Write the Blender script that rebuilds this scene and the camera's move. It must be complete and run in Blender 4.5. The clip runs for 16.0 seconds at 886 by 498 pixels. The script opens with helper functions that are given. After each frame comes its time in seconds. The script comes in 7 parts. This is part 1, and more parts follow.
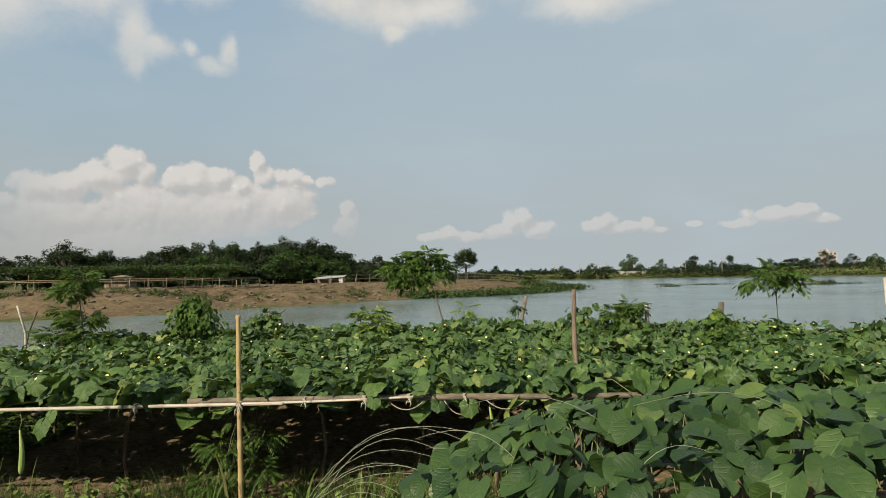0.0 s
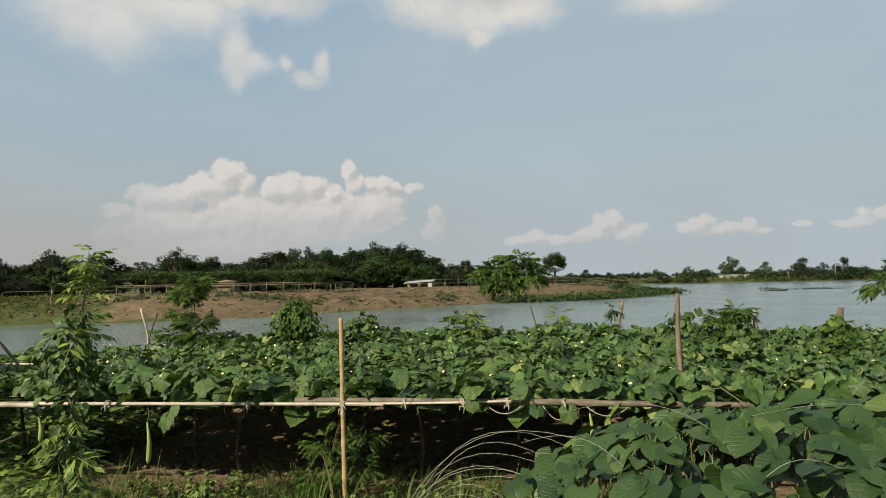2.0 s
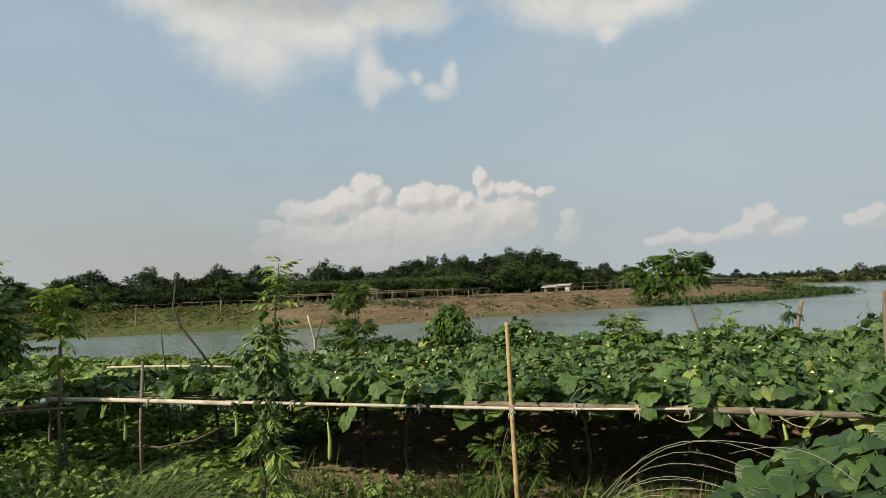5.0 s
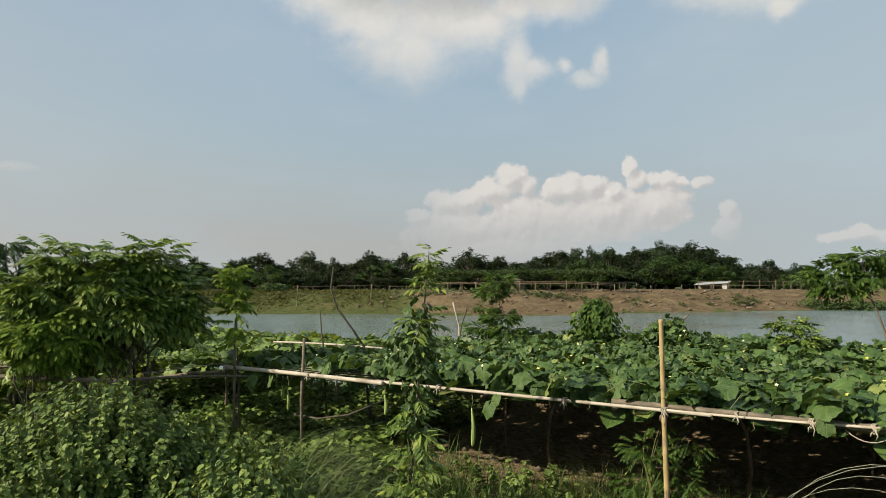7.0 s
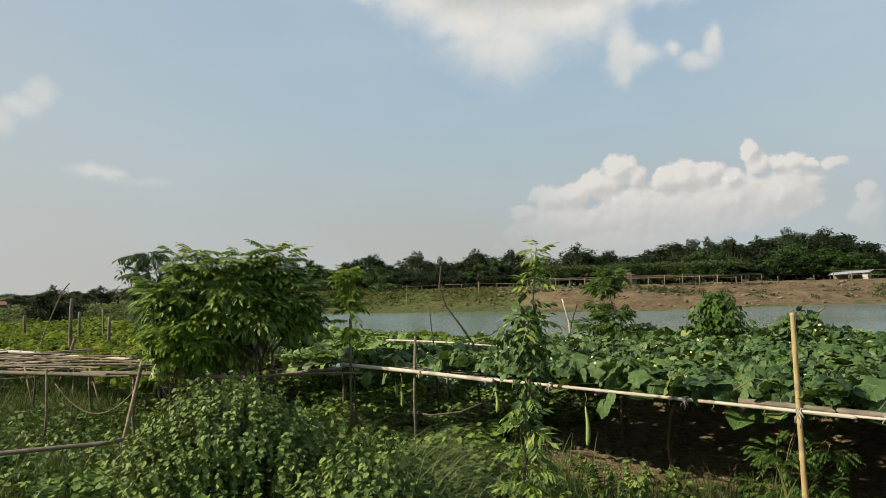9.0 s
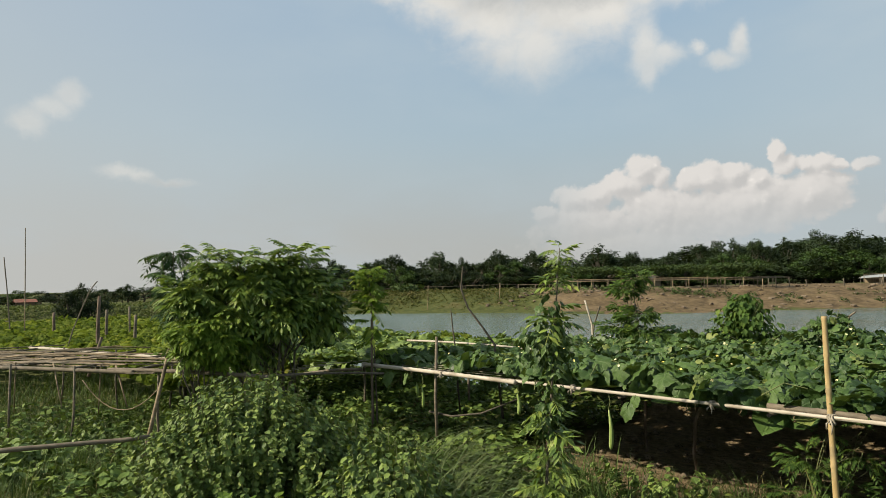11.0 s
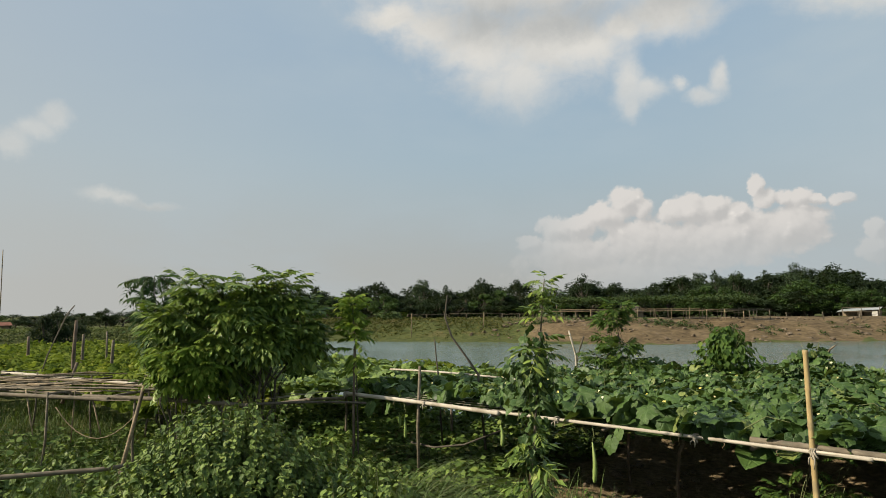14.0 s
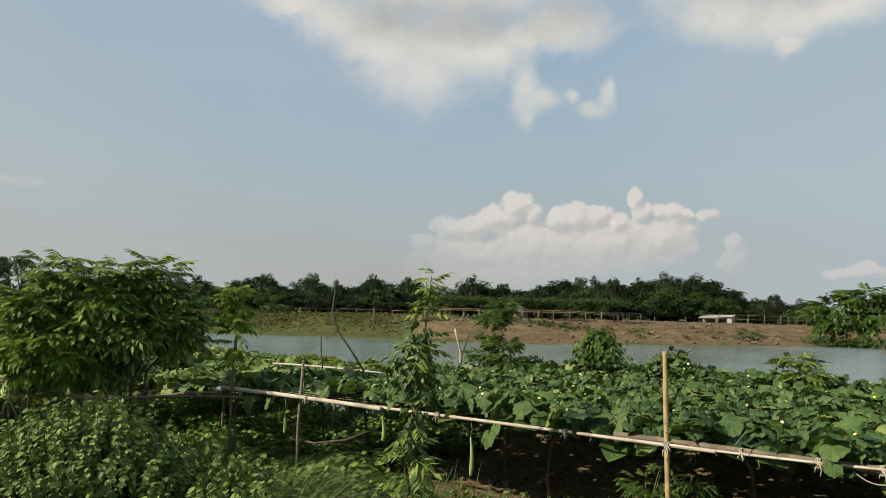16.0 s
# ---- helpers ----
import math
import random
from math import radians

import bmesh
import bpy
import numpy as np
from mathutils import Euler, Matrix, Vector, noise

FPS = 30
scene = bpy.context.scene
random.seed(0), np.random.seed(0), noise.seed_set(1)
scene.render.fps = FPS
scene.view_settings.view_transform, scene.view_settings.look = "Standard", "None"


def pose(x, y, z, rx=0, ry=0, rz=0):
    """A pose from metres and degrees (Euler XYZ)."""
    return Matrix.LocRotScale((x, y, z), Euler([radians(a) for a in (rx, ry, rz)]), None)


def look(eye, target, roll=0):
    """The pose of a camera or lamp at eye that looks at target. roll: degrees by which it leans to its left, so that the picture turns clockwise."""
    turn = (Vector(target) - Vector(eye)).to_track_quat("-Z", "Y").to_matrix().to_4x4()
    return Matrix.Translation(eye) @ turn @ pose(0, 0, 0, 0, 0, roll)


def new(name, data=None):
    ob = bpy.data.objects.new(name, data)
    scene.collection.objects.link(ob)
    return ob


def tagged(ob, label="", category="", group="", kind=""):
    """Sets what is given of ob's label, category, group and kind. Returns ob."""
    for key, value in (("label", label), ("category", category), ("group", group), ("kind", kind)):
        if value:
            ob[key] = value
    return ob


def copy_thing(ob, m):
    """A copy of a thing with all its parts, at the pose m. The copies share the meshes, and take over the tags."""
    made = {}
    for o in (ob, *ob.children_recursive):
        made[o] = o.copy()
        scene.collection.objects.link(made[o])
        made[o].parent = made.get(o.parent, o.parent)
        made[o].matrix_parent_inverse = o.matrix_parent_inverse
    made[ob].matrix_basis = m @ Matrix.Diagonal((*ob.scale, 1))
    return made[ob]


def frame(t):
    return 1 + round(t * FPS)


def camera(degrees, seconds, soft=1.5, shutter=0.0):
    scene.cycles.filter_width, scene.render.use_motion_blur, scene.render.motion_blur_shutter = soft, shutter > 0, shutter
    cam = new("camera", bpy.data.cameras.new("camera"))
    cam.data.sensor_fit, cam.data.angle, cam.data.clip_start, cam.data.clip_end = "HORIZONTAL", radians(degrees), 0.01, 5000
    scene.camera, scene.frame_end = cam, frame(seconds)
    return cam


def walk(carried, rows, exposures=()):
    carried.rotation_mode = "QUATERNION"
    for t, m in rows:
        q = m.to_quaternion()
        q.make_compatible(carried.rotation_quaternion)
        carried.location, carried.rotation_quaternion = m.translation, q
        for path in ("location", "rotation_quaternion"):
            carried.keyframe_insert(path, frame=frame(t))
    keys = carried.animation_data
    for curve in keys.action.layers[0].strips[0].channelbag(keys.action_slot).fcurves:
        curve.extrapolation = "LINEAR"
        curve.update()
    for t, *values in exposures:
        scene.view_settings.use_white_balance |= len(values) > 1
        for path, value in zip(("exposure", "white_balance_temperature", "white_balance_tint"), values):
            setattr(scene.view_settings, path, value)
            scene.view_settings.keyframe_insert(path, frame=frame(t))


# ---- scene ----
cam = camera(71.0, 16.0, soft=0.5)
METRES, EYE, TILT, LEAN, TURN = 8.0, 1.5, 0.0, 0.0, 0.0
PATH = [
    (0, (-0.043, -0.09, 1.757), (-0.041, 1.908, 1.847), -1.1),
    (0.5, (-0.061, -0.094, 1.757), (-0.154, 1.902, 1.847), -1.1),
    (1, (-0.071, -0.102, 1.761), (-0.238, 1.889, 1.86), -1.5),
    (1.5, (-0.083, -0.111, 1.761), (-0.29, 1.876, 1.872), -1.3),
    (2, (-0.108, -0.111, 1.757), (-0.386, 1.867, 1.866), -1.2),
    (2.5, (-0.131, -0.124, 1.755), (-0.47, 1.844, 1.862), -1.0),
    (3, (-0.157, -0.133, 1.758), (-0.559, 1.823, 1.884), -1.4),
    (3.2, (-0.166, -0.134, 1.76), (-0.585, 1.817, 1.897), -1.4),
    (5.3, (-0.351, -0.149, 1.75), (-1.099, 1.702, 1.875), -1.7),
    (5.5, (-0.359, -0.147, 1.744), (-1.146, 1.688, 1.857), -1.1),
    (6, (-0.372, -0.146, 1.747), (-1.263, 1.641, 1.863), -0.9),
    (6.5, (-0.369, -0.139, 1.751), (-1.354, 1.597, 1.875), -1.3),
    (7, (-0.376, -0.139, 1.751), (-1.476, 1.527, 1.869), -0.1),
    (7.5, (-0.37, -0.138, 1.75), (-1.553, 1.471, 1.861), -0.9),
    (8, (-0.372, -0.137, 1.748), (-1.639, 1.408, 1.847), -1.3),
    (8.5, (-0.384, -0.129, 1.748), (-1.702, 1.373, 1.849), -1.2),
    (9, (-0.39, -0.129, 1.748), (-1.757, 1.327, 1.863), -1.4),
    (9.5, (-0.397, -0.13, 1.746), (-1.792, 1.298, 1.864), -1.2),
    (10, (-0.401, -0.131, 1.746), (-1.812, 1.282, 1.868), -1.1),
    (12.5, (-0.423, -0.086, 1.745), (-1.84, 1.32, 1.862), -1.0),
    (13, (-0.409, -0.116, 1.744), (-1.806, 1.309, 1.881), -1.0),
    (13.5, (-0.416, -0.118, 1.748), (-1.796, 1.317, 1.926), -0.5),
    (14, (-0.417, -0.116, 1.752), (-1.791, 1.322, 1.96), -0.3),
    (14.5, (-0.413, -0.12, 1.752), (-1.777, 1.325, 1.981), -0.1),
    (15, (-0.413, -0.122, 1.75), (-1.74, 1.357, 1.977), 0.3),
    (15.5, (-0.406, -0.111, 1.745), (-1.649, 1.441, 1.963), 0.9),
    (16, (-0.386, -0.109, 1.748), (-1.494, 1.543, 1.948), 1.5),
]
walk(cam, [(t, look(eye, target, roll)) for t, eye, target, roll in PATH],
     exposures=[(0.0, -0.13), (3.0, -0.12), (6.5, -0.06), (9.5, 0.02), (12.5, 0.0), (14.5, -0.10), (16.0, -0.12)])

# ---- world, sun ----
SUN_AZ, SUN_EL = -146.0, 33.0          # compass of the sun from +y, clockwise; height


def m_node(tr, op, a, b=None, c=None, clamp=False):
    n = tr.nodes.new("ShaderNodeMath")
    n.operation, n.use_clamp = op, clamp
    for i, v in enumerate((a, b, c)):
        if v is None:
            continue
        if isinstance(v, (int, float)):
            n.inputs[i].default_value = v
        else:
            tr.links.new(v, n.inputs[i])
    return n.outputs[0]


def v_node(tr, op, a, b=None):
    n = tr.nodes.new("ShaderNodeVectorMath")
    n.operation = op
    for i, v in enumerate((a, b)):
        if v is None:
            continue
        if isinstance(v, (tuple, list)):
            n.inputs[i].default_value = v
        else:
            tr.links.new(v, n.inputs[i])
    return n.outputs["Value"] if op in ("LENGTH", "DOT_PRODUCT", "DISTANCE") else n.outputs[0]


def step_node(tr, v, lo, hi, out0=0.0, out1=1.0, smooth=True):
    n = tr.nodes.new("ShaderNodeMapRange")
    n.interpolation_type = "SMOOTHSTEP" if smooth else "LINEAR"
    tr.links.new(v, n.inputs[0])
    for i, x in enumerate((lo, hi, out0, out1)):
        n.inputs[i + 1].default_value = x
    return n.outputs[0]


def mix_node(tr, f, a, b, mode="MIX"):
    n = tr.nodes.new("ShaderNodeMix")
    n.data_type, n.blend_type = "RGBA", mode
    for i, v in ((0, f), (6, a), (7, b)):
        if isinstance(v, (int, float)):
            n.inputs[i].default_value = v
        elif isinstance(v, (tuple, list)):
            n.inputs[i].default_value = (*v[:3], 1)
        else:
            tr.links.new(v, n.inputs[i])
    return n.outputs[2]


def noise_node(tr, vec, scale, detail=3.0, rough=0.55, distort=0.0):
    n = tr.nodes.new("ShaderNodeTexNoise")
    n.inputs["Scale"].default_value, n.inputs["Detail"].default_value = scale, detail
    n.inputs["Roughness"].default_value, n.inputs["Distortion"].default_value = rough, distort
    if vec is not None:
        tr.links.new(vec, n.inputs["Vector"])
    return n


world = bpy.data.worlds.new("world")
scene.world = world
world.use_nodes = True
wt = world.node_tree
wt.nodes.clear()
sky = wt.nodes.new("ShaderNodeTexSky")
sky.sky_type, sky.sun_disc = "NISHITA", False
sky.sun_elevation, sky.sun_rotation = radians(SUN_EL), radians(SUN_AZ)
sky.air_density, sky.dust_density, sky.ozone_density = 1.0, 2.5, 1.5
way = wt.nodes.new("ShaderNodeTexCoord").outputs["Generated"]
sep = wt.nodes.new("ShaderNodeSeparateXYZ")
wt.links.new(way, sep.inputs[0])
az = m_node(wt, "MULTIPLY", m_node(wt, "ARCTAN2", sep.outputs[0], sep.outputs[1]), 57.2958)
el = m_node(wt, "MULTIPLY", m_node(wt, "ARCSINE", sep.outputs[2]), 57.2958)
ang = wt.nodes.new("ShaderNodeCombineXYZ")
wt.links.new(az, ang.inputs[0])
wt.links.new(el, ang.inputs[1])
wob = noise_node(wt, way, 17.0, 8.0, 0.66)
off = v_node(wt, "SUBTRACT", wob.outputs["Color"], (0.5, 0.5, 0.5))


def cloud(blobs, wobble, shift=(0.0, 0.0, 0.0), melt=0.25):
    """How deep a direction lies in a cloud built of billows: 0 at its outline, 1 at the heart of a billow."""
    p = v_node(wt, "ADD", ang.outputs[0], v_node(wt, "MULTIPLY", off, (wobble, wobble, 0.0)))
    p = v_node(wt, "ADD", p, shift)
    best = None
    for a, e, ra, re in blobs:
        d = v_node(wt, "LENGTH", v_node(wt, "MULTIPLY", v_node(wt, "SUBTRACT", p, (a, e, 0)), (1 / ra, 1 / re, 0)))
        best = d if best is None else m_node(wt, "SMOOTH_MIN", best, d, melt)
    return m_node(wt, "SUBTRACT", 1.0, best)


def billows(scale, shift=(0.0, 0.0, 0.0)):
    """Rounded cauliflower heads, 0 in the creases to about 1 on the heads."""
    n = wt.nodes.new("ShaderNodeTexVoronoi")
    n.feature = "SMOOTH_F1"
    n.inputs["Scale"].default_value, n.inputs["Detail"].default_value = scale, 2.5
    n.inputs["Roughness"].default_value, n.inputs["Smoothness"].default_value = 0.55, 0.45
    q = v_node(wt, "ADD", ang.outputs[0], v_node(wt, "MULTIPLY", off, (1.2, 1.2, 0.0)))
    wt.links.new(v_node(wt, "ADD", q, shift), n.inputs["Vector"])
    return m_node(wt, "SUBTRACT", 1.0, n.outputs["Distance"])


# azimuth, height and half sizes of each billow, in degrees
CUMULUS = [(-35.7, 6.5, 1.8, 1.0), (-33.1, 7.6, 2.1, 1.3), (-31.2, 7.9, 2.4, 1.3), (-28.9, 8.5, 2.1, 1.5), (-27.1, 9.8, 1.5, 1.5),
           (-27.6, 10.5, 0.8, 0.8), (-25.8, 9.0, 1.3, 1.1), (-23.2, 8.5, 1.4, 1.1), (-21.7, 8.8, 1.8, 1.4), (-19.9, 9.1, 1.7, 1.1),
           (-18.2, 8.4, 1.2, 1.0), (-16.6, 10.4, 0.7, 1.0), (-16.0, 9.3, 1.1, 1.1), (-14.8, 9.2, 1.2, 0.9), (-13.4, 9.2, 1.2, 1.0),
           (-12.3, 8.9, 0.9, 0.6), (-10.7, 8.9, 1.2, 0.6), (-31.4, 5.3, 5.2, 2.3), (-25.2, 6.0, 5.6, 2.8), (-19.2, 6.2, 5.4, 2.8),
           (-14.4, 6.7, 3.3, 2.2), (-8.6, 6.2, 0.7, 1.1), (-9.0, 4.8, 1.2, 1.2), (-8.2, 5.2, 0.7, 1.1), (-29.0, 3.2, 9.0, 2.6)]
LOW = [(7.4, 5.3, 1.1, 1.2), (6.4, 4.9, 1.1, 1.0), (8.7, 4.2, 2.0, 0.9), (5.6, 4.1, 1.6, 0.9), (0.7, 4.0, 1.6, 0.7), (2.5, 3.7, 1.6, 0.6),
       (-0.9, 3.7, 1.6, 0.6), (14.6, 4.6, 1.2, 0.9), (13.7, 4.2, 1.5, 0.7), (16.2, 4.0, 2.4, 0.6), (18.3, 4.2, 0.9, 0.8),
       (19.2, 3.8, 1.2, 0.5), (28.6, 4.5, 2.8, 0.8), (30.4, 4.8, 1.4, 0.6), (31.8, 4.0, 1.3, 0.5), (25.7, 4.0, 1.7, 0.5),
       (22.2, 4.1, 0.7, 0.3)]
HIGH = [(-48.5, 26.3, 3.1, 1.2), (-44.3, 25.6, 4.2, 2.3), (-40.0, 24.1, 4.8, 3.5), (-36.6, 21.0, 4.6, 2.5), (-33.5, 24.4, 6.5, 3.7),
        (-30.2, 23.5, 4.3, 2.4), (-27.0, 24.6, 2.4, 1.2), (-34.7, 28.5, 13.9, 2.7), (-33.7, 31.5, 17.6, 3.8), (-22.8, 25.6, 4.2, 2.3),
        (-26.7, 19.9, 1.4, 2.3), (-25.1, 19.2, 2.0, 1.1), (-26.4, 17.9, 0.8, 1.1), (-22.1, 19.3, 0.75, 0.5), (-18.8, 19.6, 0.7, 1.1),
        (-20.1, 18.2, 1.4, 0.65), (-8.6, 25.2, 4.0, 2.1), (-4.3, 23.9, 3.3, 1.9), (-0.7, 23.8, 3.5, 1.6), (-4.2, 22.0, 1.1, 0.8),
        (-3.8, 27.0, 9.1, 2.8), (13.8, 23.8, 4.8, 1.7), (16.9, 25.8, 8.7, 2.5)]
LEFT = [(-76.3, 15.1, 1.1, 0.8), (-77.7, 14.2, 1.3, 0.8), (-79.1, 13.0, 1.1, 0.8), (-72.6, 9.8, 1.5, 0.6), (-71.4, 9.5, 1.2, 0.6),
        (-69.0, 9.1, 1.9, 0.4)]

fine = noise_node(wt, way, 30.0, 5.0, 0.6)
heads, heads_up = billows(0.55), billows(0.55, (-0.35, 0.45, 0.0))
cum = m_node(wt, "ADD", cloud(CUMULUS + LOW, 1.5), m_node(wt, "MULTIPLY", heads, 0.5))
cum_up = m_node(wt, "ADD", cloud(CUMULUS + LOW, 1.3, (-0.45, 0.6, 0.0)), m_node(wt, "MULTIPLY", heads_up, 0.5))
wisps = noise_node(wt, v_node(wt, "MULTIPLY", ang.outputs[0], (0.16, 0.26, 0.0)), 1.0, 6.0, 0.62, 0.6)
high = m_node(wt, "ADD", cloud(HIGH + LEFT, 2.3, melt=0.45), m_node(wt, "MULTIPLY", m_node(wt, "SUBTRACT", wisps.outputs[0], 0.5), 1.25))
heart = cloud([(-38.0, 26.2, 8.0, 2.6), (-31.5, 26.0, 7.0, 2.2), (-34.0, 30.0, 14.0, 3.6), (-22.0, 26.5, 5.0, 2.4), (-4.0, 26.5, 8.0, 2.4), (15.0, 26.5, 8.0, 2.0), (-69.2, 9.0, 3.0, 0.6)], 3.0, melt=0.5)
blue = mix_node(wt, 1.0, sky.outputs[0], (0.155, 0.150, 0.150), "MULTIPLY")
SKY_HIGH, SKY_MID, HAZE = (0.327, 0.457, 0.588), (0.405, 0.512, 0.568), (0.450, 0.457, 0.435)
grad = mix_node(wt, step_node(wt, el, 8.0, 26.0), SKY_MID, SKY_HIGH)
grad = mix_node(wt, step_node(wt, el, 1.0, 15.0), HAZE, grad)
clear = mix_node(wt, step_node(wt, el, 28.0, 70.0), grad, blue)
sunward = v_node(wt, "DOT_PRODUCT", way, (math.sin(radians(SUN_AZ)), math.cos(radians(SUN_AZ)), 0.0))
clear = mix_node(wt, step_node(wt, sunward, -0.45, 0.95, 0.0, 0.55), clear, (0.60, 0.60, 0.575))
veil = step_node(wt, noise_node(wt, v_node(wt, "MULTIPLY", way, (1.0, 1.0, 2.6)), 3.0, 4.0, 0.55).outputs[0], 0.42, 0.75, 0.0, 0.34)
thin = m_node(wt, "MULTIPLY", step_node(wt, az, -34.0, 6.0, 0.0, 0.62), step_node(wt, el, 34.0, 14.0, 0.75, 1.0))   # high thin cloud over the lake
clear = mix_node(wt, m_node(wt, "ADD", veil, thin, None, True), clear, (0.475, 0.56, 0.61))
# cumulus: lit heads, dim creases and undersides, fading into the haze at its base
lit = step_node(wt, m_node(wt, "SUBTRACT", cum, cum_up), -0.45, 0.45)
crease = step_node(wt, heads, 0.35, 0.75)
cumlit = m_node(wt, "ADD", m_node(wt, "MULTIPLY", lit, 0.62), m_node(wt, "MULTIPLY", crease, 0.42), None, True)
cumlit = m_node(wt, "MULTIPLY", cumlit, step_node(wt, m_node(wt, "ADD", el, step_node(wt, az, -8.0, -4.0, 0.0, 3.5)), 3.0, 9.0, 0.45, 1.0))
cumcol = mix_node(wt, cumlit, (0.56, 0.545, 0.525), (0.875, 0.825, 0.77))
cummask = m_node(wt, "MULTIPLY", step_node(wt, m_node(wt, "ADD", cum, step_node(wt, fine.outputs[0], 0.3, 0.7, -0.13, 0.13)), -0.03, 0.30), step_node(wt, m_node(wt, "ADD", el, step_node(wt, az, -8.0, -4.0, 0.0, 3.0)), -0.5, 8.2, 0.05, 0.95))
cummask = m_node(wt, "MULTIPLY", cummask, step_node(wt, az, -38.0, -29.0, 0.35, 1.0))
cummask = m_node(wt, "MULTIPLY", cummask, step_node(wt, az, -12.5, -9.0, 1.0, 0.60))          # the small far ones are thinner
col = mix_node(wt, cummask, clear, cumcol)
# high cloud: bright fraying rim, grey heart
hshade = m_node(wt, "ADD", step_node(wt, heart, -0.35, 0.85, 0.0, 0.78), step_node(wt, wisps.outputs[0], 0.42, 0.68, 0.0, 0.25), None, True)
highcol = mix_node(wt, hshade, (0.80, 0.77, 0.71), (0.50, 0.505, 0.49))
highmask = m_node(wt, "MULTIPLY", step_node(wt, m_node(wt, "ADD", high, step_node(wt, fine.outputs[0], 0.3, 0.7, -0.10, 0.10)), -0.60, 0.75, 0.0, 0.96), step_node(wt, el, 15.0, 25.0, 0.50, 1.0))
col = mix_node(wt, highmask, col, highcol)
back = wt.nodes.new("ShaderNodeBackground")
back.inputs["Strength"].default_value = 1.0
wt.links.new(col, back.inputs["Color"])
wout = wt.nodes.new("ShaderNodeOutputWorld")
wt.links.new(back.outputs[0], wout.inputs[0])

sun = new("sun", bpy.data.lights.new("sun", "SUN"))
sun.data.energy, sun.data.angle, sun.data.color = 7.4, radians(1.0), (1.0, 0.88, 0.68)
ca, sa = math.cos(radians(SUN_EL)), math.sin(radians(SUN_EL))
sun.matrix_world = look((0, 0, 30), (-math.sin(radians(SUN_AZ)) * ca, -math.cos(radians(SUN_AZ)) * ca, 30 - sa))


# ---- materials ----
def material(name, rough=0.8, spec=0.3):
    m = bpy.data.materials.new(name)
    m.use_nodes = True
    b = m.node_tree.nodes["Principled BSDF"]
    b.inputs["Roughness"].default_value = rough
    b.inputs["Specular IOR Level"].default_value = spec
    return m, m.node_tree, b


def bump(tr, b, height, strength=0.3, dist=0.01):
    n = tr.nodes.new("ShaderNodeBump")
    n.inputs["Strength"].default_value, n.inputs["Distance"].default_value = strength, dist
    tr.links.new(height, n.inputs["Height"])
    tr.links.new(n.outputs[0], b.inputs["Normal"])


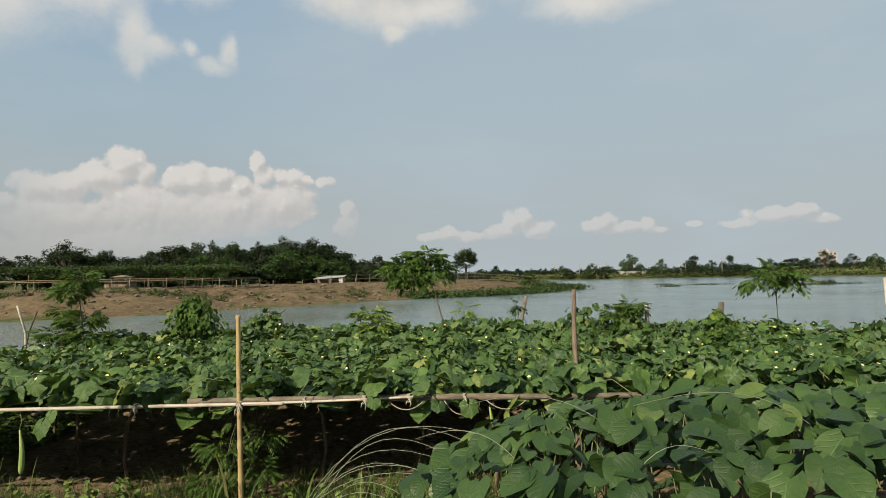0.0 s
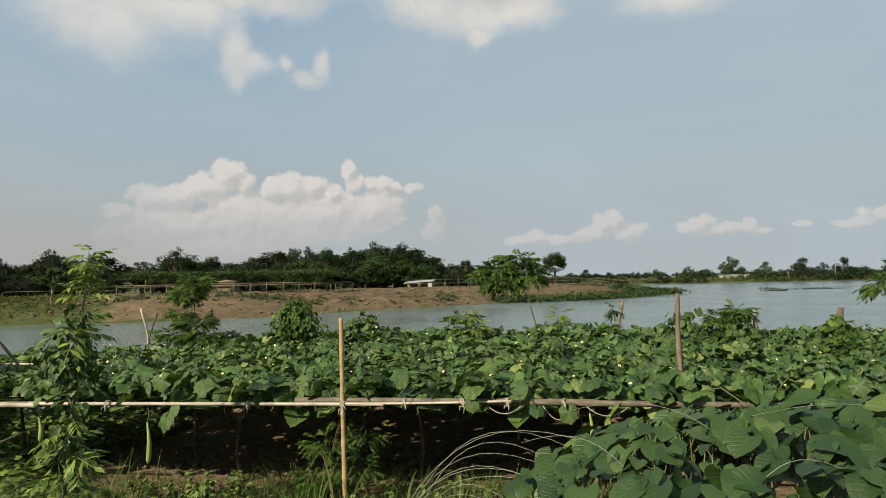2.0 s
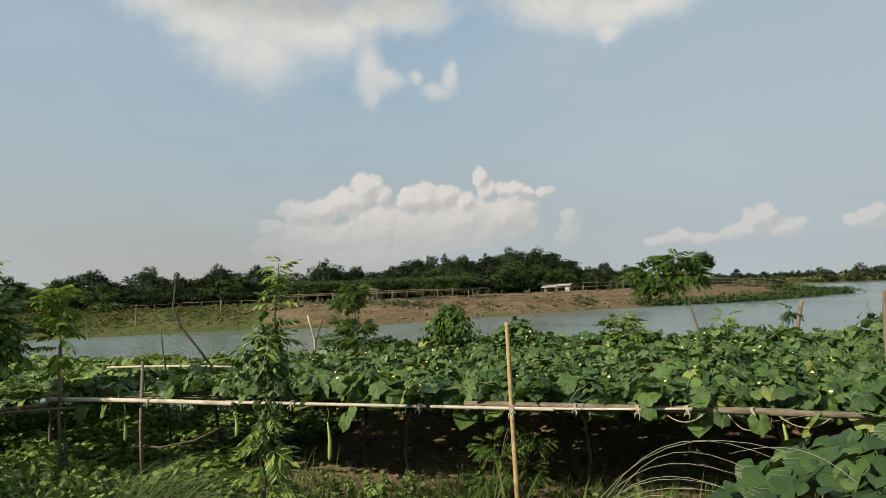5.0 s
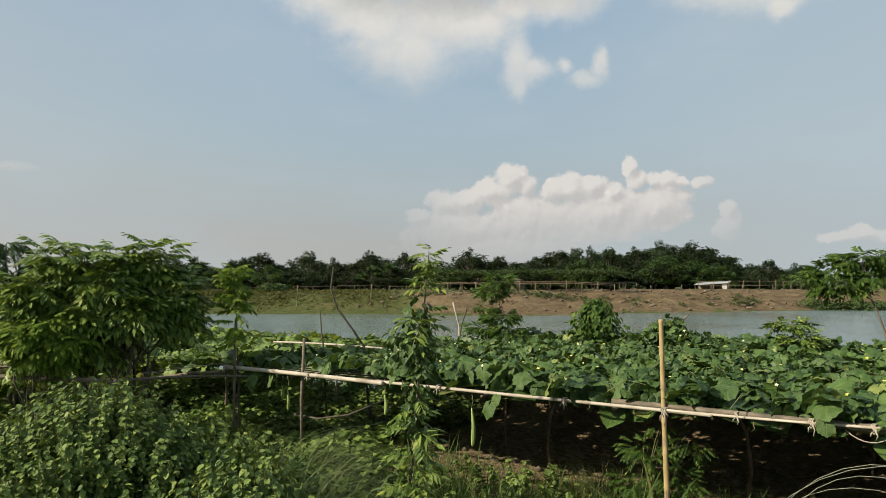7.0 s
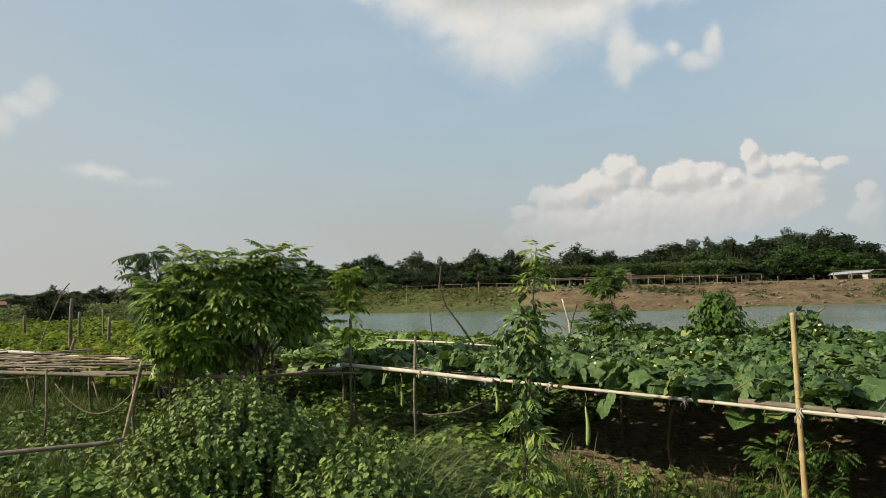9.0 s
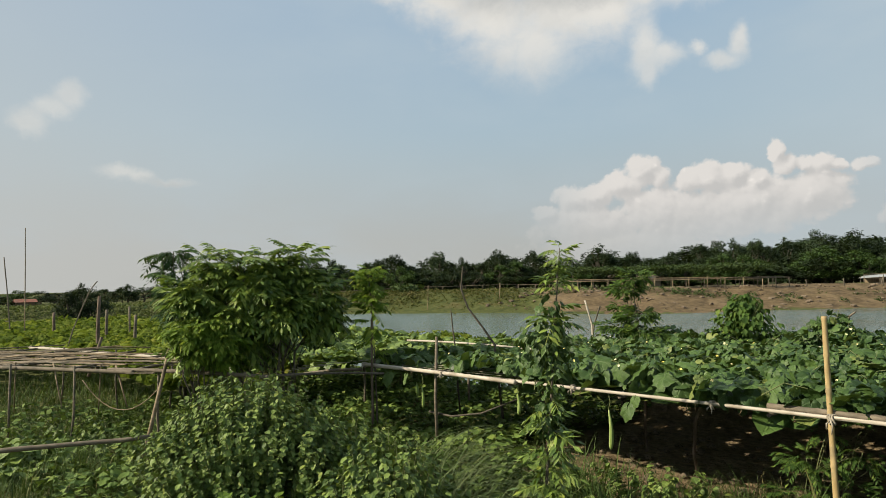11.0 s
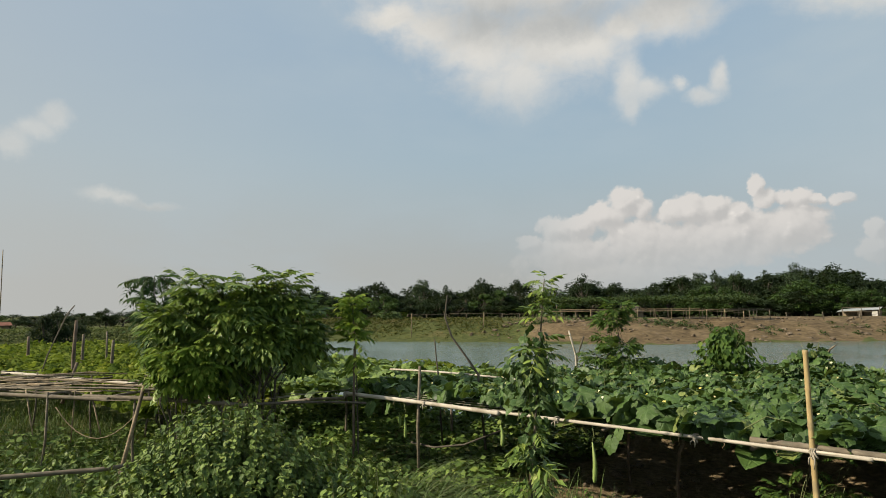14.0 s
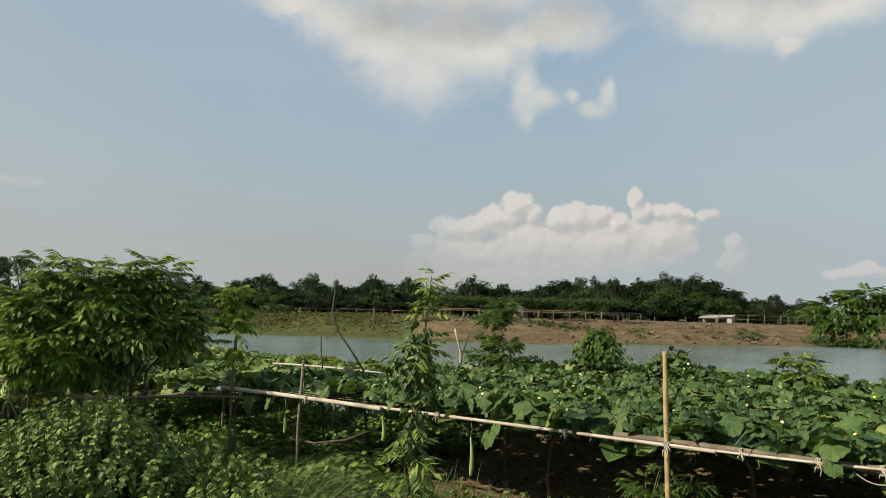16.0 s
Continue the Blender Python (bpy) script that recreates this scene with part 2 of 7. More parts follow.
def leaf_material(name, dark, light, sick=None, sick_part=0.06, own=False, vein=0.35, rough=0.6, veins=7.0, glow=0.15, spec=0.2, tint=0.0, quilt=0.5, swelling=0.0):
    """A leaf: colour varies from leaf to leaf, paler veins along its length and to the sides, some light through it."""
    m, tr, b = material(name, rough, spec)
    if own:
        rnd = tr.nodes.new("ShaderNodeObjectInfo").outputs["Random"]
    else:
        rnd = tr.nodes.new("ShaderNodeNewGeometry").outputs["Random Per Island"]
    tc = tr.nodes.new("ShaderNodeTexCoord")
    col = mix_node(tr, rnd, dark, light)
    if tint:
        each = tr.nodes.new("ShaderNodeObjectInfo").outputs["Random"]
        col = mix_node(tr, m_node(tr, "MULTIPLY", m_node(tr, "POWER", each, 2.0), tint), col, [c * 2.0 + 0.012 for c in light])
    if sick:
        hit = step_node(tr, m_node(tr, "FRACT", m_node(tr, "MULTIPLY", rnd, 37.7)), 1.0 - sick_part, 1.0 - sick_part * 0.4)
        col = mix_node(tr, hit, col, sick)
    uv = tr.nodes.new("ShaderNodeSeparateXYZ")
    tr.links.new(tc.outputs["UV"], uv.inputs[0])
    au = m_node(tr, "ABSOLUTE", m_node(tr, "SUBTRACT", uv.outputs[0], 0.5))
    rib = step_node(tr, au, 0.0, 0.035, 1.0, 0.0)
    ph = m_node(tr, "FRACT", m_node(tr, "MULTIPLY", m_node(tr, "SUBTRACT", uv.outputs[1], m_node(tr, "MULTIPLY", au, 0.75)), veins))
    side = step_node(tr, m_node(tr, "ABSOLUTE", m_node(tr, "SUBTRACT", ph, 0.5)), 0.0, 0.13, 0.75, 0.0)
    vv = m_node(tr, "MAXIMUM", rib, side)
    pale = [min(1, c * 1.5 + 0.03) for c in light]
    col = mix_node(tr, m_node(tr, "MULTIPLY", vv, vein), col, pale)
    blot = noise_node(tr, tc.outputs["Object"], 9.0, 3.0)
    col = mix_node(tr, step_node(tr, blot.outputs[0], 0.35, 0.7, 0.0, 0.35), col, dark)
    tr.links.new(col, b.inputs["Base Color"])
    swell = m_node(tr, "MULTIPLY", m_node(tr, "ABSOLUTE", m_node(tr, "SUBTRACT", ph, 0.5)), swelling)
    grainy = m_node(tr, "MULTIPLY", noise_node(tr, tc.outputs["Object"], 60.0, 2.0).outputs[0], 0.6)
    bump(tr, b, m_node(tr, "ADD", m_node(tr, "ADD", m_node(tr, "MULTIPLY", vv, -0.6), swell), grainy), quilt, 0.010)
    tl = tr.nodes.new("ShaderNodeBsdfTranslucent")
    tr.links.new(mix_node(tr, 0.45, col, (0.20, 0.28, 0.02)), tl.inputs["Color"])
    mx = tr.nodes.new("ShaderNodeMixShader")
    mx.inputs[0].default_value = glow
    out = tr.nodes["Material Output"]
    tr.links.new(b.outputs[0], mx.inputs[1])
    tr.links.new(tl.outputs[0], mx.inputs[2])
    tr.links.new(mx.outputs[0], out.inputs[0])
    return m


def grain_material(name, a, b_, scale=20.0, stretch=(1, 1, 1), rough=0.8, spots=None, bump_h=0.4, bump_d=0.005, own=True):
    """Wood, bamboo, earth, tin: two scales of grain, with spots of wear."""
    m, tr, b = material(name, rough, 0.25)
    tc = tr.nodes.new("ShaderNodeTexCoord")
    v = v_node(tr, "MULTIPLY", tc.outputs["Object"], stretch)
    n1, n2 = noise_node(tr, v, scale, 5.0, 0.6), noise_node(tr, tc.outputs["Object"], scale * 0.13, 3.0)
    col = mix_node(tr, step_node(tr, n1.outputs[0], 0.3, 0.7), a, b_)
    if spots:
        col = mix_node(tr, step_node(tr, n2.outputs[0], 0.5, 0.72), col, spots)
    if own:
        rnd = tr.nodes.new("ShaderNodeObjectInfo").outputs["Random"]
        col = mix_node(tr, m_node(tr, "MULTIPLY", rnd, 0.25), col, [c * 0.55 for c in a])
    tr.links.new(col, b.inputs["Base Color"])
    bump(tr, b, n1.outputs[0], bump_h, bump_d)
    return m


GOURD_LEAF = leaf_material("gourd_leaf", (0.020, 0.050, 0.012), (0.088, 0.152, 0.036), (0.190, 0.230, 0.062), 0.07, vein=0.25, veins=4.0, rough=0.5, spec=0.35)
GOURD_LEAF_OWN = leaf_material("gourd_leaf_single", (0.020, 0.050, 0.012), (0.088, 0.152, 0.036), (0.190, 0.230, 0.062), 0.07, own=True, vein=0.25, veins=4.0, rough=0.5, spec=0.35)
BROAD_LEAF = leaf_material("broad_leaf", (0.017, 0.041, 0.011), (0.055, 0.101, 0.025), (0.095, 0.140, 0.034), 0.08, vein=0.11, veins=5.0, rough=0.46, glow=0.08, quilt=0.35, spec=0.3, swelling=0.3)
BROAD_LEAF_OWN = leaf_material("broad_leaf_single", (0.017, 0.041, 0.011), (0.055, 0.101, 0.025), (0.095, 0.140, 0.034), 0.08, own=True, vein=0.11, veins=5.0, rough=0.46, glow=0.08, quilt=0.35, spec=0.3, swelling=0.3)
FROND_LEAF = leaf_material("pinnate_leaf", (0.038, 0.086, 0.014), (0.225, 0.320, 0.054), (0.28, 0.34, 0.055), 0.2, vein=0.15, glow=0.20, rough=0.40, spec=0.5)
MID_FROND = leaf_material("sapling_leaf", (0.026, 0.061, 0.012), (0.090, 0.159, 0.029), (0.153, 0.216, 0.036), 0.15, vein=0.15, glow=0.25)
FROND_DARK = leaf_material("dark_pinnate_leaf", (0.013, 0.036, 0.009), (0.034, 0.082, 0.017), vein=0.1)
PALE_FROND = leaf_material("young_pinnate_leaf", (0.069, 0.132, 0.017), (0.198, 0.301, 0.041), (0.288, 0.342, 0.054), 0.2, vein=0.15, glow=0.38)
WEED_LEAF = leaf_material("weed_leaf", (0.044, 0.086, 0.020), (0.220, 0.305, 0.070), (0.24, 0.29, 0.06), 0.1, vein=0.2, rough=0.5, spec=0.3)
CARPET_LEAF = leaf_material("low_weed_leaf", (0.050, 0.100, 0.022), (0.190, 0.275, 0.058), (0.22, 0.27, 0.06), 0.1, vein=0.15)
FIELD_LEAF = leaf_material("field_leaf", (0.056, 0.092, 0.015), (0.194, 0.241, 0.038), (0.270, 0.288, 0.054), 0.1, vein=0.1, glow=0.3, rough=0.8, spec=0.05)
GRASS_BLADE = leaf_material("grass_blade", (0.026, 0.056, 0.012), (0.103, 0.159, 0.034), (0.234, 0.216, 0.090), 0.12, vein=0.1, rough=0.6)
ARCH_BLADE = leaf_material("arching_grass_blade", (0.048, 0.080, 0.026), (0.160, 0.205, 0.080), (0.22, 0.22, 0.11), 0.12, vein=0.1, rough=0.55)
DRY_BLADE = leaf_material("dry_grass_blade", (0.16, 0.18, 0.13), (0.27, 0.285, 0.22), vein=0.1, rough=0.7)
STRAW = leaf_material("straw", (0.079, 0.056, 0.030), (0.232, 0.172, 0.095), vein=0.05, rough=0.85, glow=0.1)
# tint: random tone from tree to tree, with distance haze put into the colour
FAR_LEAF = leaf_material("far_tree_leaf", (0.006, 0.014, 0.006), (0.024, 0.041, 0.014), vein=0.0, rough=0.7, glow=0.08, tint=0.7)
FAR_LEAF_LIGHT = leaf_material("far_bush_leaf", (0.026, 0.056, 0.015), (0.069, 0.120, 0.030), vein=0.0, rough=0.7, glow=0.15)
SHORE_LEAF = leaf_material("shore_weed_leaf", (0.020, 0.040, 0.012), (0.065, 0.099, 0.029), vein=0.0, rough=0.7)
FAR_SHORE_LEAF = leaf_material("far_shore_leaf", (0.070, 0.092, 0.036), (0.150, 0.170, 0.066), vein=0.0, rough=0.8, spec=0.05)
ISLET_LEAF = leaf_material("islet_leaf", (0.023, 0.034, 0.017), (0.060, 0.076, 0.036), vein=0.0, rough=0.8, spec=0.05)
OLIVE_LEAF = leaf_material("olive_grass_leaf", (0.040, 0.048, 0.015), (0.116, 0.116, 0.039), (0.171, 0.140, 0.063), 0.2, vein=0.0, rough=0.8, spec=0.05)
PALM_LEAF = leaf_material("palm_leaf", (0.012, 0.023, 0.010), (0.030, 0.052, 0.021), vein=0.1, rough=0.6)

BAMBOO = grain_material("bamboo", (0.320, 0.232, 0.104), (0.448, 0.344, 0.176), 60.0, (1, 1, 0.12), 0.55, (0.240, 0.192, 0.112), 0.2, 0.002)
BAMBOO_PALE = grain_material("sunbleached_bamboo", (0.368, 0.328, 0.264), (0.528, 0.480, 0.400), 50.0, (0.12, 1, 1), 0.65, (0.272, 0.232, 0.176), 0.25, 0.002)
BAMBOO_TAN = grain_material("dry_bamboo", (0.176, 0.132, 0.080), (0.320, 0.256, 0.168), 40.0, (0.3, 0.3, 1), 0.75, (0.112, 0.088, 0.064), 0.3, 0.002)
BAMBOO_GREY = grain_material("weathered_bamboo", (0.104, 0.086, 0.064), (0.200, 0.168, 0.124), 40.0, (0.3, 0.3, 1), 0.8, (0.080, 0.080, 0.060), 0.4, 0.003)
BARK = grain_material("bark", (0.068, 0.058, 0.044), (0.152, 0.132, 0.104), 35.0, (1, 1, 0.35), 0.9, (0.048, 0.048, 0.036), 0.6, 0.006)
STEM = grain_material("green_stem", (0.088, 0.112, 0.040), (0.160, 0.176, 0.072), 50.0, (1, 1, 0.3), 0.6, None, 0.2, 0.001)
SNAG = grain_material("weathered_snag", (0.090, 0.064, 0.046), (0.25, 0.195, 0.150), 30.0, (1, 1, 0.15), 0.9, (0.075, 0.056, 0.042), 0.8, 0.006)
ROPE = grain_material("rope", (0.264, 0.232, 0.176), (0.416, 0.376, 0.312), 120.0, (1, 1, 1), 0.9, (0.240, 0.208, 0.160), 0.5, 0.002)
TIN = grain_material("tin_sheet", (0.336, 0.368, 0.384), (0.480, 0.512, 0.520), 3.0, (1, 6, 1), 0.45, (0.288, 0.264, 0.240), 0.2, 0.01)
PLASTER = grain_material("plaster", (0.440, 0.424, 0.384), (0.560, 0.544, 0.496), 1.5, (1, 1, 1), 0.9, (0.360, 0.336, 0.296), 0.2, 0.01)
BRICKRED = grain_material("red_roof", (0.192, 0.080, 0.056), (0.288, 0.136, 0.096), 3.0, (1, 1, 1), 0.85, (0.160, 0.096, 0.080), 0.3, 0.01)
THATCH = grain_material("thatch", (0.160, 0.120, 0.080), (0.272, 0.216, 0.144), 8.0, (1, 1, 0.3), 0.95, (0.104, 0.080, 0.056), 0.5, 0.02)
CLOD = grain_material("clod", (0.105, 0.080, 0.055), (0.235, 0.185, 0.130), 25.0, (1, 1, 1), 0.95, (0.040, 0.032, 0.024), 0.6, 0.01)
POLE_GREY = grain_material("pole_concrete", (0.264, 0.248, 0.224), (0.336, 0.320, 0.288), 1.5, (1, 1, 1), 0.9, (0.224, 0.208, 0.184), 0.2, 0.01)
FAR_BLOCK = grain_material("far_block_plaster", (0.352, 0.312, 0.296), (0.432, 0.384, 0.360), 0.4, (1, 1, 1), 0.9, (0.240, 0.208, 0.192), 0.1, 0.01)
GLASS_DARK, _t, _b = material("window_glass", 0.15, 0.5)
_b.inputs["Base Color"].default_value = (0.05, 0.06, 0.07, 1)

GOURD_SKIN, tr, b = material("gourd_skin", 0.45, 0.4)
tc = tr.nodes.new("ShaderNodeTexCoord")
g1 = noise_node(tr, v_node(tr, "MULTIPLY", tc.outputs["Object"], (60.0, 60.0, 4.0)), 1.0, 3.0)
tr.links.new(mix_node(tr, step_node(tr, g1.outputs[0], 0.35, 0.65), (0.160, 0.240, 0.056), (0.288, 0.368, 0.128)), b.inputs["Base Color"])
bump(tr, b, g1.outputs[0], 0.4, 0.003)
PETAL, tr, b = material("petal", 0.6, 0.2)
rnd = tr.nodes.new("ShaderNodeObjectInfo").outputs["Random"]
tr.links.new(mix_node(tr, rnd, (0.576, 0.496, 0.080), (0.656, 0.640, 0.440)), b.inputs["Base Color"])

WATER, tr, b = material("water", 0.10, 0.5)
tc = tr.nodes.new("ShaderNodeTexCoord")
w1 = noise_node(tr, v_node(tr, "MULTIPLY", tc.outputs["Object"], (1.0, 1.6, 1.0)), 2.2, 5.0, 0.65)
w2 = noise_node(tr, tc.outputs["Object"], 0.06, 3.0)
tr.links.new(mix_node(tr, w2.outputs[0], (0.090, 0.134, 0.128), (0.128, 0.172, 0.162)), b.inputs["Base Color"])
b.inputs["IOR"].default_value = 1.33
tr.links.new(step_node(tr, w2.outputs[0], 0.3, 0.7, 0.10, 0.24), b.inputs["Roughness"])
bump(tr, b, w1.outputs[0], 0.35, 0.05)

# the ground: bare earth, grass and dark garden soil by the cover of each place
GROUND, tr, b = material("ground", 0.95, 0.15)
tc = tr.nodes.new("ShaderNodeTexCoord")
att = tr.nodes.new("ShaderNodeAttribute")
att.attribute_name = "cover"
sepc = tr.nodes.new("ShaderNodeSeparateColor")
tr.links.new(att.outputs["Color"], sepc.inputs[0])
na, nb, nc = (noise_node(tr, tc.outputs["Object"], s, 5.0, 0.6) for s in (0.35, 2.3, 14.0))
rag = m_node(tr, "ADD", m_node(tr, "MULTIPLY", m_node(tr, "SUBTRACT", na.outputs[0], 0.5), 1.1), m_node(tr, "MULTIPLY", m_node(tr, "SUBTRACT", nb.outputs[0], 0.5), 0.7))
soil = mix_node(tr, step_node(tr, nc.outputs[0], 0.3, 0.7), (0.100, 0.075, 0.043), (0.225, 0.172, 0.102))
earth = mix_node(tr, step_node(tr, nb.outputs[0], 0.3, 0.7), (0.094, 0.069, 0.037), (0.164, 0.120, 0.066))
earth = mix_node(tr, step_node(tr, na.outputs[0], 0.5, 0.68, 0.0, 0.6), earth, (0.208, 0.156, 0.092))
grass = mix_node(tr, step_node(tr, nb.outputs[0], 0.3, 0.7), (0.040, 0.054, 0.014), (0.088, 0.098, 0.030))
grass = mix_node(tr, step_node(tr, na.outputs[0], 0.52, 0.7, 0.0, 0.55), grass, (0.140, 0.116, 0.052))
rills = noise_node(tr, v_node(tr, "MULTIPLY", tc.outputs["Object"], (1.0, 0.35, 3.0)), 1.1, 6.0, 0.7)
earth = mix_node(tr, step_node(tr, rills.outputs[0], 0.46, 0.64, 0.0, 0.75), earth, (0.064, 0.046, 0.027))
gc = mix_node(tr, step_node(tr, m_node(tr, "ADD", sepc.outputs[1], rag), 0.4, 0.6), soil, earth)
gc = mix_node(tr, step_node(tr, m_node(tr, "ADD", sepc.outputs[0], rag), 0.4, 0.6), gc, grass)
tr.links.new(gc, b.inputs["Base Color"])
bump(tr, b, m_node(tr, "ADD", nb.outputs[0], m_node(tr, "MULTIPLY", nc.outputs[0], 0.4)), 0.7, 0.12)


# ---- mesh tools ----
rng = np.random.default_rng(7)


class Buf:
    """Vertices, triangles and leaf coordinates of one mesh."""

    def __init__(self):
        self.v, self.f, self.u, self.n = [], [], [], 0

    def add(self, v, f, u=None):
        v = np.asarray(v, float)
        self.v.append(v)
        self.f.append(np.asarray(f, int) + self.n)
        self.u.append(np.asarray(u, float) if u is not None else np.full((len(v), 2), 0.25))
        self.n += len(v)
        return self

    def scatter(self, tpl, rot, place):
        """Copies of a template (v, f, u), each turned and scaled by its matrix and set at its place."""
        v, f, u = tpl
        k = len(place)
        if k == 0:
            return self
        allv = (np.einsum("kij,nj->kni", rot, v) + place[:, None, :]).reshape(-1, 3)
        allf = (f[None] + (np.arange(k) * len(v))[:, None, None]).reshape(-1, 3)
        return self.add(allv, allf, np.tile(u, (k, 1)))

    def tube(self, pts, radii, seg=7, caps=True):
        pts = [Vector(p) for p in pts]
        k, vs = len(pts), []
        ref = Vector((0.31, 0.17, 0.93))
        for i, p in enumerate(pts):
            d = (pts[min(i + 1, k - 1)] - pts[max(i - 1, 0)]).normalized()
            if abs(d.dot(ref)) > 0.95:
                ref = Vector((0.93, 0.2, 0.1))
            a = d.cross(ref).normalized()
            c = d.cross(a)
            r = radii[i] if hasattr(radii, "__len__") else radii
            for j in range(seg):
                t = 2 * math.pi * j / seg
                vs.append(p + a * (r * math.cos(t)) + c * (r * math.sin(t)))
        fs = []
        for i in range(k - 1):
            for j in range(seg):
                q, s = i * seg + j, i * seg + (j + 1) % seg
                fs += [(q, s, s + seg), (q, s + seg, q + seg)]
        if caps:
            for base, flip in ((0, True), ((k - 1) * seg, False)):
                for j in range(1, seg - 1):
                    fs.append((base, base + j + 1, base + j) if flip else (base, base + j, base + j + 1))
        return self.add([tuple(v) for v in vs], fs)

    def box(self, lo, hi, turn=0.0):
        (x0, y0, z0), (x1, y1, z1) = lo, hi
        v = np.array([(x, y, z) for z in (z0, z1) for y in (y0, y1) for x in (x0, x1)], float)
        if turn:
            c, s = math.cos(turn), math.sin(turn)
            m = v[:, :2].mean(0)
            v[:, :2] = (v[:, :2] - m) @ np.array([[c, s], [-s, c]]) + m
        f = [(0, 2, 3), (0, 3, 1), (4, 5, 7), (4, 7, 6), (0, 1, 5), (0, 5, 4), (2, 6, 7), (2, 7, 3), (0, 4, 6), (0, 6, 2), (1, 3, 7), (1, 7, 5)]
        return self.add(v, f)

    def mesh(self, name, mat, smooth=True):
        v, f, u = np.concatenate(self.v), np.concatenate(self.f), np.concatenate(self.u)
        me = bpy.data.meshes.new(name)
        me.vertices.add(len(v))
        me.vertices.foreach_set("co", v.astype(np.float32).ravel())
        me.loops.add(len(f) * 3)
        me.loops.foreach_set("vertex_index", f.astype(np.int32).ravel())
        me.polygons.add(len(f))
        me.polygons.foreach_set("loop_start", np.arange(len(f), dtype=np.int32) * 3)
        me.polygons.foreach_set("use_smooth", np.full(len(f), smooth))
        uv = me.uv_layers.new(name="leaf")
        uv.data.foreach_set("uv", u[f.ravel()].astype(np.float32).ravel())
        me.update()
        me.validate()
        me.materials.append(mat)
        return me


def part(name, buf, mat, parent=None, label="", smooth=True, kind=""):
    """Links a mesh as one object under a thing or a part."""
    ob = new(name, buf.mesh(name, mat, smooth) if isinstance(buf, Buf) else buf)
    if parent is not None:
        ob.parent = parent
    return tagged(ob, label=label, kind=kind)


def thing(name, at, label, category, group="", kind=""):
    ob = new(name)
    ob.location = at
    ob.empty_display_size = 0.1
    return tagged(ob, label, category, group, kind)


def turns(yaw, pitch, roll, size):
    """Matrices that lay a leaf (length along y, face up) at yaw, with its tip raised by pitch and rolled about its length."""
    cy, sy, cp, sp, cr, sr = np.cos(yaw), np.sin(yaw), np.cos(pitch), np.sin(pitch), np.cos(roll), np.sin(roll)
    z, o = np.zeros_like(yaw), np.ones_like(yaw)
    rz = np.stack([cy, -sy, z, sy, cy, z, z, z, o], -1).reshape(-1, 3, 3)
    rx = np.stack([o, z, z, z, cp, -sp, z, sp, cp], -1).reshape(-1, 3, 3)
    ry = np.stack([cr, z, sr, z, o, z, -sr, z, cr], -1).reshape(-1, 3, 3)
    return (rz @ rx @ ry) * np.asarray(size)[..., None, None]


def mat4(rot, place):
    m = Matrix.Identity(4)
    for i in range(3):
        for j in range(3):
            m[i][j] = float(rot[i][j])
        m[i][3] = float(place[i])
    return m


def wave(x, y, s=1.0, seed=0.0):
    """Smooth noise over the plan, about -1 to 1."""
    return noise.noise(Vector((x * s + seed, y * s - seed, seed * 0.7)))


# ---- leaf shapes ----
def heart_leaf(wav=0.03, droop=0.28, cup=0.12):
    rows = [(0.0, 0.27), (0.05, 0.39), (0.15, 0.475), (0.30, 0.51), (0.47, 0.495), (0.64, 0.425), (0.79, 0.305), (0.90, 0.16), (1.0, 0.01)]
    us = (-1.0, -0.55, 0.0, 0.55, 1.0)
    v, uv = [], []
    for i, (t, w) in enumerate(rows):
        for u in us:
            y = t - (0.19 * abs(u) if i == 0 else 0.09 * abs(u) if i == 1 else 0.02 * abs(u) if i == 2 else 0)
            z = cup * abs(u) * w * 2 - droop * t * t + wav * math.sin(9 * t + 4 * u)
            v.append((u * w, y, z))
            uv.append((0.5 + u * w, t))
    f = []
    for i in range(len(rows) - 1):
        for j in range(4):
            a = i * 5 + j
            f += [(a, a + 1, a + 6), (a, a + 6, a + 5)]
    return np.array(v), np.array(f), np.array(uv)


def lobed_leaf(seed=0, lobes=5):
    """A five-lobed gourd leaf with pointed, toothed lobes and a wavy, slightly cupped blade; the stalk joins at the notch."""
    r = np.random.default_rng(seed)
    v, uv = [(0, 0.12, 0)], [(0.5, 0.2)]
    k = lobes * 5
    for ring, scale in ((1, 0.55), (2, 1.0)):
        for i in range(k):
            t = -math.pi / 2 + 0.24 + (2 * math.pi - 0.48) * i / (k - 1)
            peak = max(math.exp(-((t - math.pi / 2 - a) / 0.30) ** 2) * h for a, h in ((0, 1.15), (-1.02, 0.9), (1.02, 0.9), (-2.1, 0.75), (2.1, 0.75)))
            rad = (0.40 + 0.075 * peak + (0.012 * (-1) ** i + 0.015 * r.standard_normal()) * (ring - 1)) * scale
            x, y = rad * math.cos(t), 0.18 + rad * math.sin(t)
            z = (0.035 if ring == 1 else -0.02) + 0.035 * math.sin(3 * t + seed) + 0.03 * r.standard_normal() * (ring - 1) - 0.22 * max(y, 0) ** 2
            v.append((x, y, z))
            uv.append((0.5 + x, 0.2 + y * 0.8))
    f = []
    for i in range(k - 1):
        a, b_ = 1 + i, 2 + i
        f += [(0, a, b_), (a, a + k, b_ + k), (a, b_ + k, b_)]
    return np.array(v), np.array(f), np.array(uv)


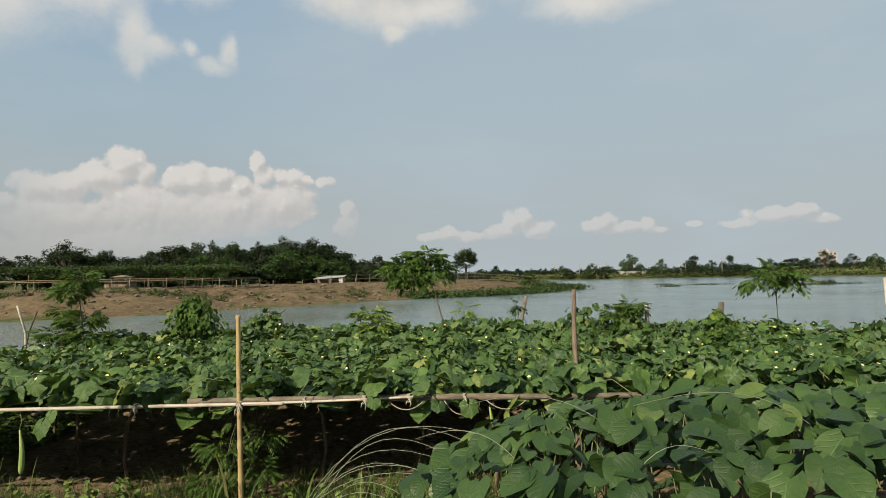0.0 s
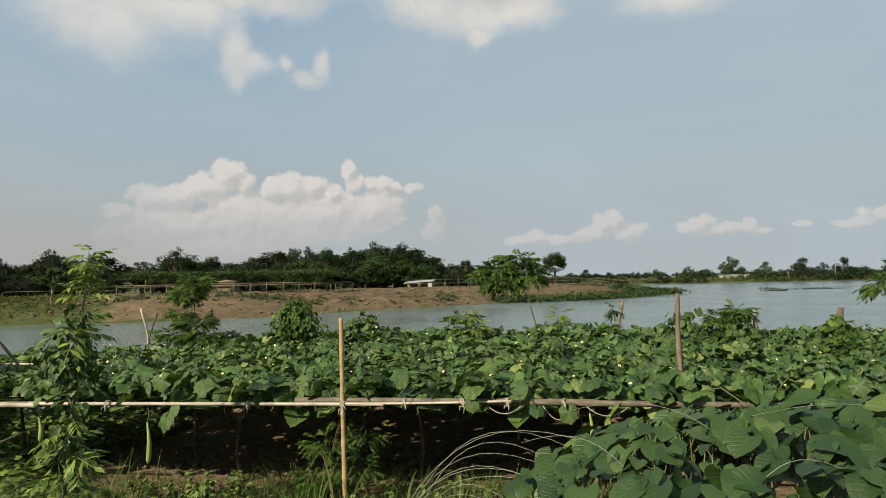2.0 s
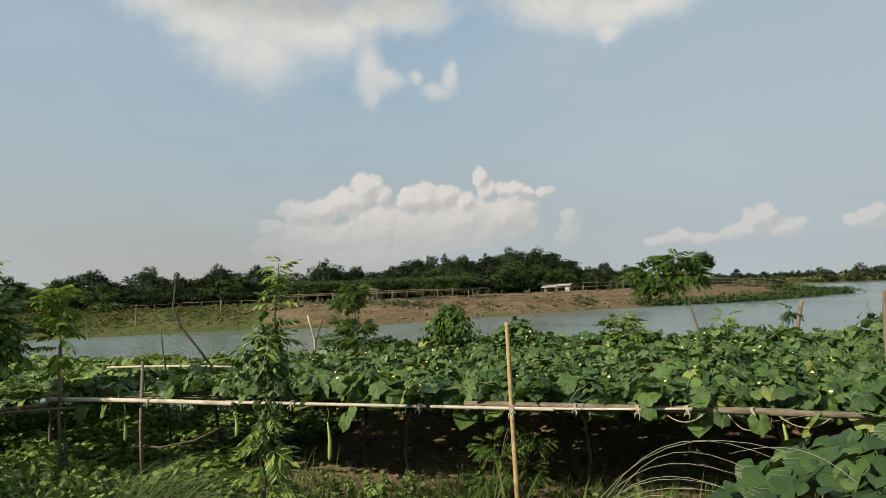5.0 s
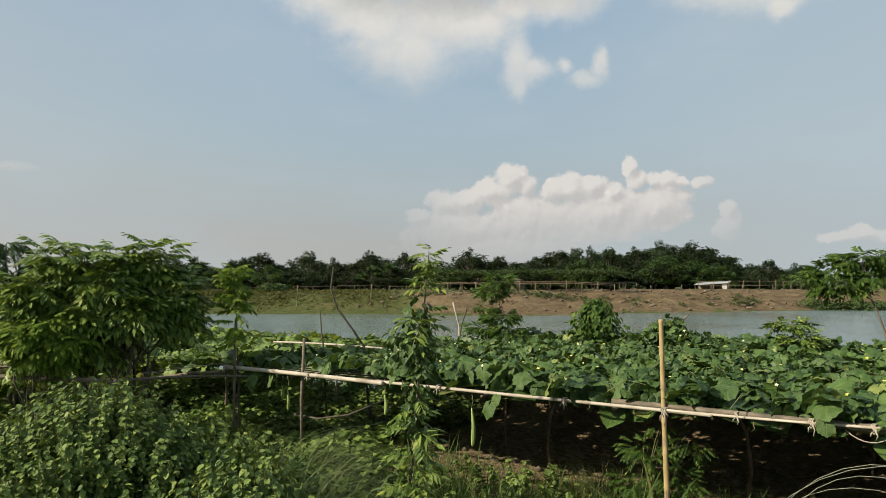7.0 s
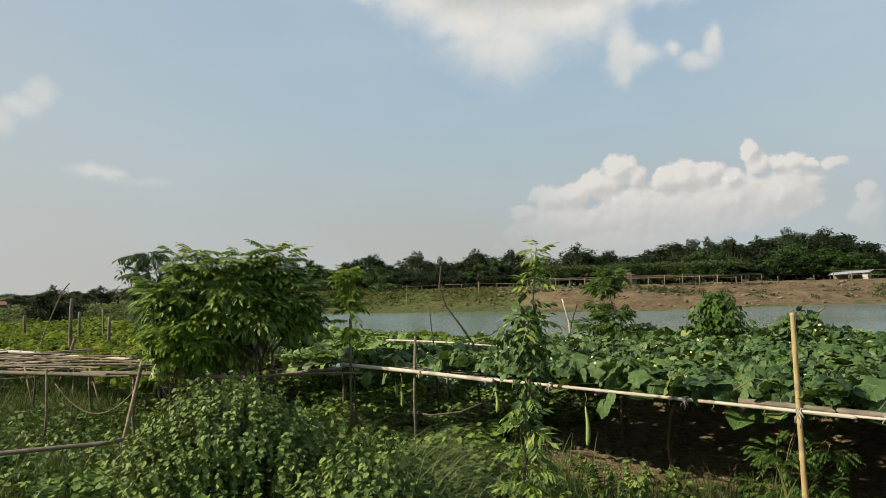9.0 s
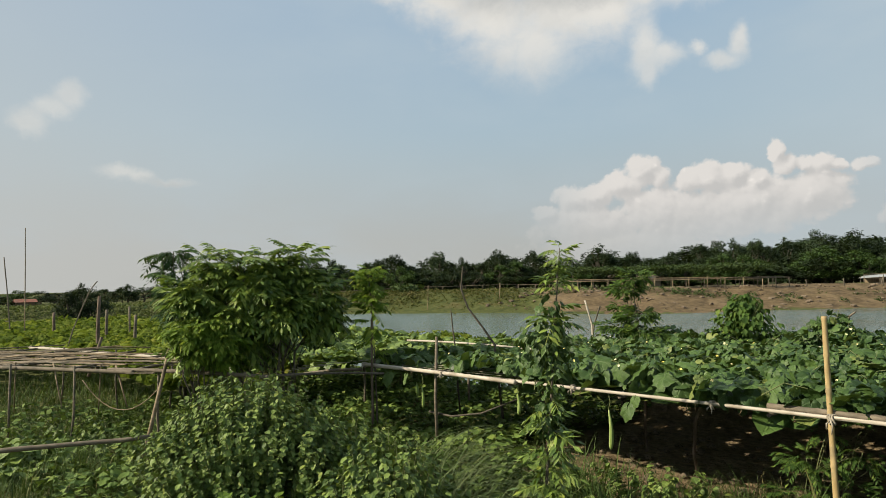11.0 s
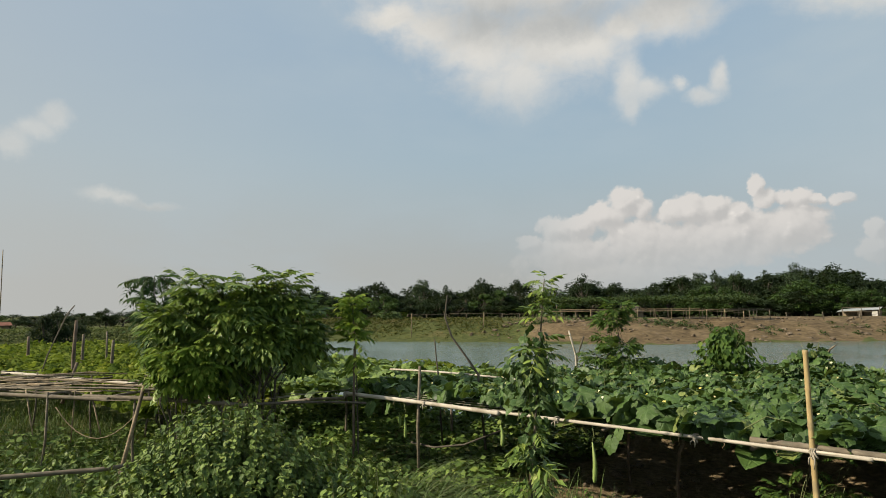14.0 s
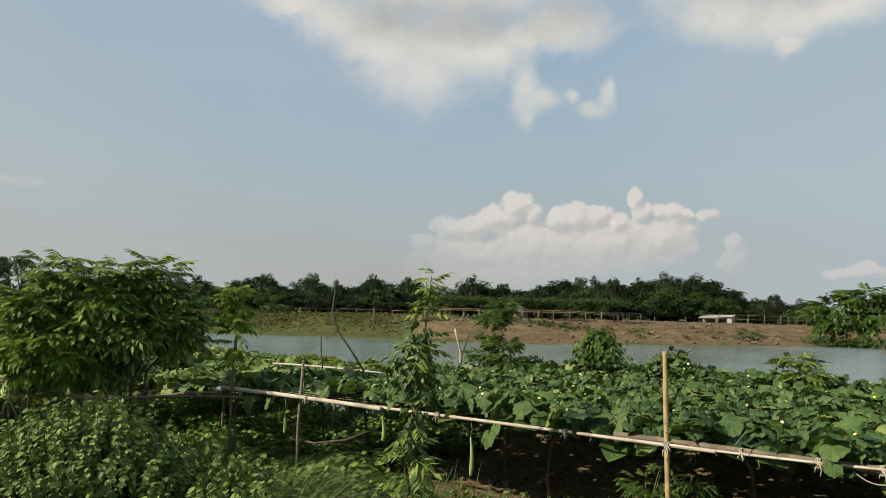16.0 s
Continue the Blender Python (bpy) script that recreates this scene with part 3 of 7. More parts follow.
def small_leaf(width=0.3, droop=0.15):
    v = [(0, 0, 0), (-width, 0.42, 0.06), (0, 0.5, -droop * 0.25), (width, 0.42, 0.06), (-width * 0.55, 0.75, -droop * 0.3), (width * 0.55, 0.75, -droop * 0.3), (0, 1.0, -droop)]
    f = [(0, 2, 1), (0, 3, 2), (1, 2, 4), (2, 3, 5), (2, 6, 4), (2, 5, 6)]
    uv = [(0.5, 0), (0.2, 0.42), (0.5, 0.5), (0.8, 0.42), (0.3, 0.75), (0.7, 0.75), (0.5, 1)]
    return np.array(v), np.array(f), np.array(uv)


def frond(pairs=6, leaflet=0.30, width=0.066, droop=0.45, seed=0, fall=0.30):
    """A pinnate leaf: a drooping rachis with leaflets in pairs and one at its end."""
    r = np.random.default_rng(seed)
    v, f, uv = [], [], []

    def spine(t):
        return np.array([0.0, t * (1 - 0.12 * t), 0.10 * t - droop * t * t])

    for i in range(5):
        p = spine(i / 4)
        for s in (-1, 1):
            v.append(p + np.array([s * 0.007, 0, 0]))
            uv.append((0.5, 0.2))
    for i in range(4):
        a = i * 2
        f += [(a, a + 1, a + 3), (a, a + 3, a + 2)]

    def blade(p, d, n, ln):
        side = np.cross(d, n)
        b_ = len(v)
        for t, w, h, uu in ((0, 0, 0, 0.5), (0.45, -1, 0.02, 0.2), (0.5, 0, -0.01, 0.5), (0.45, 1, 0.02, 0.8), (1, 0, -0.12, 0.5)):
            v.append(p + d * ln * t + side * width * w + n * ln * h)
            uv.append((uu, t))
        f.extend([(b_, b_ + 2, b_ + 1), (b_, b_ + 3, b_ + 2), (b_ + 1, b_ + 2, b_ + 4), (b_ + 2, b_ + 3, b_ + 4)])

    for i in range(pairs):
        t = 0.22 + 0.74 * i / pairs
        p = spine(t)
        for s in (-1, 1):
            d = np.array([s * 0.85, 0.5 + 0.1 * r.standard_normal(), -fall + 0.12 * r.standard_normal()])
            d /= np.linalg.norm(d)
            n = np.array([0, 0, 1.0]) - d * d[2]
            blade(p, d, n / np.linalg.norm(n), leaflet * (0.75 + 0.5 * math.sin(math.pi * (t - 0.1))))
    d = np.array([0, 0.85, -0.5]) / np.linalg.norm([0, 0.85, 0.5])
    blade(spine(1.0), d, np.array([0, 0.5, 0.85]), leaflet)
    return np.array(v), np.array(f), np.array(uv)


def grass_blade(bend=0.6, width=0.012, steps=5):
    v, f, uv = [], [], []
    for i in range(steps + 1):
        t = i / steps
        w = width * (1 - t ** 2 * 0.95)
        a = bend * t
        y, z = math.sin(a) * t, math.cos(a * 1.2) * t
        v += [(-w, y, z), (w, y, z)]
        uv += [(0.35, t), (0.65, t)]
        if i:
            b_ = 2 * i
            f += [(b_ - 2, b_ - 1, b_ + 1), (b_ - 2, b_ + 1, b_)]
    return np.array(v), np.array(f), np.array(uv)


def leaf_clump(seed, count=7):
    """A spray of small leaves for crowns seen far off."""
    r = np.random.default_rng(seed)
    tpl = (np.array([(0, 0, 0), (-0.28, 0.5, 0.08), (0.28, 0.5, 0.08), (0, 1, -0.1)]), np.array([(0, 2, 1), (1, 2, 3)]), np.array([(0.5, 0), (0.2, 0.5), (0.8, 0.5), (0.5, 1.0)]))
    m = turns(r.uniform(0, 6.28, count), r.uniform(-0.7, 0.5, count), r.uniform(-0.7, 0.7, count), r.uniform(0.45, 0.8, count))
    b_ = Buf().scatter(tpl, m, r.normal(0, 0.28, (count, 3)))
    return np.concatenate(b_.v), np.concatenate(b_.f), np.concatenate(b_.u)


HEARTS = [heart_leaf(0.02, 0.22, 0.10), heart_leaf(0.025, 0.34, 0.16), heart_leaf(0.02, 0.12, 0.06)]
LOBED = [lobed_leaf(s) for s in (1, 2, 3, 4)]
FRONDS = [frond(seed=s, droop=d) for s, d in ((1, 0.2), (2, 0.32), (3, 0.5))]
LONG_FRONDS = [frond(5, 0.36, 0.095, d, s, 0.65) for s, d in ((4, 0.25), (5, 0.45))]
FINE_FRONDS = [frond(7, 0.25, 0.05, d, s, 0.55) for s, d in ((6, 0.3), (7, 0.55), (8, 0.8))]
LANCE_FRONDS = [frond(6, 0.34, 0.062, d, s, f_) for s, d, f_ in ((11, 0.22, 0.5), (12, 0.40, 0.7), (13, 0.62, 0.6))]
SPREAD_FRONDS = [frond(3, 0.42, 0.078, d, s, f_) for s, d, f_ in ((14, 0.20, 0.25), (15, 0.42, 0.40), (16, 0.65, 0.35))]
CLUMPS = [leaf_clump(s) for s in range(5)]
SMALL = small_leaf(0.47, 0.14)
ROUNDED = (np.array([(0, 0, 0), (-0.26, 0.12, 0.05), (-0.40, 0.38, 0.08), (-0.33, 0.68, 0.05), (-0.14, 0.90, -0.02), (0, 1.0, -0.08), (0.14, 0.90, -0.02), (0.33, 0.68, 0.05), (0.40, 0.38, 0.08), (0.26, 0.12, 0.05), (0, 0.5, -0.03)]),
           np.array([(10, i + 1, i) if i < 9 else (10, 0, 9) for i in range(10)]), np.array([(0.5, 0), (0.24, 0.12), (0.1, 0.38), (0.17, 0.68), (0.36, 0.9), (0.5, 1.0), (0.64, 0.9), (0.83, 0.68), (0.9, 0.38), (0.76, 0.12), (0.5, 0.5)]))
POINTED = [small_leaf(0.30, 0.20), small_leaf(0.38, 0.28)]
BLADES = [grass_blade(b_) for b_ in (0.35, 0.7, 1.15)]
DROOPING = [grass_blade(b_, 0.008, 8) for b_ in (1.0, 1.5, 2.0)]

# ---- ground and water ----
SHORE = [(-52, 8), (-34, 9), (-22, 9), (-13, 9.4), (-8, 9.2), (-4, 9.8), (0, 10.2), (5, 9.8), (12, 8), (30, 2), (80, -20), (200, -40), (260, 40),
         (150, 195), (125, 262), (60, 272), (30, 262), (8, 200), (9, 112), (19, 93), (17, 89), (8, 74), (-3, 65), (-16, 50.5), (-20, 43), (-27, 38.6), (-32, 39), (-44, 32), (-49, 25), (-52, 17)]
_S = np.array(SHORE, float)
WATER_Z = -0.5


def shore_distance(p):
    """Metres from the water's edge for rows of (x, y), positive on land."""
    a, b_ = _S, np.roll(_S, -1, 0)
    best, inside = np.full(len(p), 1e9), np.zeros(len(p), bool)
    for (ax, ay), (bx, by) in zip(a, b_):
        d = np.array([bx - ax, by - ay])
        t = np.clip(((p - (ax, ay)) @ d) / (d @ d), 0, 1)
        best = np.minimum(best, np.hypot(*(p - np.array([ax, ay]) - t[:, None] * d).T))
        cross = ((ay > p[:, 1]) != (by > p[:, 1])) & (p[:, 0] < (bx - ax) * (p[:, 1] - ay) / (by - ay + 1e-12) + ax)
        inside ^= cross
    return np.where(inside, -best, best)


def ramp(x, lo, hi):
    t = np.clip((x - lo) / (hi - lo), 0, 1)
    return t * t * (3 - 2 * t)


def ground_height(p):
    sd = shore_distance(p)
    x, y = p[:, 0], p[:, 1]
    bank = ramp(y, 16, 30) * (1 - ramp(y, 100, 140)) * (1 - ramp(x, 24, 34)) * ramp(x, -62, -50)
    left = (1 - ramp(x, -52, -44)) * (1 - bank)
    near = 1 - ramp(np.hypot(x, y), 12, 20)
    crest = 1.2 * bank + 0.5 * left * (1 - bank) + 0.35 * (1 - bank) * (1 - left) * (1 - near)
    width = 9.0 * bank + 2.2 * (1 - bank) + 3.0 * left
    # low rise added behind the trellis; it hides the water from beneath
    bund = near * ramp(x, -7.5, -5.0) * (1 - ramp(sd, 1.2, 2.6)) * 0.42
    h = WATER_Z + (crest + bund - WATER_Z) * ramp(sd, -0.6, 1.0 * width * (1 - 0.45 * near))
    return np.where(sd < -0.6, WATER_Z - np.minimum(-sd * 0.15, 1.5), h), sd, bank


def make_ground():
    angles = np.radians(np.concatenate([np.arange(-100, -45, 3.0), np.arange(-45, 48, 0.45), np.arange(48, 260, 4.0)]))   # from +y, clockwise
    radii = np.concatenate([[0.004, 0.1, 0.2], 0.4 * 1.033 ** np.arange(0, 290)])
    radii = radii[radii < 4500]
    A, R = np.meshgrid(angles, radii)
    x, y = (R * np.sin(A)).ravel(), (R * np.cos(A)).ravel()
    p = np.stack([x, y], 1)
    h, sd, bank = ground_height(p)
    rough = np.array([0.5 * wave(a, c, 0.9, 3.1) + 0.3 * wave(a, c, 2.7, 8.2) + (0.9 * wave(a, c, 0.23, 5.0)) for a, c in p])
    dry = np.clip(sd / 2.0, 0, 1)
    near = 1 - ramp(R.ravel(), 15, 25)
    h = h + rough * dry * (0.05 * near + 0.24 * (1 - near) * np.minimum(1, R.ravel() / 40))
    na, nr = len(angles), len(radii)
    i, j = np.meshgrid(np.arange(nr - 1), np.arange(na), indexing="ij")
    a, b_ = i * na + j, i * na + (j + 1) % na
    f = np.concatenate([np.stack([a, b_, b_ + na], -1).reshape(-1, 3), np.stack([a, b_ + na, a + na], -1).reshape(-1, 3)])
    f = f[:, ::-1]
    g = Buf().add(np.stack([x, y, h], 1), f)
    ob = part("ground", g, GROUND)
    # cover: red grass, green bare earth
    bare = bank * ramp(x + 0.71 * y, -4.5, 2.5) * (1 - ramp(x, 8, 20)) * (1 - ramp(sd, 13, 20)) * ramp(sd, -1.0, 1.0)
    under = ramp(y, 4.35, 4.8) * (1 - ramp(y, 9.0, 9.6)) * ramp(x, -5.0, -4.0) * (1 - ramp(x, 6, 8))
    grass_part = np.clip(1.0 - bare * 1.1, 0, 1) * (1 - under)
    grass_part = np.where((sd < 1.6) & (bank > 0.3) & (bare > 0.2), np.maximum(grass_part, 0.35 + 0.5 * (rough > 0.25)), grass_part)
    cov = ob.data.color_attributes.new("cover", "FLOAT_COLOR", "POINT")
    rgba = np.stack([grass_part, bare, under, np.ones_like(bare)], 1).astype(np.float32)
    cov.data.foreach_set("color", rgba.ravel())
    return tagged(ob, "garden soil, grass and bare earth banks round a lake", "ground", kind="structure")


def land(x, y):
    """Height of the ground at one place."""
    return float(ground_height(np.array([[x, y]], float))[0][0])


ground = make_ground()
pts = np.array([(-70, -2), (90, -60), (330, -60), (330, 120), (160, 300), (-10, 300), (-10, 130), (-10, 66), (-70, 45)], float)
wv = [(x, y, WATER_Z) for x, y in pts] + [(60, 60, WATER_Z)]
lake = part("water", Buf().add(wv, [(i, (i + 1) % 9, 9) for i in range(9)]), WATER)
tagged(lake, "calm grey-green lake water with fine ripples", "water", kind="structure")


# ---- growing things ----
def limb(buf, a, b_, r0, r1, sag=0.0, seg=6, steps=5, kink=0.0, seed=0):
    r = random.Random(seed)
    a, b_ = Vector(a), Vector(b_)
    ln = (b_ - a).length
    pts = []
    for i in range(steps + 1):
        t = i / steps
        p = a.lerp(b_, t) + Vector((0, 0, sag * 4 * t * (1 - t)))
        if 0 < i < steps:
            p += Vector((r.uniform(-1, 1), r.uniform(-1, 1), r.uniform(-0.4, 0.4))) * kink * ln
        pts.append(p)
    buf.tube(pts, [r0 + (r1 - r0) * i / steps for i in range(steps + 1)], seg)
    return pts


def far_tree(seed, wide=1.0):
    """Meshes of a broad-leaved tree of height 1: trunk with limbs, and a crown of many sprays in uneven lobes."""
    r = np.random.default_rng(seed)
    wood, crown = Buf(), Buf()
    limb(wood, (0, 0, -0.05), (0.02, 0, 0.5), 0.03, 0.018, kink=0.03, seed=seed)
    lobes = []
    for i in range(17):
        a, t = i * 2.4 + r.uniform(0, 0.6), r.uniform(0.0, 1.0)
        rad = (0.10 + 0.24 * math.sin(math.pi * min(1, 0.25 + 0.75 * t))) * wide
        c = np.array([math.cos(a) * rad, math.sin(a) * rad, 0.20 + 0.68 * t])
        s = r.uniform(0.075, 0.145) * (1.15 - 0.4 * t)
        lobes.append((c, s))
        limb(wood, (0.01, 0, 0.18 + 0.25 * t), c, 0.014, 0.004, 0.01, 5, 4, 0.05, seed + i)
    lobes.append((np.array([r.uniform(-0.05, 0.05), 0, 0.88]), 0.10))
    for c, s in lobes:
        k = int(46 * (s / 0.13) ** 2)
        d = r.normal(0, 1, (k, 3))
        d /= np.linalg.norm(d, axis=1)[:, None]
        pl = c + d * (s * r.uniform(0.55, 1.12, k) ** 0.7)[:, None] * np.array([1.15 * wide, 1.15 * wide, 0.85])
        which = r.integers(0, len(CLUMPS), k)
        m = turns(r.uniform(0, 6.28, k), r.uniform(-0.5, 0.4, k), r.uniform(-0.4, 0.4, k), r.uniform(0.05, 0.095, k))
        for q in range(len(CLUMPS)):
            crown.scatter(CLUMPS[q], m[which == q], pl[which == q])
    return wood, crown


def make_far_trees():
    kinds = []
    for s in range(7):
        w, c = far_tree(100 + s, 1.0 + 0.12 * (s % 3))
        t = thing("broadleaf_tree", (0, 0, 0), "dark green broadleaf tree with dense rounded crown on the lake bank", "tree", "trees behind the far bank")
        part("trunk", w, BARK, t)
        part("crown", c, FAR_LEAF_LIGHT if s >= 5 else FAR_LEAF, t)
        kinds.append(t)
    used = [False] * len(kinds)
    r = random.Random(5)

    def put(x, y, top, spread, kind):
        z = land(x, y) - 0.1
        h = max(top - z, 0.6)
        m = Matrix.Translation((x, y, z)) @ Matrix.Rotation(r.uniform(0, 6.28), 4, "Z") @ Matrix.Diagonal((spread, spread, h, 1))
        if used[kind]:
            s = kinds[kind].scale
            copy_thing(kinds[kind], m @ Matrix.Diagonal((1 / s.x, 1 / s.y, 1 / s.z, 1)))
        else:
            kinds[kind].matrix_basis = m
            used[kind] = True

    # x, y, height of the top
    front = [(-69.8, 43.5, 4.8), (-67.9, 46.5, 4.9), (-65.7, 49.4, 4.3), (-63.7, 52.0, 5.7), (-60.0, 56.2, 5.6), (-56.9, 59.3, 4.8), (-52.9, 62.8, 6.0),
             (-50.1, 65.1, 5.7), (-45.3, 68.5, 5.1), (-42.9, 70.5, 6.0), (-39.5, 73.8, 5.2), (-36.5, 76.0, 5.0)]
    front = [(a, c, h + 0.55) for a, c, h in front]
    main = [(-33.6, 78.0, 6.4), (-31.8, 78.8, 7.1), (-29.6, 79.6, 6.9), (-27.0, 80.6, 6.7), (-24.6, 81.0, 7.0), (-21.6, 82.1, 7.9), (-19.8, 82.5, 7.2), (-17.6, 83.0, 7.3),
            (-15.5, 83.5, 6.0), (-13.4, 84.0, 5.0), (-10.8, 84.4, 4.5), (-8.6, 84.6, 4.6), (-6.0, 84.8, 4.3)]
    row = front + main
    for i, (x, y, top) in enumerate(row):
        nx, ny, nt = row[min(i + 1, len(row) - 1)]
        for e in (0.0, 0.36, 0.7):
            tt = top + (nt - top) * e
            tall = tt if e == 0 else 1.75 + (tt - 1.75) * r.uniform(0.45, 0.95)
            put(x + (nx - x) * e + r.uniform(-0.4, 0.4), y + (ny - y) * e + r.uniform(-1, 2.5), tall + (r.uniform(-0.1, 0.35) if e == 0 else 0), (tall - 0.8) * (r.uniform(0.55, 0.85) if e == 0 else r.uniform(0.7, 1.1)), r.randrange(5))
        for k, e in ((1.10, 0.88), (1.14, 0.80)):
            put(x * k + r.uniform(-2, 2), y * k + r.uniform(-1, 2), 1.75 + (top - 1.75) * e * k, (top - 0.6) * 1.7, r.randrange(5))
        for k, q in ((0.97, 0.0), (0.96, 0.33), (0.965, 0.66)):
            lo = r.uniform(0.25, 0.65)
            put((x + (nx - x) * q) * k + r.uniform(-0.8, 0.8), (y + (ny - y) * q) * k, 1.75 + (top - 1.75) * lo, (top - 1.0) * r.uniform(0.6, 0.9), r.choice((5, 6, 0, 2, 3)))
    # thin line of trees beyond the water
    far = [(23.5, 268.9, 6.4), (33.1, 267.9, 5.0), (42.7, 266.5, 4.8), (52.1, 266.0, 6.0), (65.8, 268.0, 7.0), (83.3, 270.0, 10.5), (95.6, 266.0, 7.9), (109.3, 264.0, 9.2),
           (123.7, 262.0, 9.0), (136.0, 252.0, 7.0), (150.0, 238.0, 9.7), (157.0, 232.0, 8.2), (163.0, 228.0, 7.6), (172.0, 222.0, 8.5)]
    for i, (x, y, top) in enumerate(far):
        # lighter-leaved kinds 5 and 6 mixed in, their colour standing for haze
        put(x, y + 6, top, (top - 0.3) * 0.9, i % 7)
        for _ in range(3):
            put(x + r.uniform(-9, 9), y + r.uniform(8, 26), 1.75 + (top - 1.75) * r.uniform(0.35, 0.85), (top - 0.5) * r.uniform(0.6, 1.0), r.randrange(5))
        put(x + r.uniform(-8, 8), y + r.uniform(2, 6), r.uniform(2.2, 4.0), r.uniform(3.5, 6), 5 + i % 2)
    w = thing("far_wood", (80, 285, 0), "continuous low belt of woods beyond the lake", "trees", kind="stuff")
    rr = np.random.default_rng(77)
    n = 7000
    a = np.radians(rr.uniform(1.0, 37.0, n))
    d = rr.uniform(285, 325, n)
    tall = np.array([3.0 + 2.2 * wave(q * 60, 0, 1.0, 4) + 1.2 * wave(q * 190, 3, 1.0, 4) for q in a])
    P = np.stack([d * np.sin(a) - 80, d * np.cos(a) - 285, 0.3 + np.maximum(0.6, tall) * rr.random(n) ** 0.7], 1)
    b_ = Buf()
    m = turns(rr.uniform(0, 6.28, n), rr.uniform(-0.5, 0.4, n), rr.uniform(-0.4, 0.4, n), rr.uniform(0.9, 1.7, n))
    which = rr.integers(0, len(CLUMPS), n)
    for q in range(len(CLUMPS)):
        b_.scatter(CLUMPS[q], m[which == q], P[which == q])
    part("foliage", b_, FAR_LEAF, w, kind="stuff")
    for x, y, top, s in ((27, 105, 1.2, 2.4), (56, 273, 3.6, 6.0), (70, 270, 2.6, 5.0)):
        put(x if x != 27 else 10.0, y if x != 27 else 106.0, top, s, 0)
    # trees at the far left, and a woody fill between
    for x, y, top, s in [(-44.0, 11.3, 2.35, 2.6), (-45.2, 12.2, 2.05, 2.4), (-43.6, 10.5, 1.9, 2.2), (-72, 33, 4.0, 4.5), (-74, 38, 4.4, 5), (-77, 43, 4.6, 5)]:
        put(x, y, top, s, r.randrange(5))
    for i in range(46):
        a = radians(-56 - 36 * i / 45 + r.uniform(-0.5, 0.5))
        d = r.uniform(72, 90)
        top = 1.7 + 0.11 * max(0.0, 77 + math.degrees(a)) * r.uniform(0.7, 1.2) + r.uniform(0, 0.4)
        put(d * math.sin(a), d * math.cos(a), top, r.uniform(2.6, 4.2), r.choice((0, 1, 2, 3, 4, 5)))


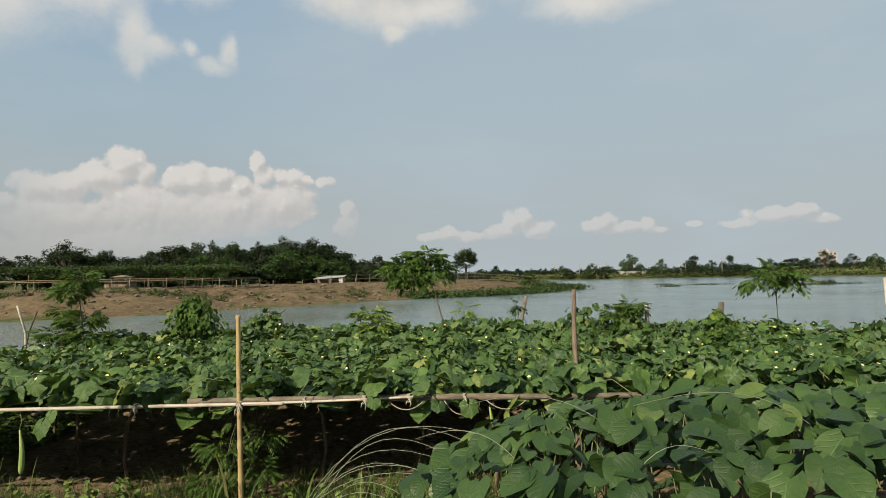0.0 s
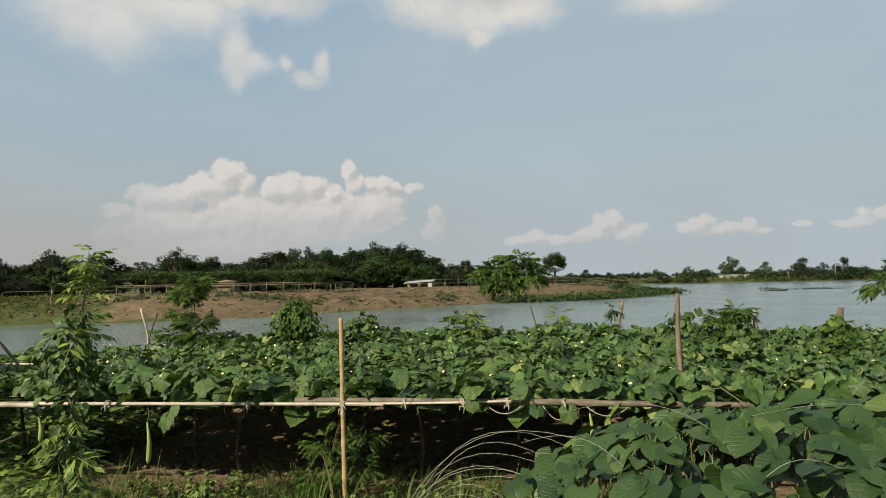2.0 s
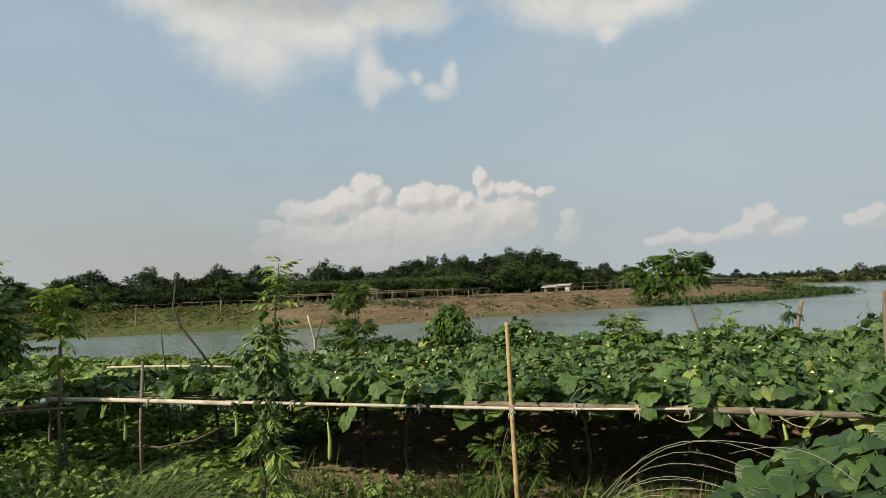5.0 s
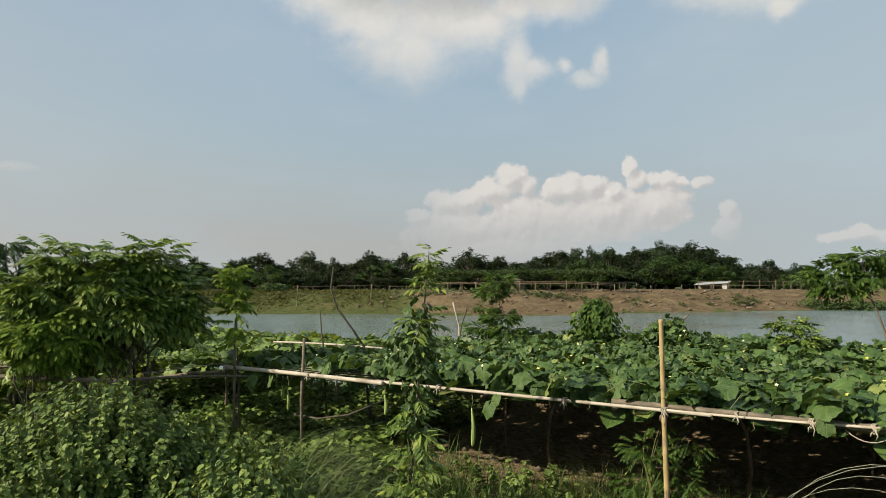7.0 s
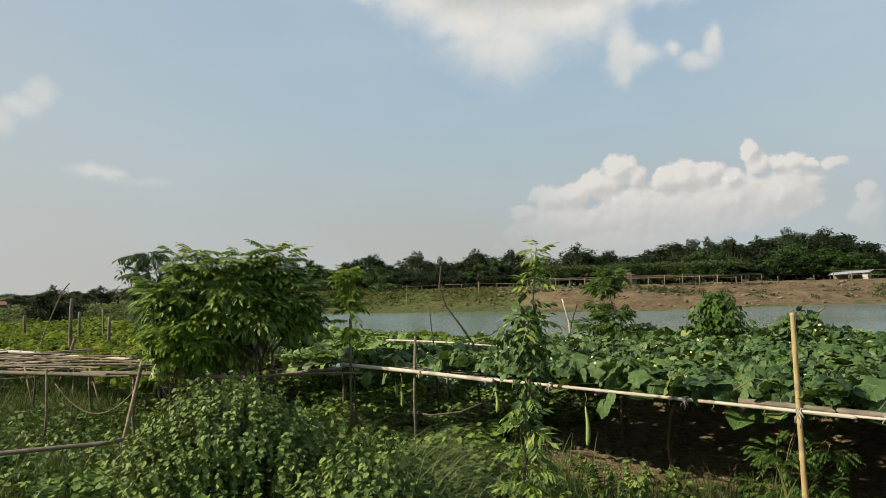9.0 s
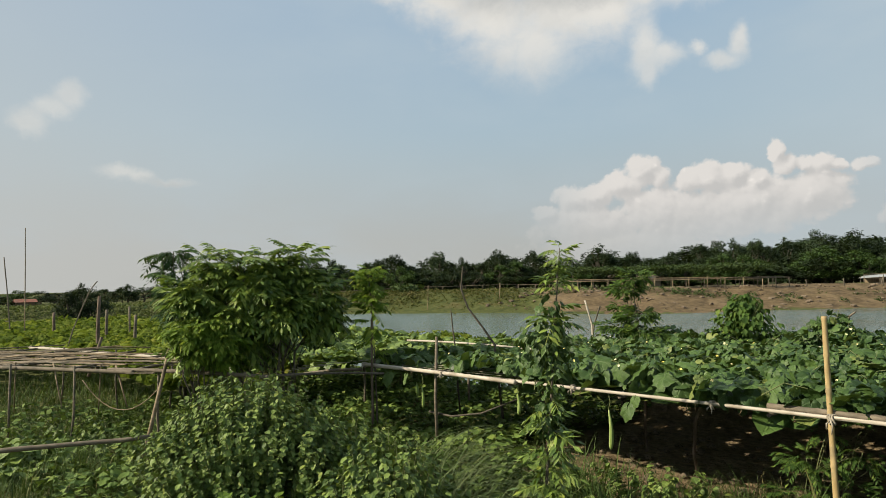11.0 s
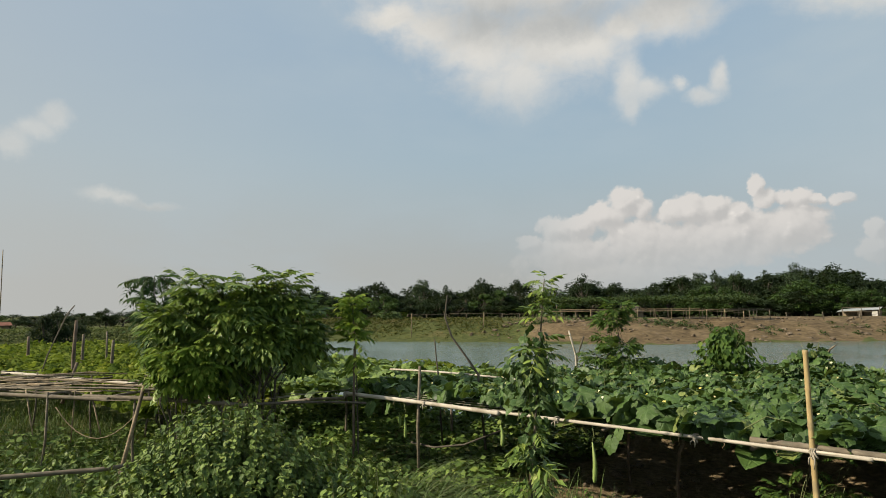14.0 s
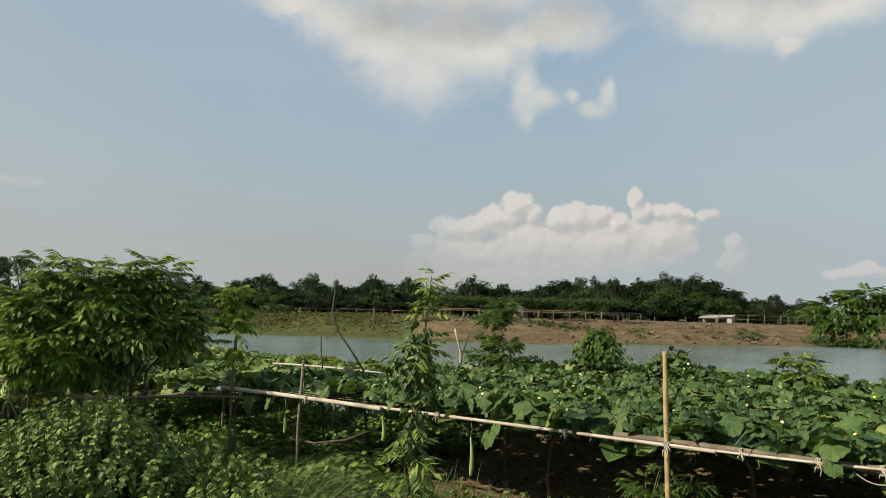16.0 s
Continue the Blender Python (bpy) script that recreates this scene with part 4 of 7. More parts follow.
def pinnate_tree(name, label, base, crown, mats, fronds=300, stems=4, size=0.36, seed=1, group="", tilt=0.0, tpls=None, hang=0.2, leafy=0.35, stem_r=0.02, stem_mat=None, shoots=(), sunny=0.0):
    """A young tree with long pinnate leaves. crown: lobes of (x, y, z, rx, ry, rz)."""
    r = np.random.default_rng(seed)
    t = thing(name, base, label, "tree", group)
    tpls = tpls or FRONDS
    bx, by, bz = base
    leaves = Buf()
    crown = [(*c[:3], *(max(e - 0.55 * size, 0.25 * e) for e in c[3:])) for c in crown]
    for i in range(stems):
        c = crown[i % len(crown)]
        tip = Vector((c[0] - bx + r.uniform(-0.3, 0.3) * c[3], c[1] - by + r.uniform(-0.3, 0.3) * c[4], c[2] - bz + c[5] * 0.4))
        foot = Vector((r.uniform(-1, 1) * 0.05 * (stems > 1), r.uniform(-1, 1) * 0.05 * (stems > 1), -0.05))
        wood = Buf()
        ps = limb(wood, foot, tip, stem_r, stem_r * 0.35, 0, 7, 6, 0.035, seed * 10 + i)
        trunk = part("trunk", wood, stem_mat or BARK, t)
        for q in range(5 if len(crown) > 1 or stems > 1 else 0):
            p = ps[2 + q % 4] if stems > 1 else ps[5]
            cc = crown[(i + q) % len(crown)]
            e = Vector((cc[0] - bx + r.uniform(-0.7, 0.7) * cc[3], cc[1] - by + r.uniform(-0.7, 0.7) * cc[4], cc[2] - bz + r.uniform(-0.5, 0.6) * cc[5]))
            wood = Buf()
            limb(wood, p, e, stem_r * 0.32, stem_r * 0.12, 0.02, 5, 4, 0.05, seed * 20 + i * 7 + q)
            part("branch", wood, stem_mat or BARK, trunk)
    vol = np.array([c[3] * c[4] * c[5] for c in crown]) ** 0.67
    count = np.maximum(3, (fronds * vol / vol.sum()).astype(int))
    for c, k in zip(crown, count):
        d = r.normal(0, 1, (k, 3))
        d /= np.linalg.norm(d, axis=1)[:, None]
        d[:, 2] = np.where(d[:, 2] < -0.3, d[:, 2] * 0.5, d[:, 2])
        rad = r.uniform(0.15, 1.0, k) ** leafy
        pl = np.array(c[:3]) - np.array(base) + d * rad[:, None] * np.array(c[3:6]) * 0.8
        yaw = np.arctan2(-d[:, 0], d[:, 1]) + r.normal(0, 0.5, k)
        pit = 0.55 * d[:, 2] + r.normal(0.15, 0.25, k) - hang
        turned = r.random(k) < sunny                 # leaves that lean to the sun
        yaw = np.where(turned, r.normal(3.1, 0.7, k), yaw)
        pit = np.where(turned, r.normal(-0.5, 0.25, k), pit)
        m = turns(yaw, pit, r.normal(0, 0.3, k), size * r.uniform(0.7, 1.2, k))
        which = r.integers(0, len(tpls), k)
        for q in range(len(tpls)):
            leaves.scatter(tpls[q], m[which == q], pl[which == q])
    for sx, sy, sz in shoots:        # whorls of longer leaves at the ends of the boughs
        k = 15
        tip = np.array([sx - bx, sy - by, sz - bz])
        start = Vector((tip[0] * 0.7, tip[1] * 0.7, tip[2] - 0.40))
        wood = Buf()
        limb(wood, start, tip, stem_r * 0.3, stem_r * 0.15, 0, 5, 4, 0.04, int(sz * 1000))
        part("branch", wood, stem_mat or BARK, t)
        u = np.arange(k) / (k - 1)
        pl = np.array(start)[None] * (1 - (0.6 + 0.4 * u))[:, None] + tip[None] * (0.6 + 0.4 * u)[:, None]
        m = turns(np.arange(k) * 2.4 + r.normal(0, 0.3, k), 0.1 + 0.5 * u + r.normal(0, 0.2, k), r.normal(0, 0.2, k), size * r.uniform(0.8, 1.15, k))
        which = r.integers(0, len(tpls), k)
        for q in range(len(tpls)):
            leaves.scatter(tpls[q], m[which == q], pl[which == q])
    part("crown", leaves, mats, t)
    return t


def whorled_sapling(label, trunk, fronds, size, mat, seed, first=0.25, tpls=None, lift=0.45, thick=0.014, group="", low=()):
    """A slender sapling: a single stem through the given points with pinnate leaves standing out all the way up."""
    r = np.random.default_rng(seed)
    base = Vector(trunk[0])
    t = thing("sapling", base, label, "tree", group)
    pts = [Vector(p) - base for p in trunk]
    fine_pts = []
    for a, c in zip(pts, pts[1:]):
        fine_pts += [a.lerp(c, q) for q in (0, 0.25, 0.5, 0.75)]
    fine_pts.append(pts[-1])
    n = len(fine_pts) - 1
    part("trunk", Buf().tube(fine_pts, [thick * (1 - 0.75 * i / n) for i in range(n + 1)], 7), BARK, t)
    P, Y, PI, S = [], [], [], []
    for i in range(fronds):
        u = first + (1 - first) * (i / (fronds - 1)) ** 0.9
        k = min(int(u * n), n - 1)
        p = fine_pts[k].lerp(fine_pts[k + 1], u * n - k)
        P.append(tuple(p))
        Y.append(i * 2.4 + r.normal(0, 0.35))
        PI.append(lift * (0.4 + 0.9 * u) + r.normal(0, 0.3))
        S.append(size * r.uniform(0.7, 1.15) * (1.0 - 0.25 * u))
    for u, k in low:            # looser whorls further down
        for q in range(k):
            h = min(max(u + r.normal(0, 0.025), 0.05), 0.98) * n
            P.append(tuple(fine_pts[int(h)].lerp(fine_pts[int(h) + 1], h - int(h))))
            Y.append(q * 2.4 + r.normal(0, 0.4))
            PI.append(r.normal(0.05, 0.3))
            S.append(size * r.uniform(0.8, 1.3))
    fronds = len(P)
    m = turns(np.array(Y), np.array(PI), r.normal(0, 0.25, fronds), np.array(S))
    P, leaves = np.array(P), Buf()
    tpls = tpls or LONG_FRONDS + FRONDS[1:]
    which = r.integers(0, len(tpls), fronds)
    for q in range(len(tpls)):
        leaves.scatter(tpls[q], m[which == q], P[which == q])
    part("crown", leaves, mat, t)
    return t


def cane(a, b_, r0, r1=None, nodes=8, bow=0.0, seed=0, seg=8):
    """A bamboo cane with swollen joints."""
    r1 = r0 * 0.8 if r1 is None else r1
    a, b_ = Vector(a), Vector(b_)
    q = random.Random(seed)
    side = Vector((q.uniform(-1, 1), q.uniform(-1, 1), q.uniform(-1, 1))) * bow
    pts, rad = [], []
    for i in range(nodes):
        for e, sw in ((0.0, 1.0), (0.86, 0.97), (0.93, 1.16)):
            t = (i + e) / nodes
            pts.append(a.lerp(b_, t) + side * (4 * t * (1 - t)))
            rad.append((r0 + (r1 - r0) * t) * sw)
    pts.append(b_)
    rad.append(r1)
    return Buf().tube(pts, rad, seg)


def stake(name, pts, r0, r1, mat, label, category="stake", group=""):
    """A crooked stick or post standing in the ground."""
    base = Vector(pts[0])
    t = thing(name, base, label, category, group)
    b_ = Buf()
    fine_pts, k = [], len(pts)
    for i in range(k - 1):
        for e in (0, 0.33, 0.66):
            p = Vector(pts[i]).lerp(Vector(pts[i + 1]), e)
            w = 0.006 if i or e else 0
            fine_pts.append(p - base + Vector((wave(p.x, p.z, 5), wave(p.y, p.z, 5, 3), 0)) * w)
    fine_pts.append(Vector(pts[-1]) - base)
    n = len(fine_pts) - 1
    b_.tube(fine_pts, [r0 + (r1 - r0) * i / n + 0.0015 * math.sin(i * 2.7) for i in range(n + 1)], 8)
    part("stick", b_, mat, t)
    return t


# ---- gourd trellis ----
def leaf_mass(buf, P, tpls, size, r, pitch=-0.3, spread=0.4, yaw0=None):
    k = len(P)
    yaw = r.uniform(0, 6.28, k) if yaw0 is None else yaw0
    m = turns(yaw, r.normal(pitch, spread, k), r.normal(0, 0.35, k), size * r.uniform(0.7, 1.25, k))
    which = r.integers(0, len(tpls), k)
    for q in range(len(tpls)):
        buf.scatter(tpls[q], m[which == q], P[which == q])


def rail_y(x):
    return 4.42 + 0.035 * (x + 1.5) * (x < -1.5)


def make_trellis():
    t = thing("gourd_trellis", (-1.5, 6.5, 0.0), "low bamboo trellis on crooked sticks, tied with rope, carrying gourd vines", "trellis")
    o = Vector((1.5, -6.5, 0.0))

    def at(x, y, z):
        return Vector((x, y, z)) + o

    part("post", cane(at(-1.50, 4.40, -0.1), at(-1.53, 4.42, 1.51), 0.020, 0.016, 7, 0.008, 3, 10), BAMBOO, t, "upright yellow bamboo post")
    part("rail", cane(at(-6.14, 4.26, 0.87), at(-4.0, 4.35, 0.86), 0.022, 0.020, 8, 0.01, 5), BAMBOO_PALE, t, "sun-bleached bamboo rail")
    part("rail", cane(at(-4.1, 4.38, 0.865), at(-1.2, 4.40, 0.875), 0.014, 0.013, 10, 0.015, 6), BAMBOO_PALE, t)
    part("rail", cane(at(-1.9, 4.44, 0.895), at(0.35, 4.46, 0.885), 0.021, 0.024, 7, 0.01, 7), BAMBOO_GREY, t)
    part("rail", cane(at(-1.5, 4.39, 0.880), at(-0.2, 4.41, 0.905), 0.009, 0.009, 6, 0.01, 8), BAMBOO_PALE, t)
    part("rail", cane(at(0.2, 4.44, 0.885), at(7.0, 4.5, 0.88), 0.021, 0.022, 18, 0.02, 9), BAMBOO_GREY, t)
    # rails across and along under the leaves
    for i, x in enumerate((-6.2, -5.2, -4.1, -3.0, -1.9, -0.8, 0.3, 1.5, 2.8, 4.1, 5.4, 6.7)):
        part("cross_rail", cane(at(x, rail_y(x) + 0.05, 0.83), at(x + 0.15, 8.7, 0.90), 0.016, 0.014, 12, 0.02, 20 + i, 6), BAMBOO_GREY, t)
    for i, y in enumerate((5.3, 6.2, 7.1, 8.0, 8.7)):
        part("cross_rail", cane(at(-6.3 if y < 5.8 else -5.6, y, 0.86), at(7.0, y + 0.1, 0.88), 0.014, 0.014, 24, 0.03, 40 + i, 6), BAMBOO_GREY, t)
    part("rail", cane(at(-6.75, 5.48, 1.02), at(-4.75, 5.74, 0.99), 0.013, 0.011, 9, 0.05, 15), BAMBOO_PALE, t)
    part("cross_rail", cane(at(-6.3, 5.6, 0.97), at(-5.0, 5.3, 0.93), 0.012, 0.012, 6, 0.02, 16), BAMBOO_GREY, t)
    part("brace", cane(at(-6.2, 4.3, 0.80), at(-7.6, 4.35, 0.62), 0.018, 0.016, 5, 0.02, 17), BAMBOO_GREY, t)
    part("brace", Buf().tube([at(-5.2, 4.4, 0.44), at(-4.95, 4.48, 0.41), at(-4.65, 4.6, 0.46), at(-4.3, 4.75, 0.62)], [0.012, 0.011, 0.010, 0.008], 6), BARK, t)
    # crooked legs
    legs = [(-2.75, 5.30), (-1.17, 5.55), (-3.6, 6.0), (0.35, 5.1), (-4.3, 5.2), (1.6, 5.2), (3.0, 5.0), (-0.3, 6.8), (-2.2, 7.0), (-4.4, 6.9), (2.0, 7.2), (4.4, 7.0), (5.8, 5.3),
            (-3.4, 8.4), (-0.9, 8.5), (1.4, 8.6), (3.8, 8.4)]
    for i, (x, y) in enumerate(legs):
        r = random.Random(50 + i)
        dx = r.choice((-1, 1)) * r.uniform(0.06, 0.22)
        pts = [at(x, y, -0.08), at(x - dx * 0.25, y, 0.25), at(x - dx * 0.1, y + r.uniform(-0.03, 0.03), 0.55), at(x + dx * 0.7, y, 0.86)]
        leg = part("leg", Buf().tube(pts, [0.017, 0.014, 0.016, 0.011], 7), SNAG, t)
        if i in (1, 0, 3):
            part("fork", Buf().tube([pts[2], pts[2] + Vector((0.05, -0.02, 0.10)), pts[2] + Vector((0.12, -0.02, 0.26))], [0.012, 0.011, 0.009], 6), BAMBOO_GREY, leg)
    part("leg", Buf().tube([at(-5.08, 4.40, 0.0), at(-5.09, 4.39, 0.6), at(-5.07, 4.40, 1.22)], [0.018, 0.017, 0.015], 8), BAMBOO_GREY, t)
    # rope ties
    tie_at = [(-1.51, 4.395, 0.865, 1.25), (-0.62, 4.43, 0.885, 1.0), (-0.30, 4.43, 0.89, 0.8), (-2.25, 4.39, 0.865, 0.8), (-1.05, 4.43, 0.885, 0.7), (-3.4, 4.37, 0.865, 0.7), (0.1, 4.44, 0.885, 0.7), (-6.1, 4.26, 0.865, 0.9), (-4.9, 4.31, 0.86, 0.7)]
    for x, y, z, s in tie_at:
        b_ = Buf()
        p = at(x, y, z)
        for k in range(3):
            ring = [p + Vector((0.010 * (k - 1) * s + 0.01 * math.sin(a * 2), 0.027 * math.cos(a), 0.030 * math.sin(a))) for a in np.linspace(0, 6.28, 11)]
            b_.tube(ring, 0.005 * s, 5, False)
        b_.tube([p + Vector((0, -0.036, 0)), p + Vector((0.012, -0.045, -0.03)), p + Vector((0.004, -0.04, -0.07 * s))], [0.006, 0.005, 0.003], 5)
        b_.tube([p + Vector((0, -0.036, 0)), p + Vector((-0.02, -0.045, -0.02)), p + Vector((-0.024, -0.04, -0.05 * s))], [0.006, 0.005, 0.003], 5)
        part("tie", b_, ROPE, t, "knotted pale rope tie")
    # slack cords under the rail
    for i, (x0, x1, dip) in enumerate(((-0.05, 0.18, 0.10), (-0.45, -0.2, 0.06), (0.25, 0.55, 0.07))):
        pts = [at(x0 + (x1 - x0) * q, 4.44, 0.865 - dip * 4 * q * (1 - q)) for q in np.linspace(0, 1, 9)]
        part("cord", Buf().tube(pts, 0.004, 5), ROPE, t)
    # net strings over the frame
    for i in range(9):
        y = 4.5 + 0.1 * i
        part("string", Buf().tube([at(-6.3, 4.3 + 0.12 * i, 0.885), at(-5.0, 4.36 + 0.12 * i, 0.87), at(-3.7, 4.4 + 0.12 * i, 0.885)], 0.0025, 4), ROPE, t)
    return t


def canopy_height(x, y):
    h = 0.97 + 0.08 * wave(x, y, 0.9, 1.3) + 0.085 * wave(x, y, 2.2, 4.4)
    h += 0.06 * float(ramp(y, 5.0, 8.0)) + 0.03 * float(ramp(x, -1.0, 3.0))
    h -= 0.05 * float(1 - ramp(x, -6.0, -3.8))
    for cx, cy, r, k in ((-2.35, 7.9, 0.55, 0.22), (1.65, 7.4, 0.5, 0.16), (2.9, 6.55, 0.32, 0.20), (-1.05, 7.9, 0.4, 0.10), (2.25, 7.3, 0.4, 0.10), (0.9, 7.6, 0.5, 0.10), (4.6, 6.4, 0.7, 0.08)):
        d = math.hypot(x - cx, y - cy) / r
        if d < 1.6:
            h += k * math.exp(-2.2 * d * d)
    return h


def back_edge(x):
    return 8.75 + 0.25 * wave(x, 0, 0.7, 2) - 0.55 * max(0, x - 1.5) * 0.6 - (2.6 * float(1 - ramp(x, -6.2, -4.6)))


def make_gourd_vine():
    r = np.random.default_rng(21)
    t = thing("gourd_vine", (-1.5, 6.5, 0.0), "gourd vine with broad lobed leaves, small yellow flowers and hanging gourds", "vine")
    base = np.array([-1.5, 6.5, 0.0])
    P, M = [], []
    for _ in range(12500):
        x = r.uniform(-6.1, 7.2)
        y = r.uniform(4.42, 9.0)
        if y > back_edge(x) or (x < -3.9 and r.random() < 0.25) or wave(x, y, 3.1, 21) < -0.30:
            continue
        z = canopy_height(x, y) + 0.05 * wave(x, y, 4.6, 17)
        z += -abs(r.normal(0, 0.07)) + 0.03
        if y < 4.66:
            z += 0.04
            if r.random() < 0.10:
                z -= r.uniform(0.05, 0.14)
                y -= r.uniform(0.0, 0.10)
        P.append((x, y, z))
    P = np.array(P)
    k = len(P)
    yaw = r.uniform(0, 6.28, k)
    yaw = np.where(r.random(k) < 0.6, r.normal(2.6, 0.9, k), yaw)         # many tips hang towards the light and the open edge
    M = turns(yaw, r.normal(-0.50, 0.48, k), r.normal(0, 0.48, k), (0.080 + 0.135 * r.random(k) ** 1.4) * np.where(P[:, 1] < 5.3, 1.15, 0.92))
    # single leaves along the open front edge, the rest as one mass
    front = np.argsort(P[:, 1] + 0.25 * np.abs(P[:, 0] + 1.5) - 0.8 * (P[:, 2] - 0.9))[:280]
    own = np.zeros(k, bool)
    own[front] = True
    which = r.integers(0, 4, k)
    mass = Buf()
    for q in range(4):
        sel = (which == q) & ~own
        mass.scatter(LOBED[q], M[sel], P[sel] - base)
    # tendrils and stalks that hold up the leaves
    twigs = Buf()
    for _ in range(260):
        i = r.integers(0, k)
        p = Vector(P[i] - base)
        e = p + Vector((r.uniform(-0.3, 0.3), r.uniform(-0.3, 0.3), -0.05))
        twigs.tube([p, p.lerp(e, 0.5) + Vector((0, 0, 0.06)), e], [0.003, 0.004, 0.004], 4, False)
    for _ in range(90):
        x, y = r.uniform(-5.5, 6.5), r.uniform(5.5, 8.6)
        p = Vector((x, y, canopy_height(x, y))) - Vector(base)
        e = p + Vector((r.uniform(-0.08, 0.08), r.uniform(-0.08, 0.08), r.uniform(0.06, 0.16)))
        twigs.tube([p, p.lerp(e, 0.6) + Vector((0.01, 0, 0)), e], [0.003, 0.0025, 0.0015], 4, False)
    # flat leaf layer added inside the canopy to block sun from the soil
    n = 4600
    lx, ly = r.uniform(-5.2, 7.0, n), r.uniform(4.6, 8.9, n)
    ok = np.array([c < back_edge(a) for a, c in zip(lx, ly)])
    lx, ly = lx[ok], ly[ok]
    leaf_mass(mass, np.stack([lx, ly, r.uniform(0.80, 0.92, len(lx))], 1) - base, [ROUNDED], 0.24, r, -0.1, 0.2)
    # small young leaves on shoots above the rest
    n = 2600
    sx, sy = r.uniform(-5.4, 7.0, n), r.uniform(4.7, 8.7, n)
    S = np.array([(a, c, canopy_height(a, c) + abs(r.normal(0.03, 0.05))) for a, c in zip(sx, sy) if c < back_edge(a) and wave(a, c, 1.9, 15) > -0.12])
    leaf_mass(mass, S - base, LOBED, 0.062, r, -0.5, 0.5)
    part("foliage", mass, GOURD_LEAF, t, kind="stuff")
    part("stalk_mass", twigs, STEM, t, kind="stuff")
    meshes = []
    for q in range(4):
        meshes.append(Buf().add(*LOBED[q]).mesh("gourd_leaf", GOURD_LEAF_OWN))
    for i in front:
        ob = part("leaf", meshes[which[i]], None, t)
        ob.matrix_basis = mat4(M[i], P[i] - base)
    # leaves that hang over the rail
    for x, z, s in ((-2.86, 0.79, 0.18), (-2.80, 0.86, 0.13), (-5.62, 0.80, 0.20), (-5.35, 0.82, 0.15), (-3.55, 0.88, 0.12), (0.12, 0.86, 0.16), (-0.55, 0.91, 0.13)):
        ob = part("leaf", meshes[int(x * 10) % 4], None, t)
        ob.matrix_basis = Matrix.Translation(Vector((x, rail_y(x) - 0.07, z)) - Vector(base)) @ Euler((radians(-68), radians(8 * math.sin(x * 9)), radians(180 + 25 * math.sin(x * 5)))).to_matrix().to_4x4() @ Matrix.Scale(s, 4)
    # flowers
    fb = Buf()
    for i in range(5):
        a = i * 1.2566
        c, s = math.cos(a), math.sin(a)
        fb.add([(0, 0, 0), (c * 0.5 - s * 0.3, s * 0.5 + c * 0.3, 0.25), (c * 1.0, s * 1.0, 0.18), (c * 0.5 + s * 0.3, s * 0.5 - c * 0.3, 0.25)], [(0, 3, 2), (0, 2, 1)])
    fm = fb.mesh("flower", PETAL)
    for i in range(165):
        x, y = r.uniform(-5.5, 6.8), 4.5 + 4.0 * r.random() ** 1.2
        if y > back_edge(x) - 0.1:
            continue
        ob = part("flower", fm, None, t)
        s = r.uniform(0.010, 0.019)
        ob.matrix_basis = Matrix.Translation(Vector((x, y, canopy_height(x, y) + r.uniform(0.02, 0.07))) - Vector(base)) @ Euler((r.uniform(0.2, 1.0), r.uniform(-0.4, 0.4), r.uniform(-0.6, 0.6))).to_matrix().to_4x4() @ Matrix.Scale(s, 4)
    # dried tendrils that hang from the rail
    for x, ln in ((-2.42, 0.09), (-2.36, 0.06), (-2.05, 0.05), (-1.72, 0.04), (-0.95, 0.06), (-0.45, 0.05), (-3.62, 0.07), (-3.3, 0.05), (-0.1, 0.08), (-4.6, 0.08), (-5.3, 0.06), (0.2, 0.07)):
        p = Vector((x, rail_y(x) - 0.035, 0.86)) - Vector(base)
        pts = [p + Vector((0.014 * math.sin(7 * q + x * 9) * q, 0.010 * math.cos(6 * q), -ln * q)) for q in np.linspace(0, 1, 8)]
        part("tendril", Buf().tube(pts, [0.0035 - 0.002 * q for q in np.linspace(0, 1, 8)], 5), STRAW, t)
    # hanging gourds
    for x, y, top, ln, rad in ((-3.10, 4.42, 0.72, 0.32, 0.020), (-4.02, 4.40, 0.75, 0.19, 0.020), (-5.22, 4.32, 0.70, 0.21, 0.018), (0.28, 4.50, 0.80, 0.24, 0.019), (-5.50, 4.5, 0.70, 0.16, 0.016)):
        z0, b_ = Vector((x, y, top)) - Vector(base), Buf()
        prof = [(0.0, 0.25), (0.08, 0.42), (0.25, 0.62), (0.5, 0.85), (0.75, 1.0), (0.9, 0.88), (0.97, 0.55), (1.0, 0.15)]
        b_.tube([z0 + Vector((0.015 * math.sin(3 * q), 0.01 * q, -ln * q)) for q, _ in prof], [rad * w for _, w in prof], 10)
        g = part("gourd", b_, GOURD_SKIN, t, "long pale green gourd")
        part("stalk", Buf().tube([z0 + Vector((0, 0, 0.14)), z0 + Vector((0.01, 0.01, 0.06)), z0], [0.004, 0.004, 0.005], 5), STEM, g)
    return t


make_trellis()
make_gourd_vine()


# ---- broad-leaved mound beside the camera ----
def mound_height(x, y):
    """Top of the mass of broad leaves, or None outside it."""
    dx = (x - 1.55) / (1.86 if x < 1.55 else 2.2)
    dy = (y - 2.75) / 1.35
    d = dx * dx + dy * dy
    if d > 1:
        return None
    return 0.62 + 0.55 * (1 - d) ** 0.45 + 0.05 * wave(x, y, 1.7, 9.0)


